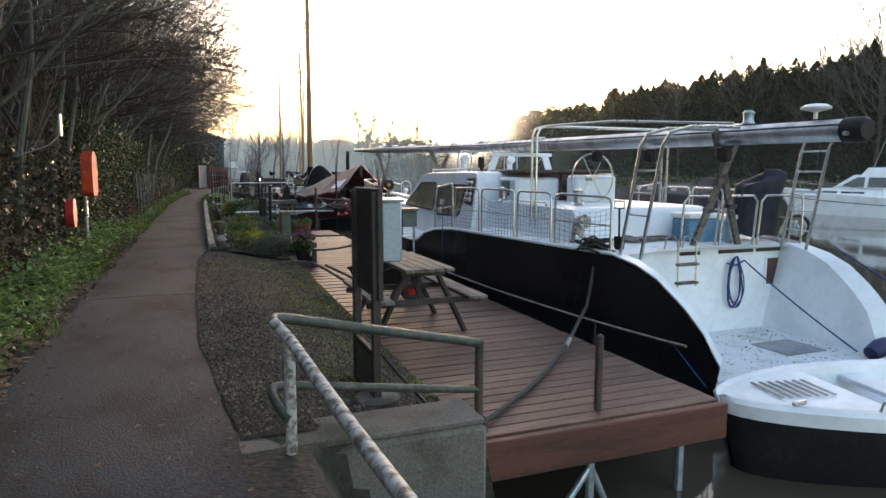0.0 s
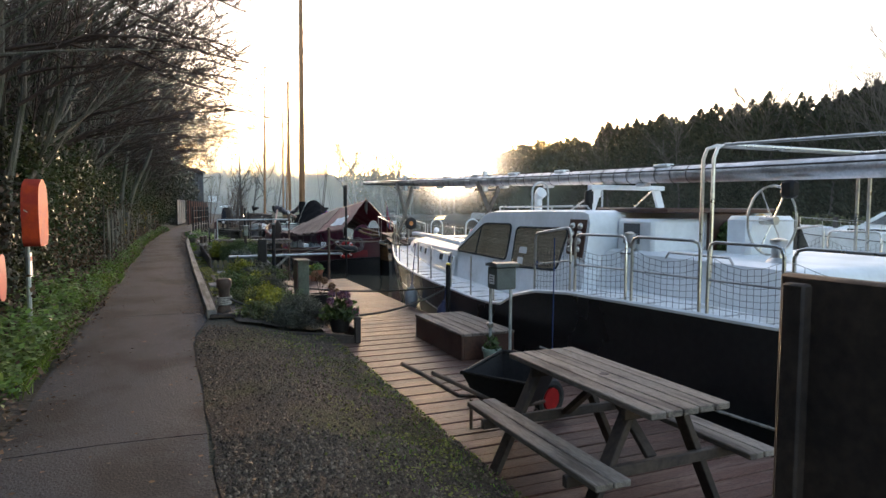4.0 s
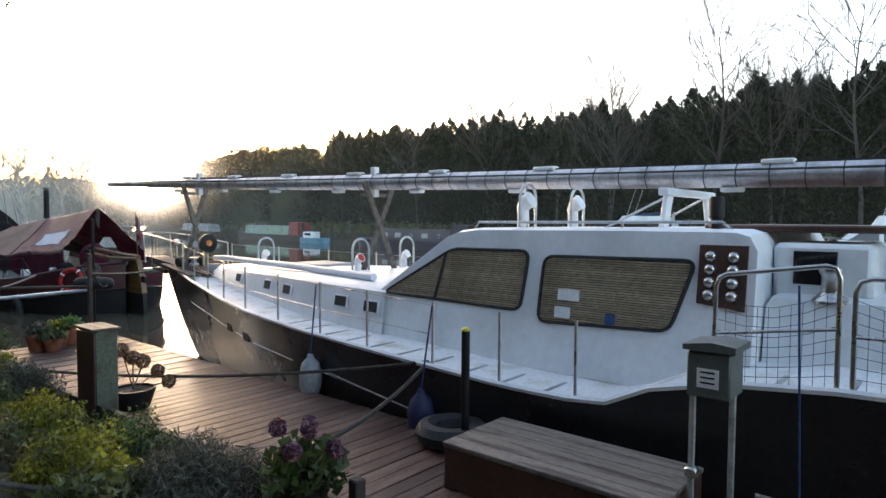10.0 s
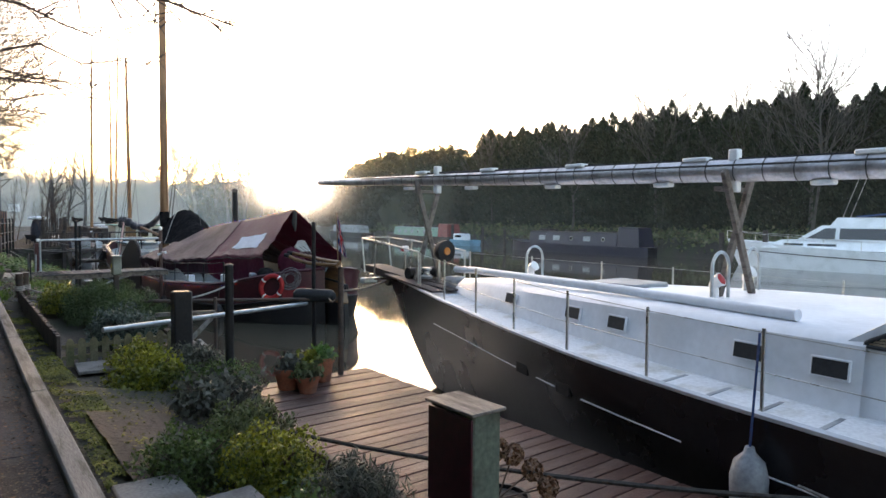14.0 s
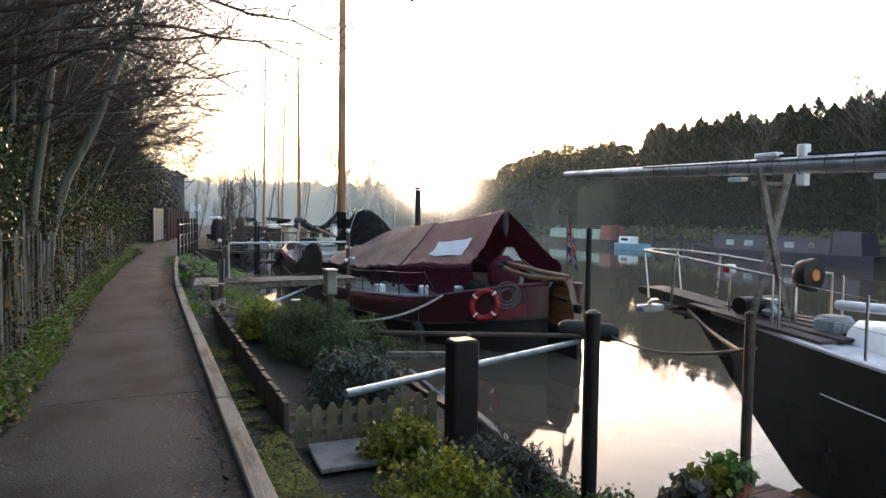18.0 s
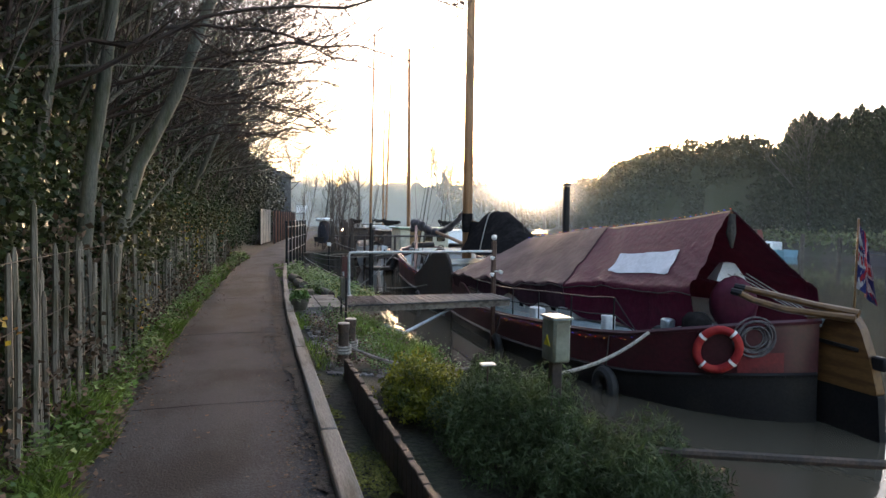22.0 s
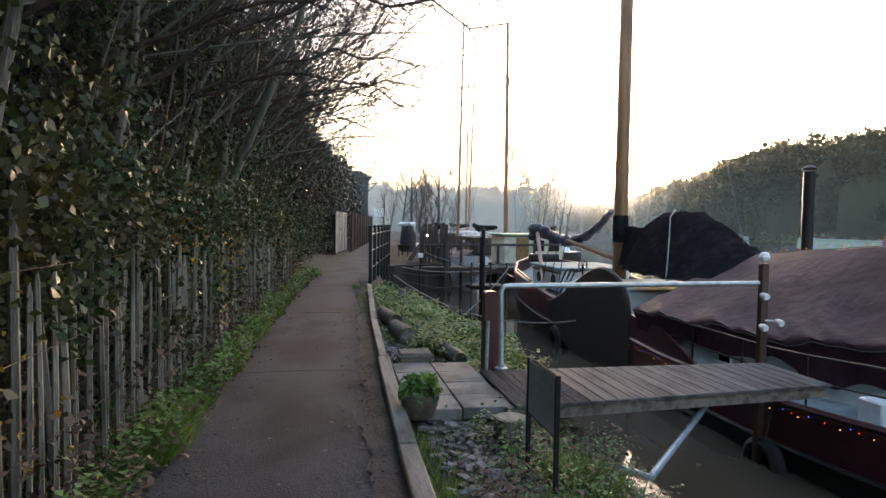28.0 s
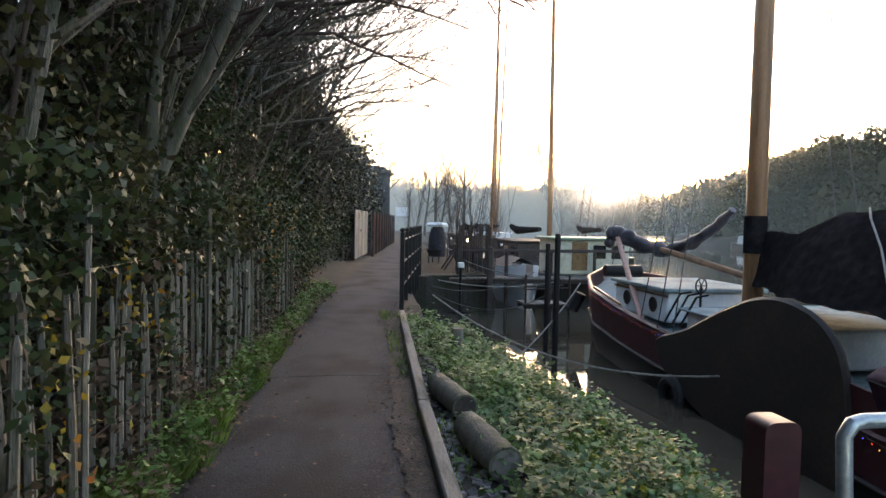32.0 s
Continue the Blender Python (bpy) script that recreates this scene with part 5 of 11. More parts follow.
crutch(16.0, 2.06, 0.82, 0.3, OLDWOOD, "crossed weathered wooden crutch bound with rope, carrying the mast")
crutch(21.4, 2.2, 0.5, 0.26, OLDWOOD, "crossed grey wooden crutch at the bow, carrying the mast")
ac = thing("mast_crutch", "crossed pale wooden crutch lashed to the stern rail, carrying the mast", "crutch", (6.6, 6.64, 0.5))
for foot, head in (((6.2, 6.64, 0.5), (6.3, 6.03, 2.02)), ((7.05, 6.68, 0.5), (5.94, 6.08, 2.02))):
    part("leg", Geo().beam(foot, head, 0.1, 0.05, 0.008, up=(0, 1, 0)), OLDWOOD, ac)
for x, z in ((6.27, 1.0), (6.62, 1.05), (6.28, 1.45)):
    for k in range(3):
        part("lashing", Geo().tube(arc((x, 6.64 - 0.38 * (z - 0.5) , z + 0.02 * k), 0.075, 0, 345, 12, (1, 0, 0), (0, 1, 0.1)), 0.007, 4, closed=True), DARKROPE, ac)
fr = thing("mast_gallows", "white painted metal gallows on the cabin roof under the mast", "crutch", (CX, 11.45, 1.5))
for sx in (-1, 1):
    part("leg", Geo().beam((CX + sx * 0.55, 11.45, 1.86), (CX + sx * 0.68, 11.45, 1.5), 0.14, 0.05, 0.01, up=(0, 1, 0)), GELCOAT, fr)
    part("stay", Geo().tube([(CX + sx * 0.5, 11.45, 1.84), (CX + sx * 0.6, 12.1, 1.5)], 0.012, 6), STEEL, fr)
part("cross_bar", Geo().box(CX - 0.7, 11.4, 1.83, CX + 0.7, 11.5, 1.9, 0.01), GELCOAT, fr)

# stowed anchor and roller on the bow
anc = part("anchor_shank", Geo().tube([(6.12, 21.8, 0.62), (6.12, 22.7, 0.5)], 0.03, 8), RUST, yacht, "dark iron stowed anchor")
for sx in (-1, 1):
    part("fluke", Geo().slab([(6.12 + sx * 0.05, 22.5), (6.12 + sx * 0.28, 22.15), (6.12 + sx * 0.24, 22.6), (6.12 + sx * 0.08, 22.72)], 2, 0.44, 0.48), RUST, anc)
part("stock", Geo().tube([(5.86, 22.66, 0.49), (6.38, 22.66, 0.49)], 0.02, 8), RUST, anc)
part("bow_roller", Geo().tube([(6.02, 22.5, 0.42), (6.22, 22.5, 0.42)], 0.05, 10), BLACKPAINT, yacht)

# ---- the old sailing barge under its tarpaulin ----
BC = [(26.4, 7.42), (29, 7.2), (32, 7.0), (38, 6.9), (44, 6.6), (46.4, 6.4)]
BH = [(27.3, 0.1), (27.4, 0.5), (27.55, 0.82), (27.8, 1.15), (28.2, 1.5), (28.8, 1.82), (30, 2.02), (33, 2.12), (35, 2.08), (36.5, 1.98), (38, 1.84), (42, 1.74), (44, 1.5), (45.3, 0.95), (46.2, 0.12)]
BS = [(27.3, 0.3), (27.74, 0.2), (28, 0.13), (29, -0.1), (30, -0.22), (31.2, -0.27), (33.2, -0.4), (36, -0.4), (38, -0.3), (41, -0.08), (44, 0.22), (46.2, 0.52)]

TH = [(28.4, 1.12), (29.4, 1.1), (30.9, 1.15), (31.9, 1.35), (34, 1.75), (35.4, 2.0), (36.4, 2.08)]


def barge_edge(y, side, v=0.0, out=0.0):
    zs = lerp(BS, y)
    z = zs + (-1.7 - zs) * v
    bluff = 1 - 0.35 * v * smooth01(abs(y - 36) / 10 - 0.45)
    return Vector((lerp(BC, y) + side * (lerp(BH, y) * bluff * lerp([(0, 1), (0.5, 1.0), (0.8, 0.93), (1, 0.7)], v) + out), y, z))


barge = thing("sailing_barge", "old maroon sailing barge moored under a big tarpaulin tent", "boat", (7, 36, WATER_Z))
BY = [27.3, 27.34, 27.4, 27.47, 27.55, 27.67, 27.8, 28.0, 28.2, 28.5] + list(np.arange(29, 43.9, 0.75)) + [44, 44.4, 44.8, 45.3, 45.7, 46, 46.2]
for nm, vs, m, lb in (("upper_hull", (0, 0.06, 0.15, 0.26, 0.36), MAROON, "dark maroon topsides"), ("bottom", (0.36, 0.5, 0.65, 0.8, 1.0), BLACKPAINT, "tarred black lower hull")):
    g = Geo()
    for side in (-1, 1):
        g.rows([[barge_edge(y, side, v) for y in BY] for v in vs])
    part(nm, g, m, barge, lb, smooth=40)
for side in (-1, 1):
    part("rubbing_wale", Geo().tube([barge_edge(y, side, 0.36, 0.02) for y in BY], 0.035, 6), BLACKPAINT, barge)
    part("rail_cap", Geo().tube([barge_edge(y, side, 0, -0.01) + Vector((0, 0, 0.02)) for y in BY], 0.045, 6), MAROON, barge)
RISE = [(34.4, 0.0), (35.6, 0.42), (37.6, 0.44), (38.9, 0.05)]
part("bulwark", Geo().rows([[barge_edge(y, -1, 0, 0.012 - 0.02 * k) + Vector((0, 0, lerp(RISE, y) * f)) for y in np.arange(34.4, 38.95, 0.25)] for k, f in ((0, 0.0), (0, 0.5), (0, 1.0), (2, 1.0), (2, 0.0))]), MAROON, barge, "raised dark maroon bulwark", smooth=30)
g = Geo()
well = {y: Vector((0, 0, -0.24 * smooth01((y - 37.6) / 1.4))) for y in BY}
g.rows([[barge_edge(y, -1, 0.03, -0.03) + well[y], Vector((lerp(BC, y), y, lerp(BS, y) + 0.06)) + well[y], barge_edge(y, 1, 0.03, -0.03) + well[y]] for y in BY])
part("deck", g, PALEBLUE, barge, "pale blue-grey painted deck")
# varnished stern quarter, red panel, rudder
part("red_panel", Geo().rows([[barge_edge(y, -1, v, 0.035) for y in (27.42, 27.5, 27.6, 27.72)] for v in (0.2, 0.25, 0.3, 0.34)]), DULLRED, barge)
rud = part("rudder", Geo().slab(rounded([(27.42, -1.6), (27.42, -0.52), (26.5, -0.52), (26.4, -1.6)], 0.03), 0, 7.35, 7.47), BLACKPAINT, barge, "broad wooden rudder, tarred black below")
part("rudder_head", Geo().slab(rounded([(27.55, -0.52), (27.6, 0.36), (27.2, 0.42), (26.9, 0.46), (26.78, 0.3), (26.62, -0.1), (26.5, -0.52)], 0.05), 0, 7.34, 7.48), VARNISH, rud, "varnished timber rudder blade")
part("rudder_strap", Geo().beam((7.33, 27.6, 0.06), (7.33, 26.78, 0.02), 0.03, 0.05, 0.006), BLACKPAINT, rud)
part("rudder_lug", Geo().box(7.36, 26.44, -0.2, 7.46, 26.64, -0.02, 0.04), BLACKPAINT, rud)
for pts in ([(6.72, 28.22, 0.7), (6.95, 27.85, 0.63), (7.2, 27.35, 0.54), (7.44, 26.88, 0.48)], [(6.6, 28.15, 0.64), (6.72, 27.95, 0.54), (6.95, 27.6, 0.45), (7.2, 27.2, 0.43), (7.36, 26.86, 0.42)]):
    arm = part("tiller", Geo().tube(pts, [0.05] * (len(pts) - 1) + [0.06], 8), VARNISH, barge, "curved varnished timber tiller with a black end")
    part("tiller_end", Geo().tube([Vector(pts[0]) + Vector((-0.05, 0.06, 0.01)), Vector(pts[0]) + Vector((0.04, -0.06, -0.015))], [0.05, 0.058], 8), BLACKPAINT, arm)
for k in range(4):
    part("back_stay", Geo().tube([(6.95 + 0.12 * k, 28.75, 0.85), (7.35 + 0.06 * k, 27.6, 0.33)], 0.008, 5), ROPE, barge)
# low cabin side with windows
for side in (-1, 1):
    g = Geo()
    ys = np.arange(29.6, 36.3, 0.5)
    g.rows([[Vector((lerp(BC, y) + side * (lerp(TH, y) - 0.16), y, lerp(BS, y) + dz)) for y in ys] for dz in (0.0, 0.46)])
    part("cabin_side", g, WHITEPAINT, barge, "white cabin side")
for y in (31.3, 32.3, 33.4, 34.6):
    p = Vector((lerp(BC, y) - lerp(TH, y) + 0.155, y, lerp(BS, y)))
    w = part("cabin_window", Geo().box(p.x - 0.012, y - 0.18, p.z + 0.12, p.x + 0.0, y + 0.18, p.z + 0.36, 0.004), GLASSDARK, barge, "small dark cabin window")
    part("window_trim", Geo().tube([(p.x - 0.012, y - 0.18, p.z + 0.12), (p.x - 0.012, y + 0.18, p.z + 0.12), (p.x - 0.012, y + 0.18, p.z + 0.36), (p.x - 0.012, y - 0.18, p.z + 0.36)], 0.02, 5, closed=True), WHITEPAINT, w)
for y in np.arange(29.5, 36.2, 1.1):
    p = barge_edge(y, -1, 0, -0.16)
    part("rail_post", Geo().tube([p, p + Vector((0, 0, 0.58))], 0.015, 6), BLACKPAINT, barge)
for h in (0.3, 0.58):
    part("side_rail", Geo().tube([barge_edge(29.0, -1, 0, -0.16)] + [barge_edge(y, -1, 0, -0.16) + Vector((0, 0, h)) for y in np.arange(29.5, 36.1, 0.55)], 0.012, 6), BLACKPAINT, barge)
part("step_stool", Geo().box(5.15, 31.95, -0.36, 5.38, 32.25, -0.1, 0.02), WHITEPAINT, barge, "small white plastic stool")
part("drum", Geo().lathe([(0.11, 0), (0.12, 0.02), (0.12, 0.24), (0.1, 0.26)], 14, Matrix.Translation((5.6, 30.0, -0.2))), WHITEPAINT, barge)

# tarpaulin tent
RIDGE = [(28.95, 1.87), (29.2, 1.83), (30, 1.73), (31.25, 1.61), (32, 1.54), (33, 1.48), (34, 1.38), (35, 1.29), (36.4, 1.13), (37.3, 1.0)]
EAVE = [(28.4, 0.6), (29.6, 0.56), (30.7, 0.48), (31.5, 0.4), (32.9, 0.26), (34.8, 0.2), (36.3, 0.2)]
HEM = [(28.3, 0.04), (29.0, -0.08), (30.2, -0.2), (31.1, -0.2), (31.8, -0.14), (33, -0.16), (33.8, -0.14), (35.8, -0.1)]
tent = thing("tarpaulin_tent", "maroon tarpaulin tent, faded forward, draped over the barge", "tarpaulin", (7, 32, 0.1))


def tent_point(u, w, side):
    """u along the boat 0..1 from aft; w from ridge 0 to hem 1."""
    yr, ye = 29.0 + u * 7.9, 28.4 + u * 7.95
    cx, zr, ze = lerp(BC, yr), lerp(RIDGE, yr), lerp(EAVE, ye)
    y = yr + (ye - yr) * w
    half = lerp(TH, ye)
    slack = 0.13 * math.sin(math.pi * min(w / 0.8, 1)) * (0.4 + 0.6 * math.sin(math.pi * u))
    k = min(w / 0.8, 1.0)
    x = cx + side * half * (k ** 0.92)
    z = zr + (ze - zr) * k - slack * 0.7
    if w > 0.8:
        z += (w - 0.8) / 0.2 * (lerp(HEM, ye) - ze + 0.025 * math.sin(u * 31))
        x -= side * 0.05 * (w - 0.8) / 0.2
    ripple = 0.03 * noise.noise((u * 9, w * 3 + u * 8, side)) + 0.06 * abs(noise.noise((u * 13 + w * 6, w * 1.0 - u * 3, 9))) * (0.35 + k) + 0.012 * math.sin(u * 44 + w * 9 + 3 * noise.noise((u * 4, w * 2, 5)))
    return (x, y + ripple, z + ripple * 1.3 * (0.25 + k))


us, ws = np.linspace(0, 1, 130), np.linspace(0, 1, 26)
cut = 54
for nm, rng_u, m, lb in (("aft_sheet", us[:cut + 1], TARP, "deep maroon tarpaulin sheet"), ("fore_sheet", us[cut:], TARPOLD, "faded maroon tarpaulin sheet")):
    g = Geo()
    for side in (-1, 1):
        g.rows([[tent_point(u, w, side) for u in rng_u] for w in ws])
    part(nm, g, m, tent, lb, smooth=70)
part("seam", Geo().tube([Vector(tent_point(us[cut], w, -1)) + Vector((-0.005, 0, 0.006)) for w in ws[:-3]], 0.012, 5), TARPOLD, tent)
part("ridge_pole", Geo().tube([(lerp(BC, y), y, lerp(RIDGE, y) - 0.04) for y in (29.0, 30, 32, 34, 36.8)], 0.04, 8), MASTWOOD, tent)
part("patch", Geo().rows([[Vector(tent_point(u, w, -1)) + Vector((-0.012, 0, 0.012)) for u in np.linspace(0.085, 0.285, 14)] for w in np.linspace(0.37, 0.63, 8)]), PATCH, tent, "pale rectangular cloth patch")
part("ridge_gear", Geo().tube([(7.2, 28.98, 1.8), (7.16, 28.95, 1.5), (7.2, 28.97, 1.25)], [0.05, 0.08, 0.02], 8), DARKROPE, tent, "dark bundle hung under the ridge end")
part("inner_flap", Geo().rows([[Vector(tent_point(0, w, 1)) + Vector((0, 0, 0)) for w in ws], [Vector(tent_point(0, w, 1)) + Vector((-0.1 * w, -0.1 - 0.25 * w, -0.04)) for w in ws]]), TARP, tent, "dark flap hanging at the tent's end", smooth=70)
part("hem_rope", Geo().tube([Vector(tent_point(u, 0.82, -1)) + Vector((-0.02, 0, 0)) for u in us[::3]], 0.01, 5), DARKROPE, tent)
g = Geo()
for i in range(9):
    for j in range(12):
        a, b = math.pi * i / 8, 2 * math.pi * j / 12
        g.v.append((6.9 + 0.4 * math.sin(a) * math.cos(b), 28.55 + 0.28 * math.sin(a) * math.sin(b), 0.4 + 0.42 * math.cos(a) + 0.03 * math.sin(5 * b)))
for i in range(8):
    for j in range(12):
        g.f.append([i * 12 + j, i * 12 + (j + 1) % 12, (i + 1) * 12 + (j + 1) % 12, (i + 1) * 12 + j])
part("gear_cover", g, TARP, barge, "purple-maroon cloth cover over stern gear", smooth=70)
part("sack", Geo().lathe([(0.2, -0.1), (0.22, 0.04), (0.21, 0.16), (0.13, 0.25), (0.03, 0.27)], 9, Matrix.Translation((6.12, 28.42, 0.05))), SAILCOVER, barge, "lumpy dark cloth sack on the side deck", smooth=60)
part("canvas_hood", Geo().rows([[(7.68 + math.cos(a) * q, 29.6 + math.sin(a) * q, z) for a in np.linspace(0.4, 6.683, 5)] for q, z in ((0.36, 0.66), (0.14, 0.96), (0.0, 0.98))]), WHITEPAINT, barge, "white canvas hood over the wheel")
part("hood_post", Geo().tube([(7.68, 29.6, -0.1), (7.68, 29.6, 0.9)], 0.03, 6), VARNISH, barge)
part("stern_bar", Geo().tube([barge_edge(y, -1, 0, -0.06) + Vector((0, 0, 0.04)) for y in (27.6, 27.9, 28.3, 28.8)], 0.02, 6), STEEL, barge)
part("mooring_cleat", Geo().box(5.86, 28.75, -0.02, 6.02, 28.95, 0.16, 0.03), GALV, barge)

# life ring and rope coil on the quarter
p = barge_edge(27.85, -1, 0.0, 0.07) + Vector((0, 0, -0.3))
d = (barge_edge(28.2, -1) - barge_edge(27.7, -1)).normalized()
ring = thing("life_ring", "orange-red life ring with white bands hung on the barge's quarter", "lifebuoy", tuple(p))
part("ring", Geo().tube(arc(p, 0.28, 0, 345, 23, d), 0.06, 10, closed=True), RINGRED, ring)
for k in range(4):
    part("band", Geo().tube(arc(p, 0.28, k * 90 + 41, k * 90 + 49, 2, d), 0.064, 10), WHITEPAINT, ring, "white reflective band")
g = Geo()
q = barge_edge(27.58, -1, 0.0, 0.05) + Vector((0, 0, -0.17))
d2 = (barge_edge(27.75, -1) - barge_edge(27.45, -1)).normalized()
for k in range(9):
    g.tube(arc(q + Vector((0.012 * math.sin(k * 2), 0.02 * math.cos(k * 3), 0.02 * math.sin(k * 1.7))), 0.13 + 0.018 * k, 0, 345, 20, d2), 0.012, 5, closed=True)
solo("rope_coil", g, COILROPE, "coil of grey rope hung over the barge's rail", "rope")
# ensign
fl = thing("ensign", "drooping union flag on a short staff at the barge's stern", "flag", (7.43, 26.96, 0.47))
part("staff", Geo().tube([(7.43, 26.95, 0.42), (7.35, 26.88, 1.74)], 0.014, 6), VARNISH, fl)
FB, FR, FW = mat("flag_blue", (0.02, 0.03, 0.16), 0.8, s1=6), mat("flag_red", (0.45, 0.02, 0.03), 0.8, s1=6), mat("flag_white", (0.6, 0.6, 0.62), 0.8, s1=6)


def drape(a, b, lift=0.0):
    """A point of the hanging flag: a across 0..1, b down 0..1."""
    fold = 0.05 * math.sin(a * 9 + b * 2) * (0.4 + b)
    return (7.36 + 0.13 * a * (0.4 + b) + 0.04 * b + fold * 0.35, 26.88 - 0.09 * a + fold * 0.8 - lift, 1.68 - 0.86 * b - 0.22 * a)


part("cloth", Geo().rows([[drape(a, b) for a in np.linspace(0, 1, 13)] for b in np.linspace(0, 1, 13)]), FB, fl, "blue flag cloth", smooth=70)
for (a0, b0, a1, b1, w, m, lf) in ((0, 0, 1, 1, 0.1, FW, 0.004), (1, 0, 0, 1, 0.1, FW, 0.005), (0.5, 0, 0.5, 1, 0.16, FW, 0.007), (0, 0.5, 1, 0.5, 0.12, FW, 0.008), (0, 0, 1, 1, 0.04, FR, 0.0095), (1, 0, 0, 1, 0.04, FR, 0.01), (0.5, 0, 0.5, 1, 0.09, FR, 0.012), (0, 0.5, 1, 0.5, 0.07, FR, 0.013)):
    for sg in (1, -1):
        horiz = abs(b1 - b0) < 0.01
        rows = [[drape(min(max(a0 + (a1 - a0) * t + (0 if horiz else s), 0), 1), min(max(b0 + (b1 - b0) * t + (s if horiz else 0), 0), 1), lf * sg) for t in np.linspace(0, 1, 14)] for s in (-w, w)]
        part("stripe", Geo().rows(rows), m, fl, smooth=70)

# mast, sail cover, spars, leeboard, fore deck
mst = part("mast", Geo().tube([(6.85, 41.08, 0.0), (6.85, 41.08, 5), (6.86, 41.08, 13.5)], [0.17, 0.16, 0.12], 14), MASTWOOD, barge, "tall varnished pine mast")
part("mast_collar", Geo().tube([(6.85, 41.08, 1.2), (6.85, 41.08, 1.85)], 0.185, 14), SAILCOVER, mst)
CR = [(41.0, 1.62, 0.2), (40.16, 1.55, 0.45), (39.6, 1.78, 0.8), (39.24, 1.9, 0.95), (38.5, 1.91, 1.05), (37.77, 1.88, 1.1), (37.3, 1.68, 1.1), (36.9, 1.45, 1.05), (36.1, 1.12, 0.9)]
g = Geo()
rows = []
for yk in np.linspace(41.0, 36.1, 30):
    z = float(np.interp(-yk, [-a for a, _, _ in CR], [b for _, b, _ in CR]))
    w = float(np.interp(-yk, [-a for a, _, _ in CR], [c for _, _, c in CR]))
    row = []
    for t in np.linspace(-1, 1, 17):
        rp = 0.04 * noise.noise((t * 3, yk * 2, 1)) + 0.02 * math.sin(yk * 9 + t * 4)
        row.append((6.95 + t * w + rp, yk, z - (z - 0.66) * abs(t) ** 1.3 + rp))
    rows.append(row)
part("sail_cover", g.rows(rows), SAILCOVER, barge, "dark cloth cover draped over boom and sail", smooth=70)
part("cover_rope", Geo().tube([(5.85, 37.2, 0.62), (6.3, 37.9, 1.42), (6.6, 38.4, 1.8), (6.95, 38.8, 1.95)], 0.014, 5), ROPE, barge)
part("cover_rope", Geo().tube([(5.85, 37.2, 0.62), (6.6, 36.2, 0.95), (6.95, 35.9, 1.2)], 0.012, 5), ROPE, barge)
part("boom", Geo().tube([(6.85, 41.0, 0.75), (6.4, 44.3, 1.25)], [0.07, 0.06], 8), MASTWOOD, barge)
part("prop_spar", Geo().tube([(5.27, 42.0, -0.1), (6.0, 44.8, 1.42)], 0.055, 10), PINKPOLE, barge, "pale pink painted spar")
bundle, girth = [(5.9, 45.0, 1.15), (5.95, 44.9, 1.5), (6.1, 44.7, 1.42), (6.35, 44.2, 1.2), (6.6, 43.6, 1.12), (6.8, 43.0, 1.3), (7.0, 42.5, 1.65), (7.12, 42.15, 1.98)], [0.1, 0.17, 0.2, 0.17, 0.15, 0.13, 0.11, 0.08]
ts = np.linspace(0, 7, 64)
folds = [Vector([float(np.interp(t, range(8), [p[i] for p in bundle])) for i in range(3)]) + Vector((0.02 * noise.noise((t * 3, 1, 1)), 0.02 * noise.noise((t * 3, 5, 1)), 0.025 * noise.noise((t * 3, 9, 1)))) for t in ts]
part("furled_sail", Geo().tube(folds, [float(np.interp(t, range(8), girth)) * (0.92 + 0.12 * math.sin(t * 9 + 2 * noise.noise((t, 2, 2))) + 0.22 * noise.noise((t * 2.3, 4, 4))) for t in ts], 14), GREYCLOTH, barge, "grey-silver furled sail bundle", smooth=60)
for t in (8, 17, 26, 36, 46, 55):
    part("sail_tie", Geo().tube(arc(folds[t], float(np.interp(ts[t], range(8), girth)) * 1.08, 0, 345, 14, (0.7, 0.5, 0), (0.2, -0.2, 1)), 0.01, 4, closed=True), DARKROPE, barge)
LB = rounded([(40.9, -0.25), (39.9, 0.05), (39.0, 0.48), (38.3, 0.74), (37.8, 0.79), (37.3, 0.68), (36.95, 0.42), (36.8, -0.05), (36.75, -0.6), (36.85, -1.3), (38.5, -1.3), (40.4, -0.75)], 0.3, 3)
lee = part("leeboard", Geo().slab(LB, 0, 4.92, 5.0), LEEBOARD, barge, "large fan-shaped tarred leeboard")
part("leeboard_rim", Geo().tube([(4.96, a, b) for a, b in LB], 0.045, 5, closed=True), LEEBOARD, lee)
fh = part("fore_cabin", Geo().box(5.55, 41.6, -0.1, 7.4, 43.8, 0.46, 0.04), WHITEPAINT, barge, "white fore cabin with a pale blue top")
part("cabin_top", Geo().box(5.47, 41.52, 0.46, 7.48, 43.88, 0.53, 0.025), PALEBLUE, fh)
part("cabin_moulding", Geo().box(5.535, 41.58, 0.36, 5.549, 43.82, 0.4, 0.004), VARNISH, fh)
for y in (42.1, 43.2):
    ph = part("port_hole", Geo().tube([(5.549, y, 0.18), (5.53, y, 0.18)], 0.13, 16), BLACKPAINT, fh, "round dark port hole")
    part("port_ring", Geo().tube(arc((5.53, y, 0.18), 0.13, 0, 345, 18, (0, 1, 0)), 0.015, 6, closed=True), RUST, ph)
hb = part("main_hatch", Geo().box(5.4, 38.7, -0.3, 7.9, 40.7, 0.27, 0.04), WHITEPAINT, barge, "low hatch with a pale blue top")
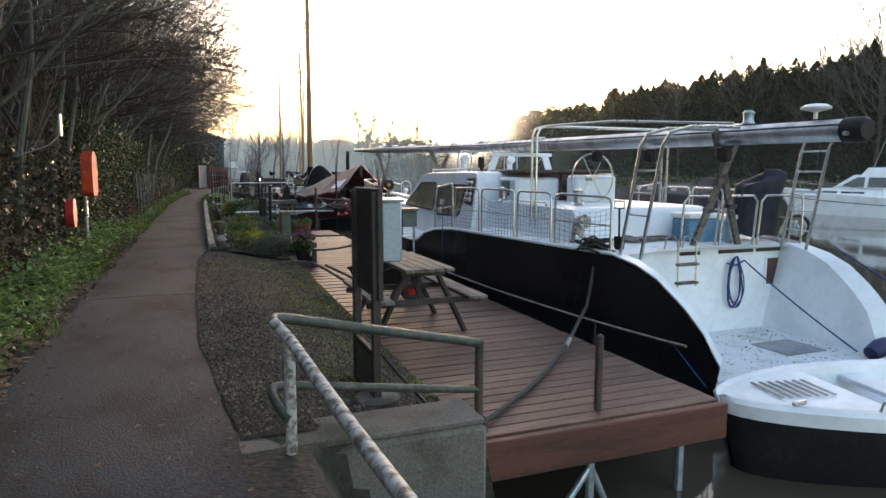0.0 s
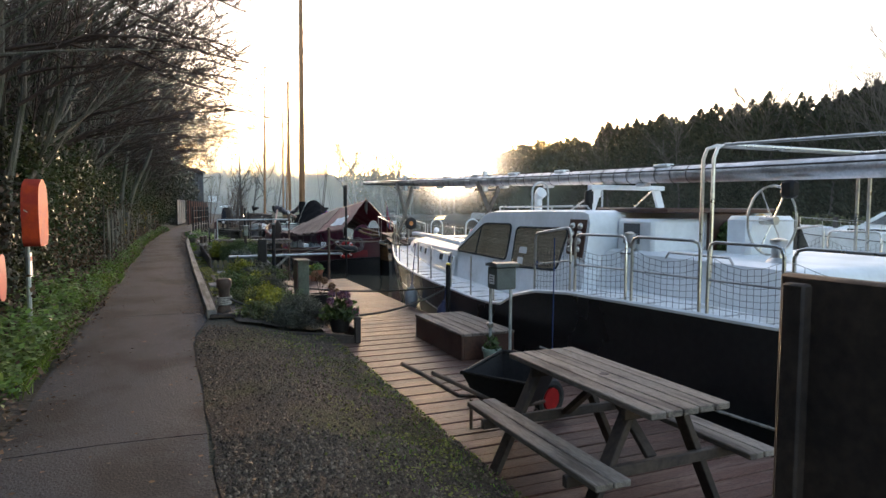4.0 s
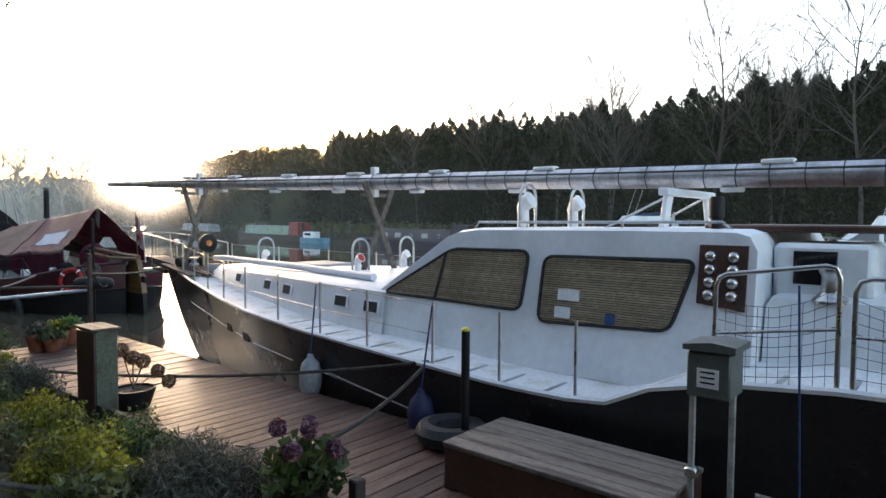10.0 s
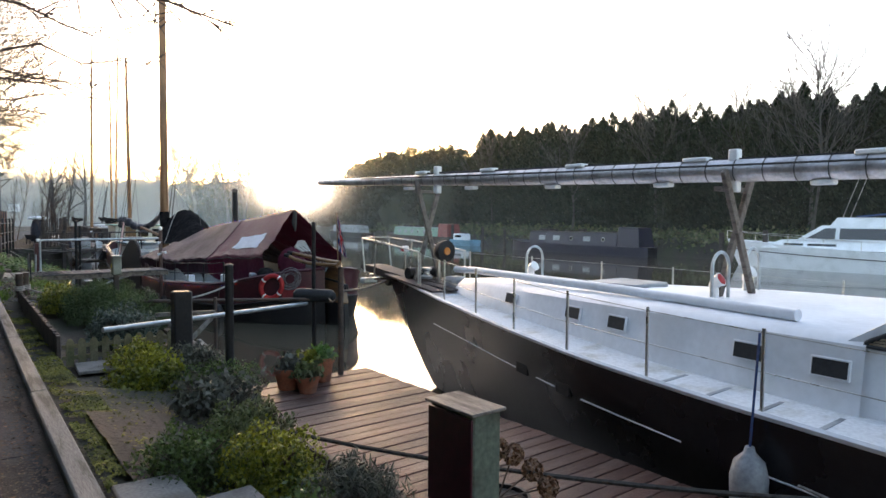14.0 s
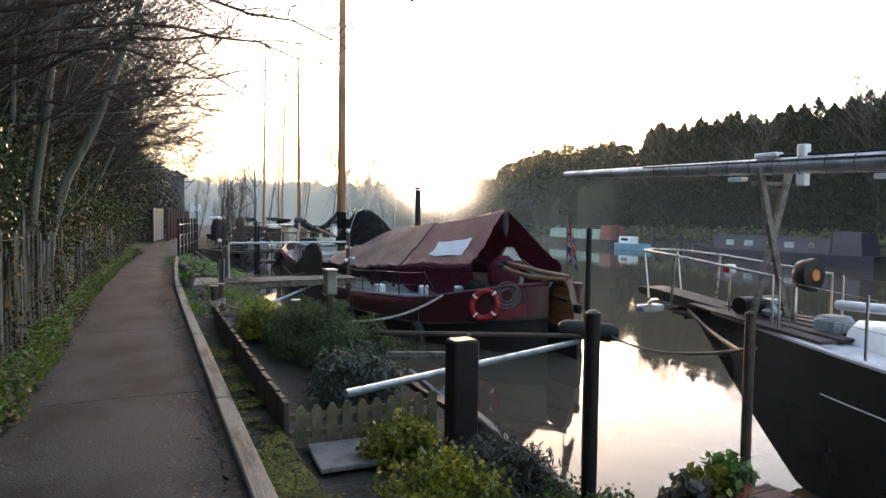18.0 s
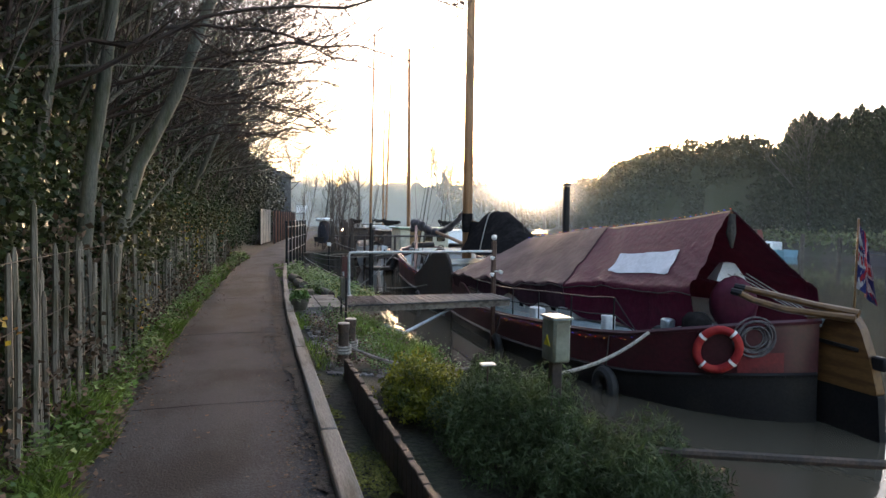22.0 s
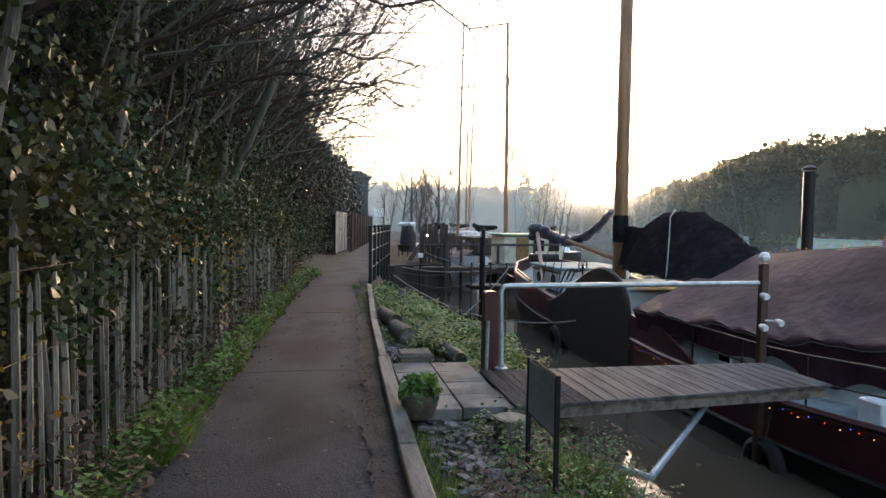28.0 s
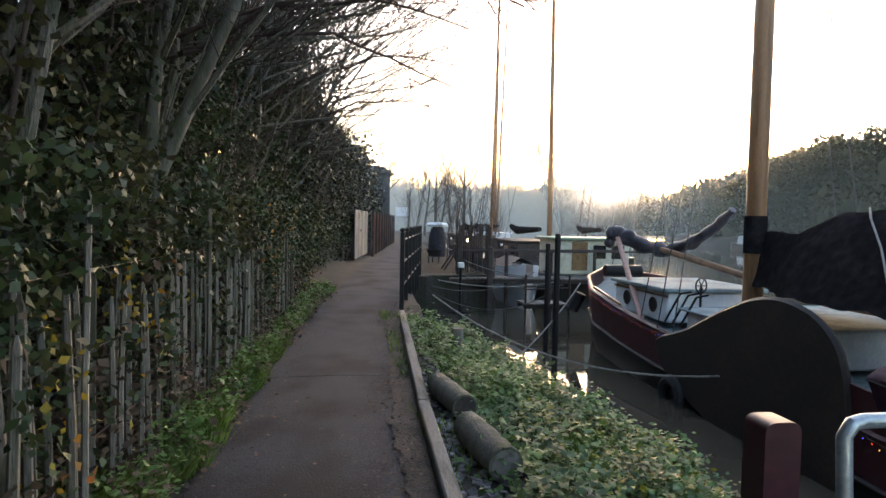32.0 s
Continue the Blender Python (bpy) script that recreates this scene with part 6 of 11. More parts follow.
part("hatch_top", Geo().rows([[(5.32, y, 0.275 + 0.004 * k), (6.7, y, 0.3 + 0.004 * k), (7.98, y, 0.31 + 0.004 * k)] for k, y in enumerate((38.62, 39.3, 40.0, 40.78))]), PALEBLUE, hb)
part("hatch_rim", Geo().tube([(5.32, 38.62, 0.27), (5.32, 40.78, 0.28), (6.7, 40.78, 0.305), (7.98, 40.78, 0.315)], 0.022, 6), PALEBLUE, hb)
hw = part("hand_wheel", Geo().tube(arc((5.95, 41.2, 0.62), 0.13, 0, 345, 18, (0.9, 0.2, 0)), 0.014, 6, closed=True), BLACKPAINT, barge, "small black iron hand wheel")
for k in range(3):
    d = Vector((0.9 * math.cos(k * 1.047), 0.2 * math.cos(k * 1.047), math.sin(k * 1.047))) * 0.13
    part("spoke", Geo().tube([Vector((5.95, 41.2, 0.62)) - d, Vector((5.95, 41.2, 0.62)) + d], 0.009, 5), BLACKPAINT, hw)
part("wheel_stand", Geo().tube([(5.97, 41.24, -0.1), (5.96, 41.22, 0.6)], 0.022, 6), BLACKPAINT, hw)
part("side_deck_rail", Geo().tube([(7.2, 37.2, 0.42), (7.1, 38.2, 0.5), (6.98, 39.6, 0.52)], 0.045, 8), PINKPOLE, barge, "pale spar lying along the deck")
part("side_bench", Geo().beam((5.03, 42.4, 0.08), (5.2, 44.1, 0.24), 0.05, 0.16, 0.015), VARNISH, barge, "varnished bulwark board")
for k in range(3):
    part("ladder_rail", Geo().tube([(5.3, 41.2 - 0.25 * k, 0.0), (5.45, 41.0 - 0.25 * k, 0.5), (5.6, 40.9 - 0.25 * k, 0.55)], 0.02, 6), BLACKPAINT, barge)
part("windlass", Geo().tube([(6.0, 45.4, 0.55), (6.9, 45.4, 0.55)], 0.14, 10), BLACKPAINT, barge)
part("bow_fender", Geo().tube([(5.25, 45.0, 0.05), (5.1, 45.1, -0.35)], 0.13, 10), RUBBER, barge)
flue = part("flue", Geo().tube([(8.3, 36.7, 0.0), (8.3, 36.7, 2.62)], 0.1, 12), BLACKPAINT, barge, "tall black stove flue")
part("flue_cap", Geo().lathe([(0.13, 0), (0.13, 0.05), (0.04, 0.1)], 12, Matrix.Translation((8.3, 36.7, 2.64))), BLACKPAINT, flue)
for a, b in (((4.95, 40.3, -0.05), (6.8, 41.05, 11)), ((4.95, 40.8, -0.05), (6.8, 41.08, 11.2)), ((5.0, 41.5, 0.0), (6.8, 41.1, 11.4)), ((6.45, 46.1, 0.5), (6.85, 41.2, 12)), ((8.8, 40.6, 0), (6.9, 41.05, 11)), ((8.8, 41.2, 0), (6.9, 41.08, 11.2)), ((7.0, 36.6, 1.2), (6.86, 41.0, 12.8))):
    part("shroud", Geo().tube([a, b], 0.011, 5), DARKROPE, barge)
for y, w in ((33.1, 1.0), (40.2, 1.0), (29.4, 0.9)):
    p = barge_edge(y, -1, 0.55, 0.12)
    f = part("tyre_fender", Geo().tube(arc(p, 0.24, 0, 340, 17, (0, 1, 0)), 0.09, 8, closed=True), RUBBER, barge, "old tyre used as a fender")
    part("fender_rope", Geo().tube([p + Vector((0, 0, 0.24)), barge_edge(y, -1)], 0.012, 5), DARKROPE, f)
# small coloured lights along rail and ridge
for m, off in ((FAIRYRED, 0), (FAIRYBLUE, 1), (FAIRYAMBER, 2)):
    g = Geo()
    for k in range(off, 110, 3):
        y = 28.7 + k * 0.152 + 0.05 * math.sin(k * 1.3)
        c = barge_edge(y, -1, 0.02, 0.035) + Vector((0, 0, 0.02 * math.sin(k * 2.1) - 0.03))
        g.box(c.x - 0.005, c.y - 0.005, c.z - 0.005, c.x + 0.005, c.y + 0.005, c.z + 0.005, 0.002)
        if k < 60:
            y = 29.02 + k * 0.13
            c = Vector((lerp(BC, y), y, lerp(RIDGE, y) + 0.03))
            g.box(c.x - 0.0055, c.y - 0.0055, c.z - 0.0055, c.x + 0.0055, c.y + 0.0055, c.z + 0.0055, 0.002)
    tagged(part("fairy_lights", g, m, barge, "string of tiny coloured lights", smooth=0), kind="stuff")
part("light_wire", Geo().tube([barge_edge(y, -1, 0.02, 0.03) for y in np.arange(28.6, 45.5, 0.5)], 0.004, 4), DARKROPE, barge)

# ---- things on the bank, from the start of the walk onward ----
# hand rail by the landing steps
rail = thing("hand_rail", "old tubular hand rail, green and flaking white paint", "railing", (0.4, 3.4, 0))
a, b = (0.36, 3.5, 0.68), (1.75, 3.8, 0.35)
part("top_rail", Geo().tube([(0.36, 3.44, 0.69), (0.37, 3.5, 0.7), (0.42, 3.53, 0.69), b], 0.03, 10), GREENRAIL, rail, "green painted rail")
part("lower_rail", Geo().tube([(0.4, 3.27, 0.2), (0.365, 3.36, 0.24), (0.345, 3.42, 0.27), (0.34, 3.48, 0.29), (0.36, 3.52, 0.3), (0.42, 3.54, 0.3), (1.75, 3.8, 0.02)], 0.026, 10), GREENRAIL, rail, "green painted rail")
part("end_post", Geo().tube([(1.75, 3.8, 0.37), (1.75, 3.8, -0.3)], 0.03, 10), RUST, rail, "rusty post")
part("corner_post", Geo().tube([(0.42, 3.3, 0.62), (0.42, 3.3, 0.0)], 0.031, 10), FLAKED, rail, "flaking white post")
part("sloping_rail", Geo().tube([(0.36, 3.44, 0.69), (0.42, 3.3, 0.63), (0.5, 2.2, 0.56), (0.62, 0.6, 0.5), (0.7, -2.5, 0.48)], 0.031, 10), FLAKED, rail, "flaking white rail")
for y in (0.4, -2.2):
    part("corner_post", Geo().tube([(0.4, y, 0.0), (0.64, y, 0.5)], 0.03, 8), FLAKED, rail)
# posts and mooring lines on the stage
def steel_post(x, y, z0, z1, r, m, label, cap=None):
    t = thing("mooring_post", label, "post", (x, y, z0), "mooring posts")
    part("tube", Geo().tube([(x, y, z0), (x, y, z1)], r, 10), m, t)
    part("cap", Geo().lathe([(r * 1.02, 0), (r * 1.02, 0.015), (r * 0.5, 0.03)], 10, Matrix.Translation((x, y, z1))), cap or m, t)
    return t


steel_post(2.8, 3.9, DZ, 0.26, 0.03, RUST, "short rusty steel mooring post on the stage")
YELLOW = mat("yellow_paint", (0.6, 0.5, 0.03), 0.5, s1=8)
steel_post(3.54, 12.3, DZ, 0.69, 0.035, BLACKPAINT, "dark steel post with a yellow cap on the stage", YELLOW)
steel_post(3.4, 19.48, DZ, 1.0, 0.035, RUST, "grey steel post at the stage's far corner")
steel_post(2.03, 19.45, DZ, 1.08, 0.045, BLACKPAINT, "black steel post at the stage's inner corner")
steel_post(4.74, 22.9, -2.0, 1.52, 0.035, BLACKPAINT, "thin black pole standing in the water")


def rope(name, p, q, drop, r, m, label, n=14):
    return solo(name, Geo().tube(sag(p, q, drop, n), r, 6), m, label, "rope")


g = Geo()
line = [Vector(p) for p in ((1.75, 3.88, -0.26), (1.9, 3.95, -0.27), (2.48, 4.42, -0.27), (2.95, 4.86, -0.265), (3.4, 5.3, -0.24), (3.85, 5.8, -0.17), (4.25, 6.2, -0.06), (4.5, 6.5, 0.1), (4.66, 6.68, 0.34), (4.72, 6.76, 0.52))]
g.tube(line, 0.02, 6)
for k in range(4):
    g.tube(arc((1.75, 3.8, -0.27 + 0.025 * k), 0.05, 0, 345, 12, (1, 0, 0), (0, 1, 0.1)), 0.016, 5, closed=True)
solo("mooring_rope", g, DARKROPE, "dark slack mooring rope from rail post to the yacht", "rope")
solo("rope_whipping", Geo().tube([line[4] + Vector((0, 0, 0.003)), line[4].lerp(line[5], 0.35) + Vector((0, 0, 0.003))], 0.024, 6), ROPE, "pale taped join in the mooring rope", "rope")
rope("mooring_rope", (4.78, 6.75, 0.5), (4.65, 6.6, -0.85), 0.0, 0.016, DARKROPE, "dark rope hanging from the yacht's deck")
rope("mooring_rope", (1.75, 17.4, -0.1), (3.9, 13.02, 0.27), 0.12, 0.017, DARKROPE, "taut mooring rope from the bed to the yacht")
rope("mooring_rope", (0.45, 12.95, 0.26), (1.95, 12.75, -0.05), 0.12, 0.02, DARKROPE, "dark mooring rope from bollard across the bed")
rope("mooring_rope", (1.95, 12.75, -0.05), (3.9, 13.02, 0.27), 0.14, 0.018, DARKROPE, "slack mooring rope over the stage to the yacht")
rope("mooring_rope", (3.86, 14.4, -0.06), (3.88, 10.2, -0.5), 0.03, 0.011, ROPE, "pale spring line along the black hull")
rope("mooring_rope", (3.42, 19.5, 0.72), (6.15, 22.6, 0.5), 0.05, 0.016, DARKROPE, "dark rope from corner post to the bow")
rope("mooring_rope", (3.85, 10.2, -0.15), (4.85, 5.2, -0.35), 0.06, 0.016, ROPE, "grey spring line along the black hull")
rope("mooring_rope", (4.75, 6.3, 0.45), (4.95, 5.0, -0.75), 0.05, 0.014, BLUEROPE, "dark blue line down the stern")
rope("mooring_rope", (7.05, 6.54, 0.3), (7.25, 5.0, -0.6), 0.03, 0.01, BLUEROPE, "blue line across the open stern")
rope("mooring_rope", (8.1, 6.0, 0.5), (8.3, 4.2, -0.3), 0.05, 0.014, BLUEROPE, "dark blue line from the stern quarter")
rope("boat_rope", (3.9, 10.0, 1.2), (3.86, 9.95, -0.25), 0.0, 0.007, BLUEROPE, "blue rope hanging from the guard rail")
g = Geo()
rgc = np.random.default_rng(44)
for k in range(6):
    w, low, lean, ph = 0.12 + 0.05 * rgc.random(), 0.6 + 0.12 * rgc.random(), rgc.normal(0, 0.05), rgc.uniform(0, 6)
    g.tube([(6.88 + w * math.sin(a) * (0.65 + 0.35 * (1 - math.cos(a)) / 2) + lean * (1 - math.cos(a)) / 2 + 0.012 * math.sin(3 * a + ph), 6.545 - 0.01 * (k % 3), 0.36 - low * (1 - math.cos(a)) / 2 + 0.01 * math.sin(4 * a + ph)) for a in np.linspace(0, 6.1, 30)], 0.0085, 5, closed=True)
g.tube([(6.72, 6.53, 0.28), (6.88, 6.52, 0.25), (7.03, 6.53, 0.31)], 0.012, 5)
solo("rope_coil", g, BLUEROPE, "coil of blue rope hung on the stern bulkhead", "rope")
g = Geo()
for k in range(11):
    c = Vector((4.7 + rgc.normal(0, 0.05), 6.75 + rgc.normal(0, 0.09), 0.535 + 0.012 * k))
    g.tube([c + Vector(((0.11 + 0.02 * math.sin(2 * a + k)) * math.cos(a), (0.17 + 0.03 * math.cos(3 * a + k)) * math.sin(a), 0.03 * math.sin(2 * a + k * 1.7))) for a in np.linspace(0, 6.1, 18)], 0.016, 5, closed=True)
solo("rope_heap", g, DARKROPE, "heap of grey-brown rope on the yacht's deck edge", "rope")
# fenders
def fender(x, y, z, m, label, top):
    t = thing("fender", label, "fender", (x, y, z), "fenders")
    part("body", Geo().lathe([(0.02, 0), (0.09, 0.03), (0.12, 0.1), (0.125, 0.25), (0.1, 0.36), (0.04, 0.42), (0.03, 0.46)], 14, Matrix.Translation((x, y, z))), m, t)
    part("line", Geo().tube([(x, y, z + 0.45), top], 0.009, 5), BLUEROPE, t)


FGREY, FNAVY = mat("fender_grey", (0.33, 0.35, 0.37), 0.5, s1=5), mat("fender_navy", (0.02, 0.025, 0.08), 0.6, s1=5)
fender(3.86, 14.71, -0.36, FGREY, "grey inflatable fender hung on the hull", (3.93, 14.7, 0.86))
fender(3.78, 13.0, -0.42, FNAVY, "dark blue fender hung on the hull", (3.87, 12.95, 0.8))
t = thing("tyre", "old tyre lying on the stage against the hull", "tyre", (3.62, 12.45, DZ))
part("tread", Geo().tube(arc((3.62, 12.5, DZ + 0.1), 0.22, 0, 345, 20, (1, 0, 0), (0, 1, 0)), 0.095, 8, closed=True), RUBBER, t)
# information board with the meter cabinet
bd = thing("notice_board", "tall dark-stained notice board on two posts, seen from behind", "notice board", (1.15, 4.45, -0.1))
for y in (4.18, 4.74):
    part("post", Geo().box(1.1, y - 0.03, -0.2, 1.16, y + 0.03, 1.37, 0.006), DARKWOOD, bd)
part("panel", Geo().box(1.13, 4.12, 0.62, 1.17, 4.8, 1.39, 0.008), DARKWOOD, bd)
for z in (0.2, -0.12):
    part("rail", Geo().box(1.1, 4.18, z, 1.14, 4.74, z + 0.05, 0.005), DARKWOOD, bd)
part("lower_panel", Geo().box(1.112, 4.2, -0.07, 1.128, 4.72, 0.2, 0.004), GREENRAIL, bd, "faded dark green lower notice panel")
mc = thing("meter_cabinet", "pale grey metal meter cabinet on the back of the board", "cabinet", (1.3, 4.4, 0.7))
part("body", Geo().box(1.172, 4.16, 0.88, 1.315, 4.62, 1.3, 0.012), GREYBOX, mc)
part("door", Geo().box(1.316, 4.19, 0.91, 1.324, 4.59, 1.27, 0.006), GREYBOX, mc)
part("lid", Geo().box(1.172, 4.145, 1.3, 1.33, 4.635, 1.315, 0.004), GREYBOX, mc)
part("cable", Geo().tube([(1.24, 4.4, 0.88), (1.2, 4.42, 0.2), (1.35, 4.3, 0.0), (1.45, 4.0, -0.12), (1.6, 3.9, -0.16)], 0.012, 6), BLACKPAINT, mc)
solo("footing", Geo().lathe([(0.17, 0), (0.17, 0.03), (0.14, 0.045)], 12, Matrix.Translation((1.13, 4.2, -0.12))), CONCRETE, "round concrete footing under the board", "footing")

# picnic table
pt = thing("picnic_table", "weathered grey wooden picnic table with two benches on the stage", "picnic table", (2.28, 6.95, DZ))
for k in range(5):
    x = 2.0 + k * 0.113
    part("top_board", Geo().box(x, 6.2, 0.445, x + 0.105, 7.7, 0.483, 0.006), OLDWOOD, pt)
for x0 in (1.66, 2.73):
    for k in range(2):
        part("bench_board", Geo().box(x0 + k * 0.115, 6.2, 0.12, x0 + k * 0.115 + 0.108, 7.7, 0.158, 0.006), OLDWOOD, pt)
for y in (6.45, 7.42):
    part("bearer", Geo().box(1.64, y - 0.02, 0.05, 2.98, y + 0.02, 0.118, 0.006), DARKWOOD, pt)
    part("top_bearer", Geo().box(2.02, y - 0.02, 0.37, 2.54, y + 0.02, 0.443, 0.006), DARKWOOD, pt)
    for sx in (-1, 1):
        part("leg", Geo().beam((2.28 + sx * 0.17, y + 0.045 * 1, 0.42), (2.28 + sx * 0.52, y + 0.045, DZ + 0.003), 0.045, 0.095, 0.006, up=(0, 1, 0)), DARKWOOD, pt)
part("brace", Geo().beam((2.28, 6.5, 0.1), (2.28, 6.9, 0.43), 0.07, 0.035), DARKWOOD, pt)
part("brace", Geo().beam((2.28, 7.37, 0.1), (2.28, 6.98, 0.43), 0.07, 0.035), DARKWOOD, pt)
part("parasol_hole", Geo().lathe([(0.03, 0), (0.03, 0.003)], 12, Matrix.Translation((2.28, 6.95, 0.482))), DARKWOOD, pt)

# wheelbarrow
wb = thing("wheelbarrow", "black plastic wheelbarrow holding a white rag, parked by the table", "wheelbarrow", (2.1, 8.2, DZ))
tr = [(1.83, 8.15, 0.24), (2.15, 7.67, 0.24), (2.7, 8.06, 0.3), (2.36, 8.46, 0.3)]
lo = [(1.98, 8.1, 0.0), (2.2, 7.82, 0.0), (2.52, 8.06, -0.02), (2.3, 8.3, -0.02)]
g = Geo()
g.rows([[Vector(a) for a in tr], [Vector(a).lerp(Vector(b), 0.5) + Vector((0, 0, -0.03)) for a, b in zip(tr, lo)], [Vector(a) for a in lo]], wrap=True)
g.f.append([8, 9, 10, 11])
part("tray", g, BLACKPAINT, wb, "black tray")
part("tray_rim", Geo().tube(tr, 0.018, 6, closed=True), BLACKPAINT, wb)
for dx, dy in ((0.0, 0.0), (0.2, -0.34)):
    part("handle", Geo().tube([(2.55 + dx * 0.4, 8.4 + dy * 0.6, -0.1), (2.1 + dx, 8.3 + dy, -0.03), (1.85 + dx, 8.26 + dy, 0.02), (1.55 + dx * 0.7, 8.28 + dy, 0.22), (1.36 + dx * 0.6, 8.26 + dy, 0.33)], 0.017, 6), RUST, wb, "tubular handle")
    part("leg", Geo().tube([(1.98 + dx, 8.28 + dy, -0.03), (1.97 + dx, 8.26 + dy, -0.27), (2.1 + dx, 8.28 + dy, -0.285), (2.2 + dx, 8.29 + dy, -0.06)], 0.015, 6), RUST, wb)
wh = part("wheel", Geo().tube(arc((2.75, 8.3, -0.12), 0.14, 0, 345, 20, (0.93, 0.25, 0)), 0.04, 8, closed=True), RUBBER, wb, "small rubber wheel")
part("rim", Geo().tube([(2.74, 8.33, -0.12), (2.76, 8.27, -0.12)], 0.1, 12), REDPAINT, wh)
rr = np.random.default_rng(3)
g = Geo()
g.rows([[(2.1 + 0.05 * i + rr.normal(0, 0.01), 7.95 + 0.045 * j, 0.04 + 0.05 * rr.random()) for i in range(6)] for j in range(6)])
solo("rag", g, WHITEPAINT, "crumpled white rag in the wheelbarrow", "rag", smooth=60)

# boarding step
bs = thing("boarding_step", "dark brown wooden boarding step on the stage beside the yacht", "step", (3.3, 11.3, DZ))
for k in range(5):
    x = 2.9 + k * 0.148
    part("tread_board", Geo().box(x, 10.45, -0.005, x + 0.143, 12.0, 0.03, 0.006), OLDWOOD, bs)
part("front_board", Geo().box(2.91, 10.46, DZ + 0.004, 2.94, 11.99, -0.006, 0.005), BROWN, bs)
part("back_board", Geo().box(3.6, 10.46, DZ + 0.004, 3.63, 11.99, -0.006, 0.005), BROWN, bs)
for y in (10.46, 11.96):
    part("end_board", Geo().box(2.941, y, DZ + 0.004, 3.599, y + 0.03, -0.006, 0.005), BROWN, bs)
# service pedestal
sp = thing("service_pedestal", "grey shore-power box on two galvanised legs", "power box", (3.37, 10.32, DZ))
part("box", Geo().box(3.24, 10.2, 0.58, 3.5, 10.44, 0.84, 0.01), SHADEDBOX, sp)
part("lid", Geo().slab([(10.17, 0.85), (10.46, 0.85), (10.46, 0.88), (10.3, 0.905), (10.17, 0.89)], 0, 3.22, 3.52), SHADEDBOX, sp)
part("label_plate", Geo().box(3.232, 10.26, 0.64, 3.239, 10.38, 0.75, 0.001), WHITEPAINT, sp, "white label plate")
for k in range(3):
    part("label_line", Geo().box(3.2305, 10.28, 0.725 - k * 0.03, 3.2315, 10.36, 0.735 - k * 0.03, 0.0004), BLACKPAINT, sp)
for x, y in ((3.27, 10.41), (3.45, 10.24)):
    part("leg", Geo().tube([(x, y, DZ), (x, y, 0.58)], 0.02, 8), GALV, sp)
part("tap", Geo().box(3.23, 10.37, 0.1, 3.3, 10.44, 0.16, 0.01), STEEL, sp)


def plant(name, label, cat, c, r, h, n, size, m, seed, flat=1.0, up=0.6, long=1.8):
    """A low plant: many small leaves round a few stems."""
    rg = np.random.default_rng(seed)
    d = rg.normal(size=(n, 3))
    d /= np.linalg.norm(d, axis=1)[:, None]
    k = rg.random(n) ** 0.45
    lump = 1 + 0.28 * np.sin(d[:, 0] * 5 + seed) * np.cos(d[:, 1] * 6 + d[:, 2] * 4)
    at = d * (k * lump)[:, None] * np.array([r, r * flat, h])
    at[:, 2] = np.abs(at[:, 2])
    t = thing(name, label, cat, c)
    fo = new("foliage", fast_mesh("foliage", leaf_quads(at, size, rg, up, long), 4, m))
    fo.parent = t
    st = Geo()
    for _ in range(9):
        a = rg.uniform(0, 6.28)
        st.tube([(c[0], c[1], c[2] - 0.02), (c[0] + math.cos(a) * r * 0.3, c[1] + math.sin(a) * r * 0.3, c[2] + h * 0.4), (c[0] + math.cos(a) * r * 0.65, c[1] + math.sin(a) * r * 0.65, c[2] + h * 0.75)], [0.008, 0.006, 0.003], 4)
    part("stems", st, TWIG, t)
    return t


def pot(x, y, z, r, h, m, label, rim=True):
    t = thing("plant_pot", label, "plant pot", (x, y, z), "plant pots")
    prof = [(r * 0.68, 0), (r * 0.72, 0.01), (r * 0.95, h * 0.8)] + ([(r * 1.06, h * 0.8), (r * 1.06, h)] if rim else [(r, h)]) + [(r * 0.9, h), (r * 0.88, h * 0.88), (0.01, h * 0.88)]
    part("pot", Geo().lathe(prof, 16, Matrix.Translation((x, y, z))), m, t)
    part("compost", Geo().lathe([(r * 0.86, h * 0.885), (r * 0.5, h * 0.9), (0.01, h * 0.91)], 12, Matrix.Translation((x, y, z))), SOIL, t)
    return t


DULLGREEN = mat("green_glaze", (0.2, 0.27, 0.23), 0.4, s1=5)
pot(3.18, 10.2, DZ, 0.11, 0.2, DULLGREEN, "pale green glazed pot beside the power box")
plant("potted_plant", "small straggly plant in a green pot", "plant", (3.18, 10.2, DZ + 0.18), 0.1, 0.16, 130, 0.035, BEDLEAF, 1)
for k, (x, y, r, h, m, lf) in enumerate(((2.62, 19.25, 0.16, 0.24, TERRACOTTA, SHRUB), (2.72, 18.98, 0.13, 0.19, TERRACOTTA, HEATHER), (2.88, 19.3, 0.15, 0.24, TERRACOTTA, LIME), (3.08, 19.35, 0.14, 0.28, TERRACOTTA, LEAFGREEN))):
    pot(x, y, DZ, r, h, m, "terracotta pot with a small plant at the stage's end")
    plant("potted_plant", "small bushy plant in a terracotta pot", "plant", (x, y, DZ + h - 0.02), 0.16, 0.17, 260, 0.05, lf, 20 + k)
solo("stone_ornament", Geo().lathe([(0.05, 0), (0.06, 0.05), (0.045, 0.1), (0.05, 0.14), (0.03, 0.18), (0.035, 0.22), (0.005, 0.26)], 10, Matrix.Translation((2.8, 19.1, DZ))), CONCRETE, "small grey stone garden ornament between the pots", "ornament")
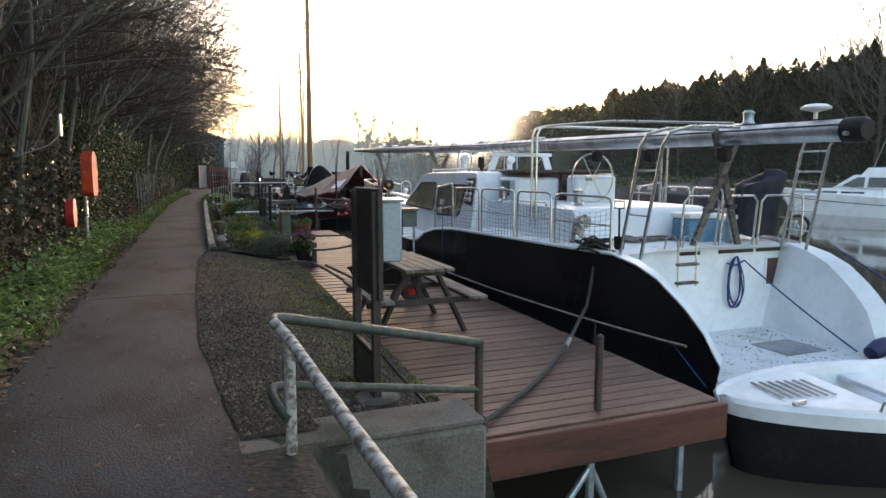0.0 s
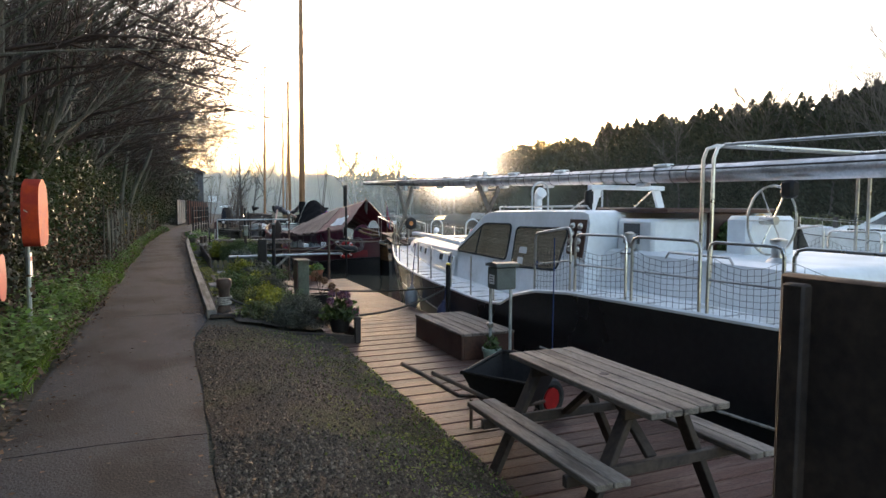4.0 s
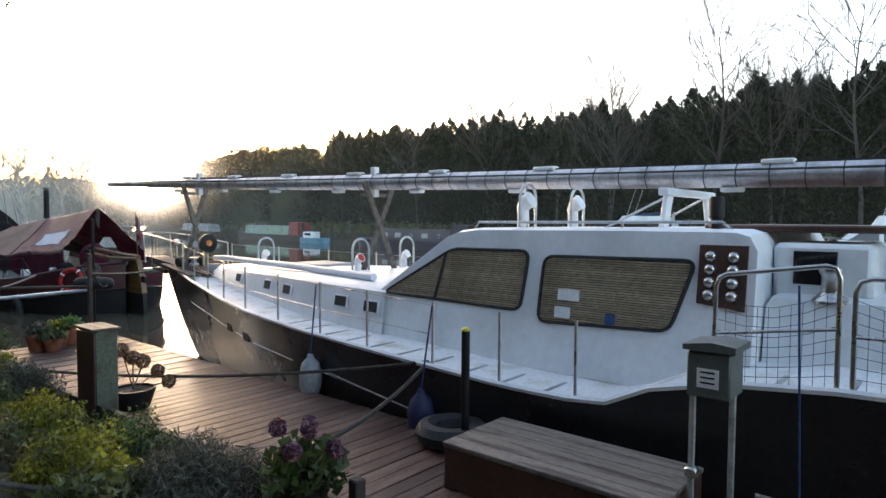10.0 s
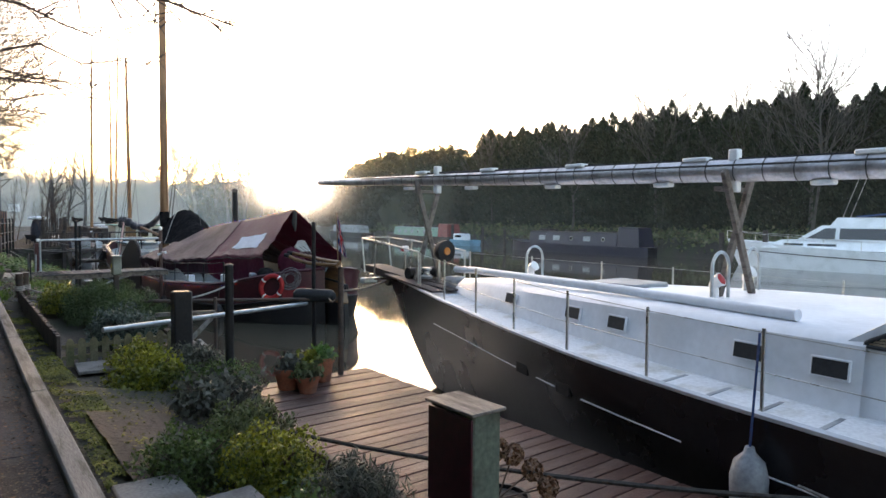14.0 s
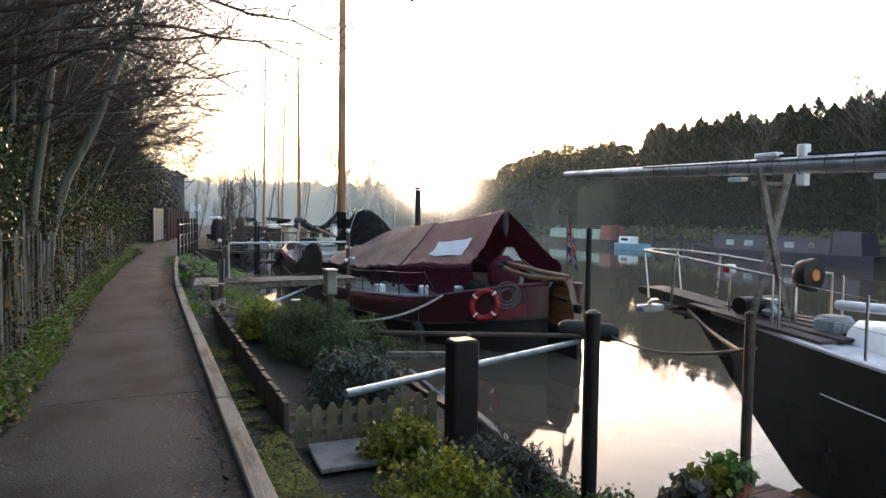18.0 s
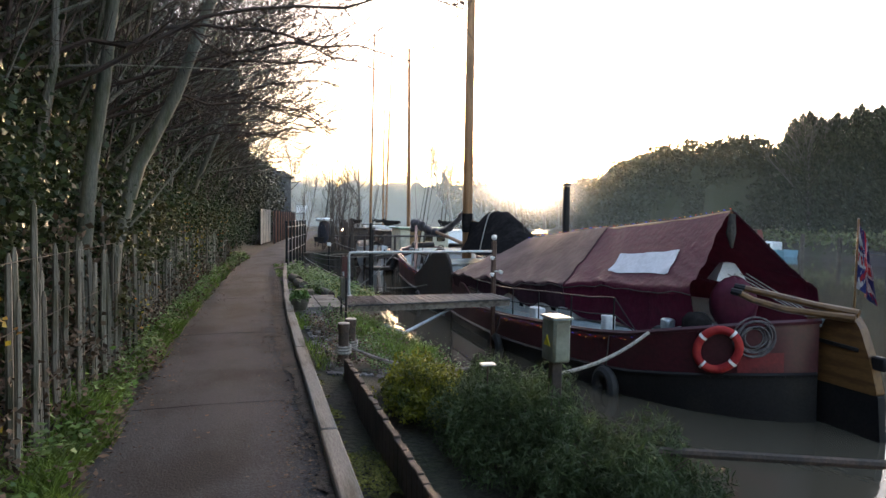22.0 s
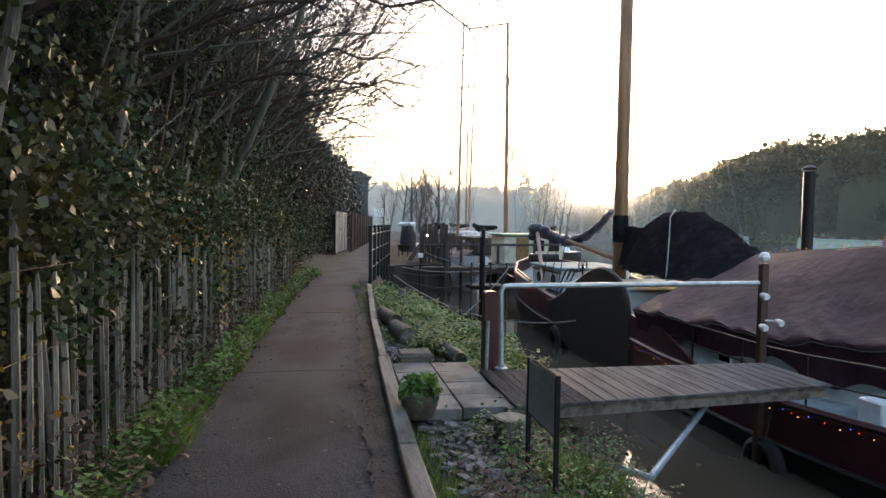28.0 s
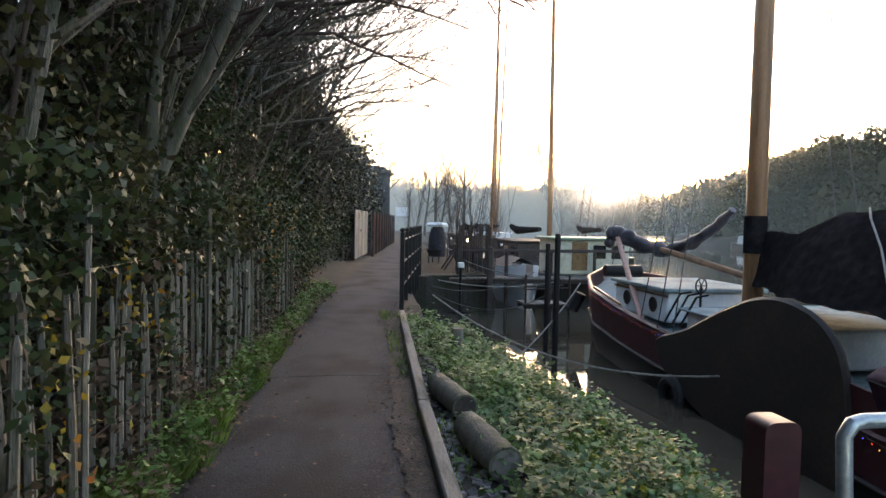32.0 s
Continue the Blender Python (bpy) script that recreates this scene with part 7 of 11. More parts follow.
# timber planter at the apron's end
pl = thing("planter_bed", "low sleeper-edged planting bed between path and stage", "planter", (1.2, 14, -0.1))
part("front_board", Geo().beam((0.62, 12.25, -0.12), (2.0, 11.95, -0.26), 0.05, 0.12), DARKWOOD, pl)
part("stage_board", Geo().beam((2.02, 11.95, -0.18), (1.72, 18.4, -0.2), 0.05, 0.16), DARKWOOD, pl)
part("corner_stake", Geo().box(1.99, 11.88, -0.3, 2.07, 11.96, 0.06, 0.01), DARKWOOD, pl)
part("earth", Geo().rows([[(x, y, ground_z(x, y) + 0.05 + 0.04 * noise.noise((x * 3, y * 3, 0))) for x in np.linspace(0.5, 1.95, 10)] for y in np.linspace(12.3, 18.4, 30)]), SOIL, pl, smooth=60)
beds = (
    ("lavender_bush", "grey-green lavender bush in the bed", (1.35, 12.55, -0.1), 0.52, 0.4, 11000, 0.009, SHRUB, 1.0, 8.0),
    ("lavender_bush", "grey-green lavender bush in the bed", (0.85, 12.75, -0.05), 0.35, 0.28, 1300, 0.03, HEATHER, 1.0, 2.6),
    ("spurge", "lime-green spurge clump in the bed", (1.0, 13.3, -0.05), 0.38, 0.36, 5000, 0.021, LIME, 1.0, 1.5),
    ("garden_shrub", "small dense green shrub in the bed", (1.4, 13.6, -0.1), 0.4, 0.34, 5200, 0.02, BEDLEAF, 1.0, 1.5),
    ("heather_clump", "olive heather clump in the bed", (0.75, 14.1, -0.05), 0.35, 0.3, 3000, 0.02, HEATHER, 1.2, 2.2),
    ("spurge", "lime-green spurge clump in the bed", (1.15, 14.5, -0.08), 0.4, 0.33, 5200, 0.021, LIME, 1.0, 1.5),
    ("garden_shrub", "small dense green shrub in the bed", (0.9, 15.3, -0.05), 0.42, 0.4, 5400, 0.02, BEDLEAF, 1.2, 1.5),
    ("lavender_bush", "grey-green lavender bush in the bed", (1.4, 15.7, -0.1), 0.35, 0.36, 6000, 0.01, SHRUB, 1.0, 7.0),
    ("spurge", "lime-green spurge clump in the bed", (1.25, 16.5, -0.1), 0.42, 0.35, 5600, 0.021, LIME, 1.1, 1.5),
    ("garden_shrub", "small dense green shrub in the bed", (0.85, 16.8, -0.05), 0.4, 0.3, 5200, 0.02, BEDLEAF, 1.1, 1.5),
    ("heather_clump", "olive heather clump in the bed", (1.45, 17.4, -0.12), 0.4, 0.3, 5400, 0.02, HEATHER, 1.0, 2.2),
    ("garden_shrub", "grey-leaved shrub beside the stage", (1.5, 18.3, -0.12), 0.45, 0.34, 1500, 0.04, SHRUB, 1.0, 1.8),
    ("spurge", "bright lime-green spurge by the fence", (1.3, 19.9, -0.2), 0.42, 0.42, 3800, 0.03, LIME, 1.0, 1.4),
    ("lavender_bush", "grey lavender bush by the quay", (1.85, 20.2, -0.22), 0.42, 0.34, 4000, 0.017, SHRUB, 1.0, 5.0),
    ("box_hedge", "low clipped green hedge plant", (1.9, 19.4, -0.22), 0.45, 0.3, 4200, 0.022, BEDLEAF, 0.8, 1.4),
    ("rosemary_bush", "large feathery green bush in the garden", (1.8, 25.2, -0.2), 0.64, 0.62, 32000, 0.011, FEATHERY, 1.5, 6.0),
    ("rosemary_bush", "large feathery green bush in the garden", (2.02, 24.0, -0.2), 0.6, 0.54, 24000, 0.011, FEATHERY, 1.2, 6.0),
    ("grey_shrub", "grey-green long-leaved shrub in the garden", (1.62, 22.7, -0.2), 0.48, 0.5, 4600, 0.021, EUPHORBIA, 1.0, 4.0),
    ("spurge", "bright lime-green spurge beside the picket fence", (1.45, 21.0, -0.22), 0.34, 0.32, 2600, 0.03, LIME, 0.8, 1.4),
    ("spurge", "yellow-green spurge by the path bend", (1.0, 12.9, -0.05), 0.3, 0.3, 2200, 0.03, LIME, 1.0, 1.4),
    ("wild_fennel", "yellow-green feathery weeds on the bank", (1.3, 26.3, -0.15), 0.42, 0.46, 7500, 0.024, LIME, 1.5, 2.0),
)
for k, (nm, lb, c, r, h, n, sz, m, flat, long) in enumerate(beds):
    plant(nm, lb, "shrub", c, r * (0.86 if c[1] < 19 else 1.0), h, n, sz, m, 100 + k, flat, 0.7, long)
# hydrangea and dried flower pots
pot(1.86, 12.2, -0.18, 0.16, 0.2, BLACKPAINT, "dark plastic pot at the bed's corner", False)
plant("hydrangea", "hydrangea with fading mauve flower heads", "plant", (1.86, 12.2, 0.0), 0.24, 0.3, 300, 0.07, BEDLEAF, 7, 1, 0.3, 1.3)
rg = np.random.default_rng(15)


def heads(name, label, where, m, size, stem_z):
    t = thing(name, label, "flower", where[0])
    for c in where:
        d = rg.normal(size=(300, 3))
        d /= np.linalg.norm(d, axis=1)[:, None]
        o = Vector(where[0])
        ob = new("flower_head", fast_mesh("flower_head", leaf_quads(d * size + np.array(c) - np.array(where[0]), 0.028, rg, 0, 1.0), 4, m))
        ob.parent = t
        part("stem", Geo().tube([(where[0][0], where[0][1], stem_z), c], 0.006, 5), TWIG, t)


heads("flower_heads", "round mauve hydrangea flower heads", ((1.86, 12.15, 0.34), (1.98, 12.3, 0.31), (1.7, 12.1, 0.27), (1.94, 12.02, 0.24), (1.78, 12.35, 0.33), (2.06, 12.12, 0.1)), PETAL, 0.046, 0.0)
pot(2.3, 15.5, DZ, 0.21, 0.2, BLACKPAINT, "wide dark pot of dead flowers on the stage", False)
heads("dried_flower_heads", "dry brown hydrangea heads on bare stems", ((2.3, 15.5, 0.2), (2.5, 15.4, 0.05), (2.58, 15.34, -0.06), (2.22, 15.56, 0.28), (2.38, 15.45, 0.16)), DRYPETAL, 0.06, DZ + 0.18)
# sign cabinet at the stage's edge
sc = thing("power_cabinet", "weathered red and green wooden meter cabinet on the stage", "cabinet", (1.95, 15.4, DZ))
OLDPAINT = mat("peeling_green_paint", (0.1, 0.115, 0.085), 0.8, c2=(0.06, 0.05, 0.035), var=0.35, s1=4, s2=30, bump=0.4)
part("body", Geo().box(1.84, 15.2, DZ, 2.04, 15.58, 0.56, 0.012), OLDPAINT, sc)
part("side_panel", Geo().box(1.822, 15.2, DZ + 0.02, 1.838, 15.58, 0.54, 0.004), MAROON, sc, "faded red side panel")
part("cap", Geo().box(1.81, 15.18, 0.56, 2.06, 15.6, 0.578, 0.005), OLDWOOD, sc)
# bollards
def bollard(x, y, z, label):
    t = thing("bollard", label, "bollard", (x, y, z), "mooring bollards")
    part("base", Geo().box(x - 0.2, y - 0.2, z, x + 0.2, y + 0.2, z + 0.06, 0.015), DARKWOOD, t)
    part("post", Geo().lathe([(0.1, 0.06), (0.095, 0.1), (0.075, 0.15), (0.075, 0.38), (0.1, 0.42), (0.105, 0.5), (0.09, 0.53), (0.02, 0.54)], 14, Matrix.Translation((x, y, z))), RUST, t)
    for k in range(4):
        part("rope_turn", Geo().tube(arc((x, y, z + 0.18 + 0.03 * k), 0.092, 0, 340, 14, (1, 0, 0), (0, 1, 0.05)), 0.016, 5, closed=True), ROPE, t)


bollard(0.4, 13.0, 0.0, "rusty iron mooring bollard with rope turns, at the bed's edge")
PALECAP = mat("worn_pale_iron", (0.34, 0.31, 0.27), 0.7, s1=8, s2=50)
for x, y in ((0.72, 27.5), (0.84, 27.78)):
    t = thing("bollard", "grey iron bollard with a worn pale top on a stone base", "bollard", (x, y, -0.05), "bank bollards")
    part("post", Geo().lathe([(0.085, 0), (0.075, 0.05), (0.058, 0.1), (0.058, 0.4), (0.066, 0.42), (0.066, 0.475)], 14, Matrix.Translation((x, y, 0.0))), RUST, t)
    part("top", Geo().lathe([(0.065, 0.476), (0.06, 0.486), (0.01, 0.488)], 14, Matrix.Translation((x, y, 0.0))), PALECAP, t, "worn pale top")
    for k in range(3):
        part("rope_turn", Geo().tube(arc((x, y, 0.16 + 0.032 * k), 0.075, 0, 340, 14, (1, 0, 0), (0, 1, 0.06)), 0.017, 5, closed=True), ROPE, t)
solo("plinth", Geo().box(0.58, 27.3, -0.12, 1.02, 27.98, 0.01, 0.03), CONCRETE, "rough stone base under the bollards", "base")
rope("mooring_rope", (0.78, 27.6, 0.2), (2.12, 27.15, -0.02), 0.1, 0.02, ROPE, "pale thick rope from the bollards along the bank")
# lower garden: edging boards, picket fence, paving, water frame
ge = thing("garden_edging", "dark weathered board edging along the sunken garden", "edging", (0.7, 24, -0.3))
n = 0
for y in np.arange(21.5, 26.9, 0.125):
    part("stake", Geo().box(0.655, y, -0.35, 0.7 + 0.004 * (n % 2), y + 0.1245, 0.16 + 0.008 * math.sin(n * 2.3) + 0.04 * (y - 21.5) / 5, 0.006), DARKWOOD, ge)
    n += 1
MOSSWOOD = mat("mossy_wood", (0.15, 0.13, 0.075), 0.85, c2=(0.085, 0.085, 0.04), var=0.35, s1=5, s2=40, bump=0.4)
pf = thing("picket_fence", "low weathered picket fence across the garden", "fence", (1.35, 21.55, -0.25))
n = 0
for x in np.arange(0.76, 2.0, 0.13):
    part("picket", Geo().slab([(x, -0.25), (x + 0.085, -0.25), (x + 0.085, 0.06), (x + 0.06, 0.1), (x + 0.025, 0.1), (x, 0.06)], 1, 21.55, 21.57), MOSSWOOD, pf)
    n += 1
for z in (-0.16, -0.02):
    part("rail", Geo().box(0.72, 21.571, z, 2.02, 21.6, z + 0.05, 0.004), MOSSWOOD, pf)
solo("paving_slab", Geo().beam((1.05, 20.9, -0.2), (1.08, 21.45, -0.2), 0.5, 0.04, 0.008), SLAB, "flat grey paving slab in the garden", "paving")
solo("thick_post", Geo().box(1.84, 20.85, -1.6, 2.06, 21.05, 0.68, 0.02), BLACKPAINT, "thick black timber post at the garden's edge", "post")
solo("quay_beam", Geo().beam((2.15, 19.75, -0.16), (2.38, 21.7, -0.14), 0.07, 0.1, 0.01), KERB, "pale timber beam along the garden's edge", "beam")
solo("quay_wall", Geo().slab([(2.2, 19.7), (2.44, 21.6), (2.5, 26.5), (2.4, 26.5), (2.34, 21.6), (2.1, 19.7)], 2, -2.0, -0.21), DARKWOOD, "dark timber quay wall", "wall", kind="structure")
wf = thing("pipe_boom", "galvanised pipes and pale struts reaching out over the water", "frame", (3, 22.5, -0.5))
part("upper_pipe", Geo().tube([(2.0, 23.95, 0.22), (4.72, 22.85, 0.18)], 0.03, 8), RUST, wf)
part("lower_pipe", Geo().tube([(1.15, 21.47, 0.19), (4.62, 22.93, 0.1)], 0.033, 10), GALV, wf, "pale blue-grey pipe")
part("strut", Geo().beam((2.2, 23.3, 0.06), (2.95, 22.7, 0.12), 0.05, 0.06), KERB, wf)
part("strut", Geo().beam((2.95, 22.7, 0.1), (2.2, 22.4, -0.5), 0.05, 0.06), KERB, wf)
part("strut", Geo().beam((2.3, 22.9, -0.05), (2.7, 21.7, -0.5), 0.05, 0.06), KERB, wf)
part("upright", Geo().tube([(2.95, 22.72, 0.35), (2.95, 22.72, -1.6)], 0.03, 8), RUST, wf)
part("buffer", Geo().tube([(4.46, 23.13, 0.25), (4.5, 23.1, 0.25), (4.56, 23.05, 0.25), (4.94, 22.72, 0.23), (5.0, 22.67, 0.23), (5.03, 22.64, 0.23)], [0.05, 0.1, 0.12, 0.12, 0.1, 0.05], 14), RUBBER, wf, "black rubber buffer")
rope("mooring_rope", (4.94, 22.72, 0.2), (3.42, 19.45, 0.78), 0.12, 0.014, DARKROPE, "dark rope between buffer and corner post")
pt3 = thing("plant_marker", "small pale plant marker tile on a short stake", "marker", (1.58, 25.29, 0.1))
part("tile", Geo().box(1.52, 25.26, 0.47, 1.64, 25.34, 0.485, 0.003, Matrix.Translation((0, 0, 0))), WHITEPAINT, pt3)
part("stake", Geo().tube([(1.58, 25.3, -0.2), (1.58, 25.3, 0.47)], 0.008, 5), TWIG, pt3)
# electricity box among the bushes
eb = thing("electric_box", "grey-green steel electricity box on a post among bushes", "electric box", (1.93, 24.8, -0.3))
part("post", Geo().box(1.89, 24.76, -0.4, 1.97, 24.84, 0.61, 0.008), DARKWOOD, eb)
part("body", Geo().box(1.86, 24.7, 0.6, 2.0, 24.9, 0.92, 0.012), CABINET, eb)
part("door", Geo().box(1.875, 24.69, 0.62, 1.985, 24.699, 0.9, 0.004), CABINET, eb)
part("lid", Geo().box(1.85, 24.685, 0.92, 2.01, 24.915, 0.94, 0.006), GREYBOX, eb)
part("warning_plate", Geo().slab([(24.75, 0.72), (24.85, 0.72), (24.8, 0.8)], 0, 1.853, 1.859), YELLOW, eb, "yellow triangular warning plate")
rope("mooring_rope", (2.12, 27.15, -0.02), (5.42, 28.6, 0.0), 0.3, 0.025, ROPE, "thick pale rope from the bank to the barge", 20)
solo("fender_plank", Geo().beam((2.0, 28.2, -0.35), (2.55, 26.0, -0.3), 0.06, 0.14, 0.01), KERB, "pale timber plank along the bank's edge", "plank")
# gangway to the barge
gw = thing("gangway", "grey timber gangway from bank to barge on a pipe prop", "gangway", (3, 32.4, -0.2))
for k in range(24):
    x = 1.36 + k * 0.1375
    ya = 31.71 + (x - 1.36) * 0.1
    if k < 5:
        gp = Geo().box(x, ya, 0.06, x + 0.128, 33.0, 0.083, 0.003)
        for j in range(7):
            gp.box(x + 0.006 + j * 0.017, ya, 0.081, x + 0.018 + j * 0.017, 33.0, 0.092, 0.003)
        part("grooved_plank", gp, GANGWOOD, gw, "dark grooved decking plank")
    else:
        part("plank", Geo().box(x, ya, 0.06, x + 0.128, 33.0, 0.09, 0.005), GANGWOOD, gw)
for y0, y1 in ((31.8, 32.12), (32.9, 32.9)):
    part("bearer", Geo().beam((1.3, y0, 0.0), (4.66, y1, 0.0), 0.06, 0.115), OLDWOOD, gw)
part("prop", Geo().tube([(2.3, 31.2, -0.35), (3.75, 32.5, -0.05)], 0.03, 8), GALV, gw)
part("prop", Geo().tube([(2.9, 32.6, -0.03), (3.3, 32.1, -0.2)], 0.025, 8), GALV, gw)
part("prop_foot", Geo().tube([(1.9, 30.9, -0.15), (2.3, 31.2, -0.36)], 0.03, 8), GALV, gw)
fm = thing("pipe_barrier", "galvanised pipe barrier across to a dark lamp post", "barrier", (1.6, 33.1, 0))
part("upright", Geo().tube([(1.6, 33.05, 0.09), (1.6, 33.1, 0.9), (1.63, 33.1, 0.945), (1.68, 33.11, 0.95)], 0.028, 10), GALV, fm)
part("flange", Geo().lathe([(0.07, 0), (0.07, 0.012), (0.035, 0.02), (0.035, 0.06)], 12, Matrix.Translation((1.6, 33.05, 0.09))), GALV, fm)
part("cross_pipe", Geo().tube([(1.68, 33.11, 0.95), (4.66, 33.15, 0.97)], 0.028, 10), GALV, fm)
part("second_upright", Geo().tube([(1.5, 33.3, -0.2), (1.52, 33.32, 0.55)], 0.022, 8), GALV, fm)
lp = thing("lamp_post", "dark timber post with white flood lamps and a globe", "lamp post", (4.72, 33.15, -1.6))
part("post", Geo().box(4.675, 33.105, -1.7, 4.765, 33.195, 1.2, 0.012), BROWN, lp)
part("globe", Geo().lathe([(0.01, 0), (0.045, 0.015), (0.062, 0.06), (0.045, 0.105), (0.01, 0.12)], 12, Matrix.Translation((4.72, 33.15, 1.21))), WHITEPAINT, lp, "white globe lamp")
for sx, z in ((-1, 0.85), (1, 0.55), (-1, 0.5)):
    fd = part("flood_lamp", Geo().lathe([(0.022, 0), (0.036, 0.03), (0.04, 0.09), (0.036, 0.1)], 10, Matrix.Translation((4.72 + sx * 0.1, 33.05, z)) @ Matrix.Rotation(radians(100), 4, "X")), WHITEPAINT, lp, "small white flood lamp")
    part("bracket", Geo().tube([(4.72, 33.1, z), (4.72 + sx * 0.1, 33.05, z)], 0.012, 5), WHITEPAINT, fd)
solo("maroon_post", Geo().slab(rounded([(1.5, -0.4), (1.66, -0.4), (1.66, 0.86), (1.5, 0.86)], 0.05), 1, 33.38, 33.52), MAROON, "rounded maroon-painted timber post beside the gangway", "post")
pv = thing("paving", "grey paving slabs leading from the kerb to the gangway", "paving", (0.9, 32.5, 0), kind="structure")
for i in range(2):
    for j in range(4):
        x, y = 0.5 + i * 0.43, 31.82 + j * 0.43
        part("slab", Geo().box(x, y, -0.04, x + 0.42, y + 0.42, 0.06 + 0.004 * ((i + j) % 2), 0.008), SLAB, pv)
sb = thing("small_sign", "small framed notice board on two dark legs by the gangway", "sign", (1.14, 30.5, -0.1))
for y in (30.22, 30.74):
    part("leg", Geo().box(1.12, y - 0.012, -0.2, 1.15, y + 0.012, 0.72, 0.003), BLACKPAINT, sb)
part("board", Geo().box(1.125, 30.235, 0.35, 1.145, 30.725, 0.7, 0.004), GREYBOX, sb, "pale laminated notice")
part("frame", Geo().tube([(1.135, 30.23, 0.35), (1.135, 30.73, 0.35), (1.135, 30.73, 0.71), (1.135, 30.23, 0.71)], 0.013, 4, closed=True), BLACKPAINT, sb)
for k in range(3):
    part("text_line", Geo().box(1.122, 30.32, 0.6 - 0.07 * k, 1.1245, 30.6 + 0.03 * k, 0.612 - 0.07 * k, 0.0005), SHEET, sb)
pot(0.55, 31.75, 0.03, 0.17, 0.2, CONCRETE, "round stone pot with leafy plant on the kerb", False)
plant("potted_plant", "green leafy plant in a stone pot", "plant", (0.55, 31.75, 0.2), 0.17, 0.16, 420, 0.05, LEAFGREEN, 40)
tro = thing("stone_trough", "mossy reconstituted-stone planter box on the bank", "planter", (0.78, 33.76, -0.1))
part("trough", Geo().box(0.6, 33.62, -0.1, 0.97, 33.9, 0.15, 0.02), CONCRETE, tro)
for z in (-0.05, 0.03, 0.1):
    part("moulding", Geo().box(0.585, 33.605, z, 0.985, 33.915, z + 0.02, 0.006), CONCRETE, tro)


def log(p, q, r, label, hollow=False):
    t = thing("log", label, "log", ((p[0] + q[0]) / 2, (p[1] + q[1]) / 2, min(p[2], q[2]) - r))
    part("bark", Geo().tube([p, Vector(p).lerp(Vector(q), 0.5), q], [r, r * 1.04, r * 0.95], 12), BARK, t)
    d = (Vector(q) - Vector(p)).normalized()
    part("cut_end", Geo().tube([Vector(p) - d * 0.004, Vector(p) - d * 0.001], r * 0.86, 12), DARKWOOD if hollow else KERB, t)


log((0.84, 36.2, 0.1), (0.72, 37.0, 0.1), 0.11, "hollow mossy log lying on the bank", True)
log((0.88, 35.0, 0.08), (0.78, 35.8, 0.08), 0.12, "mossy log lying on the bank")
log((1.35, 33.9, 0.0), (1.2, 34.5, 0.05), 0.09, "hollow log lying on the bank", True)
log((1.25, 38.9, -0.1), (1.25, 38.9, 0.3), 0.08, "short upright cut log on the bank")
log((1.2, 31.35, 0.12), (1.2, 31.35, -0.2), 0.13, "cut tree stump beside the gangway")
rope("mooring_rope", (1.55, 43.3, 0.2), (4.8, 38.8, -0.35), 0.45, 0.016, ROPE, "long slack pale rope from the railing to the barge", 20)
rope("mooring_rope", (3.3, 43.0, -0.9), (5.15, 44.8, 0.3), 0.1, 0.016, ROPE, "pale bow rope down to the water")
steel_post(3.72, 42.3, -2.2, 1.44, 0.055, BLACKPAINT, "tall black mooring pile in the inlet")
steel_post(4.1, 44.0, -2.2, 1.2, 0.05, BLACKPAINT, "tall black mooring pile in the inlet")
# weeds on the bank
rg = np.random.default_rng(31)
for nm, lb, m, n, size, box in (("bank_weeds", "leafy green weeds covering the bank", LEAFGREEN, 24000, 0.05, (0.95, 2.6, 34.1, 41.0)), ("bank_weeds_pale", "pale frosted weed leaves on the bank", FROSTED, 9000, 0.045, (0.95, 2.6, 34.1, 41)), ("bank_herbs", "low weeds and ivy on the bank", FROSTED, 4500, 0.024, (0.8, 2.4, 27.5, 31.6)), ("bank_ivy", "dark green ivy and weeds on the rubble", LEAFGREEN, 7000, 0.028, (1.0, 2.4, 27.5, 31.6)), ("bank_litter", "greyish dead leaves over rubble on the bank", DEADLEAF, 7000, 0.032, (0.6, 2.4, 27.3, 31.8)), ("bank_lime", "yellow-green weeds on the bank", LIME, 4500, 0.04, (1.4, 2.6, 33.6, 36.5))):
    cx = rg.uniform(box[0], box[1], 150)
    cy = rg.uniform(box[2], box[3], 150)
    i = rg.integers(0, 150, n)
    x, y = cx[i] + rg.normal(0, 0.13, n), cy[i] + rg.normal(0, 0.13, n)
    keep = [k for k in range(n) if x[k] < lerp(NEAR_BANK, y[k]) + 0.1 and x[k] > 0.55]
    at = np.array([(x[k], y[k], ground_z(min(x[k], lerp(NEAR_BANK, y[k])), y[k]) + 0.015 + abs(rg.normal(0, 0.1)) * (0.35 + 1.1 * max(0.0, 0.5 + noise.noise((x[k] * 2.2, y[k] * 2.2, 7)))) + (0.16 * max(0.0, noise.noise((x[k] * 3.1, y[k] * 3.1, 2))) if y[k] > 33.4 else 0.0)) for k in keep])
    tagged(new(nm, fast_mesh(nm, leaf_quads(at, size, rg, 0.2, 1.2, True), 4, m)), lb, "weeds", kind="stuff")
pts = []
for _ in range(14000):
    y = rg.uniform(13, 42)
    c = noise.noise((1.0, y * 0.8, 0))
    x = 0.42 + abs(rg.normal(0, 0.12)) if rg.random() < 0.3 else rg.normal(1.7 if y < 33 else 1.2, 0.3)
    if y < 27.2 or 31.4 < y < 33.5 or x < 0.4:
        continue
    if c > -0.1:
        pts.append((x, y, ground_z(x, y)))
tuft = []
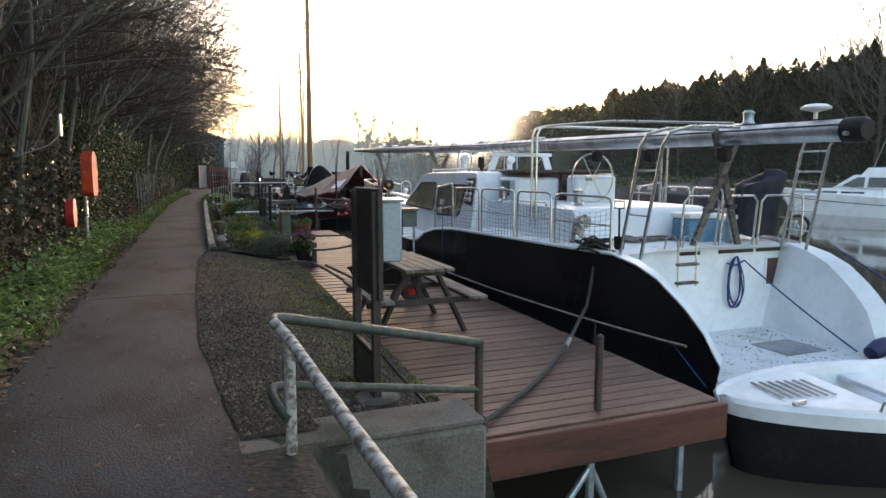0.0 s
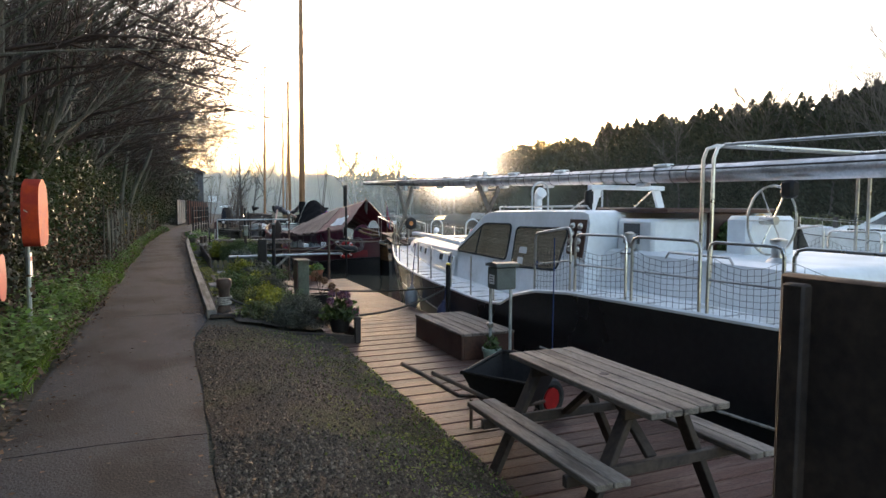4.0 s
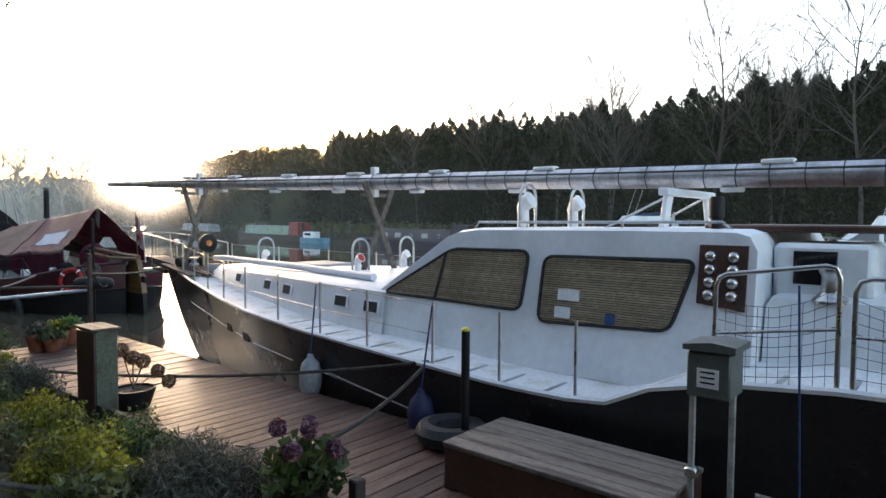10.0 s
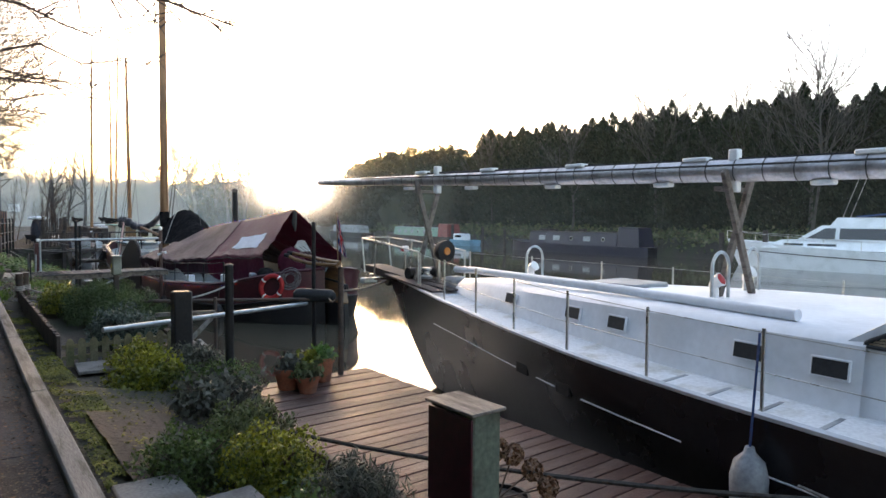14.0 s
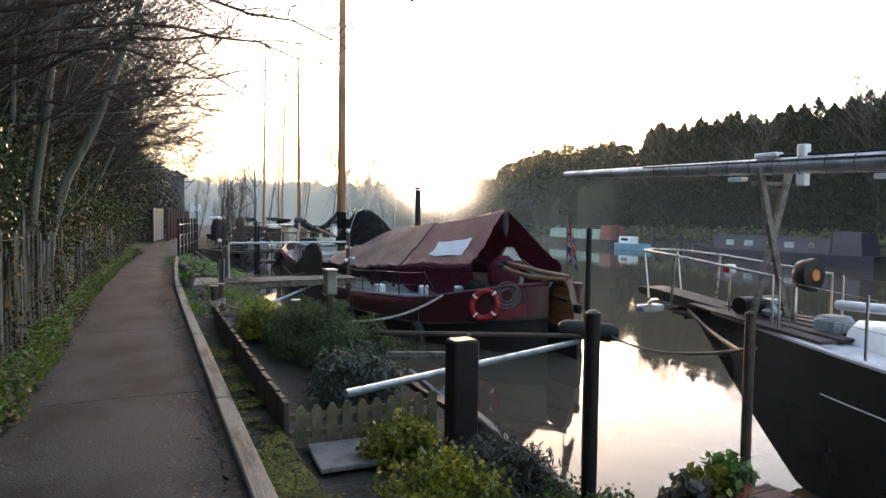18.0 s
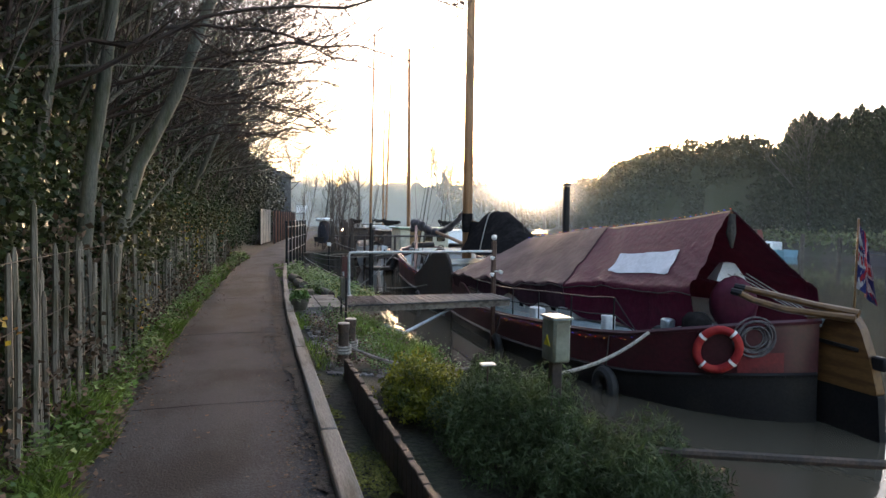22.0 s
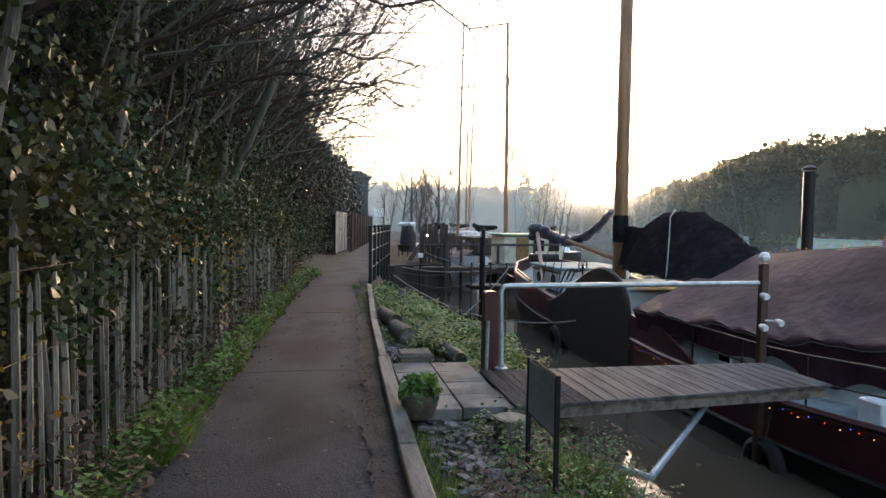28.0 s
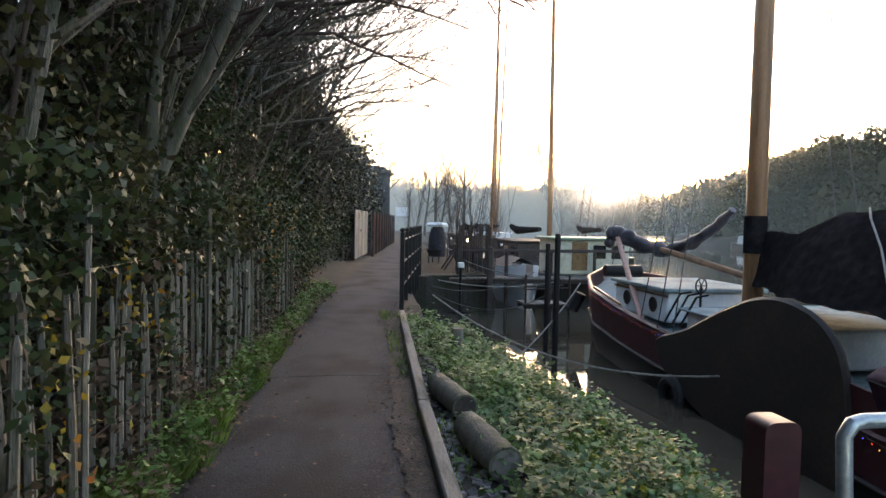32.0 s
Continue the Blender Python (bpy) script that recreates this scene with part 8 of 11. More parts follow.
for tx, ty, tr, tn in ((1.25, 29.7, 0.26, 2600), (1.75, 29.45, 0.28, 2600), (1.95, 28.6, 0.22, 1200), (1.5, 28.4, 0.3, 1500), (1.45, 30.6, 0.25, 1000), (1.4, 37.4, 0.4, 700), (2.1, 34.6, 0.3, 600), (1.7, 35.9, 0.3, 500)):
    for _ in range(tn):
        x, y = tx + rg.normal(0, tr * 0.5), ty + rg.normal(0, tr * 0.6)
        tuft.append((x, y, ground_z(x, y)))
q, t3 = blades(tuft, 0.2, rg, 0.55, 0.005)
tagged(new("grass_tufts", fast_mesh("grass_tufts", np.concatenate([q, np.concatenate([t3, t3[:, 2:]], 1)]), 4, GRASS)), "bright green tufts of long grass on the bank", "grass", kind="stuff")
q, t3 = blades(pts, 0.13, rg, 0.6, 0.005)
tagged(new("bank_grass", fast_mesh("bank_grass", q, 4, GRASS)), "tufts of green grass on the bank", "grass", kind="stuff")
# stones in the bank
g = Geo()
for _ in range(3200):
    y = rg.uniform(27.2, 34.6) if rg.random() < 0.8 else rg.uniform(34, 41)
    x = rg.uniform(0.52, 2.2) if y < 34.6 else rg.uniform(0.52, 1.0)
    if 31.75 < y < 33.6 or x > lerp(NEAR_BANK, y):
        continue
    s = rg.uniform(0.015, 0.05)
    m = Matrix.Translation((x, y, ground_z(x, y) + 0.012)) @ Matrix.Rotation(rg.uniform(0, 6.28), 4, "Z") @ Matrix.Rotation(rg.normal(0, 0.3), 4, "X")
    g.box(-s, -s * rg.uniform(0.5, 0.9), -s * 0.25, s, s * rg.uniform(0.4, 0.9), s * 0.25, s * 0.12, m)
solo("bank_stones", g, RUBBLE, "loose grey slate rubble on the bank and along the kerb", "stones", at=(0, 0, 0), kind="stuff", smooth=0)
# crumbs of mud and leaf along the kerb
at = []
for _ in range(30000):
    y = rg.uniform(13, 42) if rg.random() < 0.6 else rg.uniform(26, 44)
    if noise.noise((4, y * 2.2, 0)) + noise.noise((4, y * 0.5, 3)) < rg.uniform(-0.8, 0.7):
        x = path_right(y) - abs(rg.normal(0, 0.14 if y < 27 else 0.2))
        at.append((x, y, 0.05))
lq = leaf_quads(at, 0.024, rg, 0, 1.2)
lq[:, :, 2] = 0.046 + np.abs(lq[:, :, 2] - 0.05) * 0.5
tagged(new("kerb_litter", fast_mesh("kerb_litter", lq, 4, MUD)), "crumbled mud and rotting leaves along the kerb", "litter", kind="stuff")
# grit and crumbs scattered over the asphalt
at = [(lerp(PATH_MID, y) + x, y, 0.045) for x, y in zip(rg.uniform(-0.7, 0.7, 9000), rg.uniform(-2, 42, 9000)) if noise.noise((x * 2, y * 0.7, 21)) > -0.15]
lq = leaf_quads(at, 0.009, rg, 0, 1.1)
lq[:, :, 2] = 0.0465 + np.abs(lq[:, :, 2] - 0.045) * 0.5
tagged(new("path_grit", fast_mesh("path_grit", lq, 4, MUD)), "fine grit and crumbs scattered over the path", "grit", kind="stuff")
# litter leaves on path
at = []
for _ in range(3200):
    y = rg.uniform(-2, 42)
    x = lerp(PATH_MID, y) + (PATH_HALF - abs(rg.normal(0, 0.16)) if rg.random() < 0.55 else -PATH_HALF + abs(rg.normal(0, 0.15)))
    if rg.random() < 0.12:
        x = lerp(PATH_MID, y) + rg.uniform(-0.7, 0.7)
    at.append((x, y, 0.058))
lq = leaf_quads(at, 0.028, rg, 0, 1.3)
lq[:, :, 2] = 0.052 + (lq[:, :, 2] - 0.058) * 0.25
tagged(new("path_leaves", fast_mesh("path_leaves", lq, 4, DEADLEAF)), "scattered brown leaves on the path", "leaves", kind="stuff")

for k, (x, y, w, l, tilt) in enumerate(((0.55, 16.42, 0.36, 0.5, 0.03), (0.86, 16.0, 0.34, 0.46, -0.02))):
    solo("stone_slab", Geo().box(x - w / 2, y - l / 2, 0.0, x + w / 2, y + l / 2, 0.05, 0.012, Matrix.Translation((0, 0, ground_z(x, y) + 0.05)) @ Matrix.Rotation(tilt, 4, "Y")), SLAB, "flat mossy stone slab among the plants", "slab", group="bed slabs")
# moss on the strip beside the kerb and through the gravel
for nm, lb, n, y0, y1, x0, x1, sz in (("kerb_moss", "yellow-green moss over rubble beside the kerb", 34000, 13, 27.2, 0.36, 0.7, 0.02), ("bed_moss", "low moss and weeds between the bed's plants", 3500, 13, 21, 0.6, 1.8, 0.028), ("gravel_moss", "yellow-green moss spreading through the gravel", 30000, 4, 12.2, 0.4, 1.8, 0.018)):
    at = []
    for _ in range(n):
        x, y = rg.uniform(x0, x1), rg.uniform(y0, y1)
        if nm == "gravel_moss" and rg.random() > ((x - x0) / (x1 - x0)) ** 1.5:
            continue
        if noise.noise((x * 2.5, y * 1.6, 11)) + 0.5 * noise.noise((x * 9, y * 9, 2)) > -0.05:
            at.append((x, y, ground_z(x, y) + (0.06 if nm == "bed_moss" and 12.3 < y < 18.4 else 0.022) + 0.012 * rg.random()))
    tagged(new(nm, fast_mesh(nm, leaf_quads(at, sz, rg, 0, 1.2, True), 4, MOSS)), lb, "moss", kind="stuff")
# chestnut paling fence
pal = thing("paling_fence", "chestnut paling fence of split grey pales wired together", "fence", (-1.6, 28, 0.2))
rg = np.random.default_rng(6)
n = 0
y = 20.5
while y < 42.5:
    x = lerp(PATH_MID, y) - PATH_HALF - 0.37
    z0 = ground_z(x, y)
    h = rg.uniform(1.05, 1.45) if n % 23 else 1.7
    w = rg.uniform(0.015, 0.027)
    lean = rg.normal(0, 0.055)
    dx = rg.normal(0, 0.035)
    part("pale", Geo().tube([(x + dx, y, z0 - 0.05), (x + dx + rg.normal(0, 0.01), y + lean * 0.5, z0 + h * 0.5), (x + dx, y + lean, z0 + h - 0.05), (x + dx, y + lean, z0 + h)], [w, w * 0.95, w * 0.85, w * 0.3], 5), PALE, pal, smooth=25)
    y += rg.uniform(0.05, 0.15)
    n += 1
for h in (0.35, 0.8, 1.2):
    part("wire", Geo().tube([(lerp(PATH_MID, y) - PATH_HALF - 0.335, y, 0.16 + h) for y in np.arange(20.5, 42.6, 1.0)], 0.0028, 4), RUST, pal)
# lifebuoy station
ls = thing("lifebuoy_station", "orange lifebuoy housing on a post in the hedge, white label below", "lifebuoy", (-1.73, 11.85, 0.1))
part("post", Geo().tube([(-1.73, 11.9, 0.1), (-1.73, 11.9, 1.2)], 0.025, 8), GALV, ls)
part("housing", Geo().slab(rounded([(11.6, 1.1), (12.1, 1.1), (12.15, 1.5), (12.1, 1.75), (11.85, 1.85), (11.6, 1.75), (11.55, 1.5)], 0.1), 0, -1.72, -1.56), ORANGE, ls, "bright orange plastic housing")
part("label_plate", Geo().box(-1.72, 11.84, 0.75, -1.7, 11.96, 1.02, 0.003), WHITEPAINT, ls, "white instruction label")
part("label_bar", Geo().box(-1.699, 11.85, 0.93, -1.697, 11.95, 0.98, 0.001), REDPAINT, ls)
solo("red_bag", Geo().slab(rounded([(10.1, 0.72), (10.3, 0.7), (10.36, 0.9), (10.3, 1.12), (10.12, 1.12), (10.04, 0.9)], 0.08), 0, -1.72, -1.62), REDPAINT, "red plastic throw-bag hanging in the hedge", "bag")
nb = thing("narrow_sign", "small white sign on a bent bracket in the hedge", "sign", (-1.75, 10.1, 1.9))
part("plate", Geo().box(-1.72, 10.03, 1.98, -1.7, 10.16, 2.28, 0.003), WHITEPAINT, nb)
part("bracket", Geo().tube([(-1.72, 10.1, 2.0), (-1.85, 10.0, 1.85), (-2.2, 9.9, 1.7)], 0.008, 5), STEEL, nb)

# ---- other boats and the far end of the path ----
# white tender astern of the yacht
td = thing("tender", "white open motor dinghy with a black hull astern of the yacht", "dinghy", (5.8, 3.6, WATER_Z))


def tender_pt(u, v, side, inset=0.0):
    """u from bow 0 to stern 1, v from rim 0 to keel 1."""
    hb = (0.78 * min(1, (u / 0.4)) ** 0.5 if u < 0.4 else 0.78) - inset
    a, b = u * 3.5 + 0.25 * v * (1 - u), side * max(hb, 0.02) * (1 - 0.25 * v * v)
    return (4.17 + a * 0.985 + b * 0.17, 4.06 - a * 0.17 + b * 0.985, -0.5 + 0.06 * (1 - u) - 0.85 * v)


us = [0, 0.008, 0.02, 0.05, 0.1, 0.16, 0.24, 0.35, 0.5, 0.7, 0.85, 1]
g = Geo()
for side in (-1, 1):
    g.rows([[tender_pt(u, v, side) for u in us] for v in (0.14, 0.4, 0.7, 1.0)])
part("hull", g, BLACKPAINT, td, "black hull", smooth=40)
g = Geo()
for side in (-1, 1):
    g.rows([[tender_pt(u, 0.14, side) for u in us], [tender_pt(u, 0.0, side) for u in us], [tender_pt(u, -0.04, side, 0.05) for u in us], [tender_pt(u, -0.02, side, 0.16) for u in us], [tender_pt(u, 0.32, side, 0.22) for u in us], [tender_pt(u, 0.36, side, 0.76) for u in us]])
part("rim", g, GELCOAT, td, "white moulded rim and inside", smooth=35)
part("bow_deck", Geo().rows([[tender_pt(u, -0.03, s, 0.12) for s in (-1, -0.3, 0.3, 1)] for u in (0.02, 0.06, 0.1, 0.16, 0.24, 0.36)]), GELCOAT, td, smooth=40)
for k in range(7):
    p = Vector(tender_pt(0.14 + 0.025 * k, -0.04, 0, 0))
    part("vent_rib", Geo().beam(p + Vector((-0.04, -0.2, 0.012)), p + Vector((0.03, 0.2, 0.012)), 0.03, 0.012, 0.004), SHEET, td)
part("thwart", Geo().beam(Vector(tender_pt(0.55, 0.1, -1, 0.12)), Vector(tender_pt(0.55, 0.1, 1, 0.12)), 0.3, 0.05, 0.015), GELCOAT, td)
p, q = Vector(tender_pt(0.3, -0.05, -1, 0.06)), Vector(tender_pt(0.45, -0.05, -1, 0.06))
part("grab_handle", Geo().tube([p, p + Vector((0.03, 0, 0.07)), q + Vector((-0.03, 0, 0.07)), q], 0.013, 6), STEEL, td)
p = Vector(tender_pt(0.14, -0.05, -1, 0.08))
part("cleat", Geo().box(p.x - 0.07, p.y - 0.02, p.z, p.x + 0.07, p.y + 0.02, p.z + 0.04, 0.01), STEEL, td)
solo("blue_fender", Geo().lathe([(0.02, 0), (0.09, 0.04), (0.11, 0.2), (0.08, 0.34), (0.02, 0.4)], 12, Matrix.Translation((7.3, 4.9, -0.62)) @ Matrix.Rotation(radians(70), 4, "Y")), FNAVY, "dark blue fender on the yacht's stern rim", "fender")
# gear on the aft deck
bk = thing("covered_bicycle", "folding bicycle under a torn navy cover on the aft deck", "bicycle", (8.0, 7.05, 0.5))
rows = []
for i, (f, z) in enumerate(((0.02, 1.47), (0.8, 1.46), (1.0, 1.42), (1.0, 1.3), (0.92, 1.15), (0.88, 1.0), (0.9, 0.85), (0.95, 0.7), (1.0, 0.6))):
    ring = []
    for a in np.linspace(0, 6.1, 30):
        c, s = math.cos(a), math.sin(a)
        k = f / (abs(c) ** 4 + abs(s) ** 4) ** 0.25 * (1 + 0.05 * math.sin(7 * a + i * 0.4) * min(i, 5) / 5)
        ring.append((7.86 + 0.38 * c * k - 0.02 * i, 7.05 + 0.2 * s * k, z + 0.11 * c * (i < 5) + 0.03 * math.sin(5 * a + i) * (i == 8)))
    rows.append(ring)
part("cover", Geo().rows(rows, wrap=True), NAVYCLOTH, bk, "dark navy cloth cover", smooth=70)
wl = part("wheel", Geo().tube(arc((8.27, 6.75, 0.72), 0.165, 0, 345, 22, (0.9, -0.4, 0)), 0.026, 8, closed=True), RUBBER, bk, "small black wheel")
for k in range(5):
    part("spoke", Geo().tube([(8.27, 6.75, 0.72), Vector((8.27, 6.75, 0.72)) + Vector((0.9 * math.cos(k * 1.256), -0.4 * math.cos(k * 1.256), math.sin(k * 1.256))) * 0.15], 0.011, 4), SHEET, wl)
part("fork", Geo().tube([(8.27, 6.75, 0.72), (8.2, 6.8, 0.95), (8.1, 6.88, 1.15)], 0.016, 6), GALV, bk)
for x0, x1, y0, hh in ((6.42, 6.98, 6.95, 0.34), (7.02, 7.4, 7.05, 0.3)):
    bx = thing("cool_box", "blue cool box with a white lid on the aft deck", "box", ((x0 + x1) / 2, y0 + 0.18, 0.52), "cool boxes")
    part("body", Geo().box(x0, y0, 0.52, x1, y0 + 0.36, 0.52 + hh, 0.02), COOLBLUE, bx)
    part("lid", Geo().box(x0 - 0.015, y0 - 0.015, 0.525 + hh, x1 + 0.015, y0 + 0.375, 0.6 + hh, 0.02), WHITEPAINT, bx)
solo("gas_bottle", Geo().lathe([(0.05, 0), (0.055, 0.02), (0.055, 0.4), (0.04, 0.46), (0.02, 0.5)], 12, Matrix.Translation((7.0, 6.8, 0.52))), GALV, "slim grey metal cylinder standing on the aft deck", "cylinder")
hz = thing("deck_hatch_board", "grey slatted board lying on the aft deck", "board", (5.95, 7.3, 0.55))
for k in range(5):
    part("slat", Geo().box(5.55 + 0.17 * k, 7.1, 0.56, 5.7 + 0.17 * k, 7.7, 0.6, 0.006), OLDWOOD, hz)
sh = thing("shovel", "black short-handled shovel hung on the guard rail", "shovel", (5.0, 6.62, 0.52))
part("handle", Geo().tube([(4.98, 6.62, 1.06), (4.99, 6.62, 0.7)], 0.014, 6), BLACKPAINT, sh)
part("grip", Geo().tube([(4.94, 6.66, 1.06), (4.94, 6.67, 1.15), (5.02, 6.58, 1.15), (5.02, 6.58, 1.06)], 0.012, 6, closed=True), BLACKPAINT, sh)
part("blade", Geo().slab(rounded([(6.54, 0.53), (6.7, 0.53), (6.72, 0.7), (6.52, 0.7)], 0.04), 0, 4.98, 5.01), BLACKPAINT, sh)
cv = thing("deck_cowl", "weathered white cowl vent on the side deck", "vent", (4.95, 7.5, 0.54))
part("pipe", Geo().tube([(4.95, 7.5, 0.52), (4.95, 7.5, 0.72), (4.95, 7.45, 0.82), (4.95, 7.32, 0.84)], [0.11, 0.09, 0.09, 0.1], 12), FLAKED, cv)


# motor cruiser across the river
def cruiser(x, y, turn, length, label):
    c = thing("motor_cruiser", label, "boat", (x, y, WATER_Z), "boats across the river")
    L, B = length, length * 0.16
    T = Matrix.Translation((x, y, WATER_Z)) @ Matrix.Rotation(radians(turn), 4, "Z")

    def pt(u, v, side):
        hb = B * (1 if u > 0.4 else (u / 0.4) ** 0.6)
        return T @ Vector((side * max(hb, 0.03) * (1 - 0.2 * v), L * (0.5 - u) + 0.9 * (1 - v) * (1 - u) ** 3, (1.1 + 0.55 * (1 - u) ** 1.5) * (1 - v) - 0.3 * v))
    us = np.linspace(0, 1, 13)
    g = Geo()
    for side in (-1, 1):
        g.rows([[pt(u, v, side) for u in us] for v in (0, 0.15, 0.4, 0.7, 1)])
    g.rows([[pt(1, v, s) for s in (-1, 0, 1)] for v in (0, 0.5, 1)])
    part("hull", g, GELCOAT, c, "white hull", smooth=40)
    for side in (-1, 1):
        part("stripe", Geo().tube([pt(u, 0.3, side) for u in us], 0.03, 5), NAVY, c)
    part("deck", Geo().rows([[pt(u, 0.02, -1), pt(u, 0.02, 1)] for u in us]), GELCOAT, c)

    def house(y0, y1, y2, y3, z0, z1, w, nm, m):
        """A cabin with raked ends: base from y0 to y1, top from y2 to y3."""
        g = Geo()
        lo = [(-w, y0, z0), (w, y0, z0), (w, y1, z0), (-w, y1, z0)]
        hi = [(-w * 0.86, y2, z1), (w * 0.86, y2, z1), (w * 0.86, y3, z1), (-w * 0.86, y3, z1)]
        g.add([T @ Vector(p) for p in lo + hi], [[0, 1, 5, 4], [1, 2, 6, 5], [2, 3, 7, 6], [3, 0, 4, 7], [4, 5, 6, 7]])
        return part(nm, g, m, c)
    house(L * 0.34, -L * 0.3, L * 0.24, -L * 0.3, 1.2, 1.7, B * 0.8, "coach_roof", GELCOAT)
    house(L * 0.16, -L * 0.32, L * 0.04, -L * 0.32, 1.7, 2.55, B * 0.72, "wheelhouse", GELCOAT)
    house(-L * 0.0, -L * 0.3, -L * 0.03, -L * 0.3, 2.55, 3.0, B * 0.6, "flybridge", GELCOAT)
    for side in (-1, 1):
        for a, b, z0, z1, rake in ((0.11, -0.03, 1.8, 2.4, 0.09), (-0.05, -0.26, 1.8, 2.4, 0.0)):
            w0, w1 = B * 0.72 * 0.985 + 0.015, B * 0.72 * 0.88 + 0.015
            q = [(side * w0, L * a, z0), (side * w0, L * b, z0), (side * w1, L * b, z1), (side * w1, L * (a - rake), z1)]
            part("window", Geo().add([T @ Vector(p) for p in q], [[0, 1, 2, 3]]), GLASSDARK, c, "dark side window")
        for a, b in ((0.22, 0.12), (0.1, -0.04)):
            w = B * 0.8 * 0.93 + 0.03
            q = [(side * w, L * a, 1.36), (side * w, L * b, 1.36), (side * w * 0.97, L * b, 1.52), (side * w * 0.97, L * a, 1.52)]
            part("hull_window", Geo().add([T @ Vector(p) for p in q], [[0, 1, 2, 3]]), GLASSDARK, c)
        part("rail", Geo().tube([pt(u, 0, side) + Vector((0, 0, 0.5)) for u in us[:9]], 0.02, 5), STEEL, c)
        for u in us[:9:2]:
            part("rail_post", Geo().tube([pt(u, 0, side), pt(u, 0, side) + Vector((0, 0, 0.5))], 0.018, 5), STEEL, c)
    part("canopy", Geo().add([T @ Vector(p) for p in ((-B * 0.6, -L * 0.12, 3.02), (B * 0.6, -L * 0.12, 3.02), (B * 0.6, -L * 0.3, 3.2), (-B * 0.6, -L * 0.3, 3.2), (-B * 0.6, -L * 0.12, 3.08), (B * 0.6, -L * 0.12, 3.08), (B * 0.6, -L * 0.3, 3.28), (-B * 0.6, -L * 0.3, 3.28))], [[0, 1, 2, 3], [4, 5, 6, 7], [0, 1, 5, 4], [1, 2, 6, 5], [2, 3, 7, 6], [3, 0, 4, 7]]), CANVASBLUE, c, "blue canvas canopy")
    for sx in (-1, 1):
        part("aerial", Geo().tube([T @ Vector((sx * B * 0.4, -L * 0.05, 3.0)), T @ Vector((sx * B * 0.4, -L * 0.12, 5.2))], 0.02, 4), STEEL, c)
    return c


cruiser(39.2, 27.1, 4, 10.4, "white motor cruiser with blue canopy moored across the river")
cruiser(36.0, 13.0, 8, 9.0, "white motor cruiser moored further down the far bank")
cruiser(34.0, 2.5, 6, 8.5, "white motor cruiser moored further down the far bank")


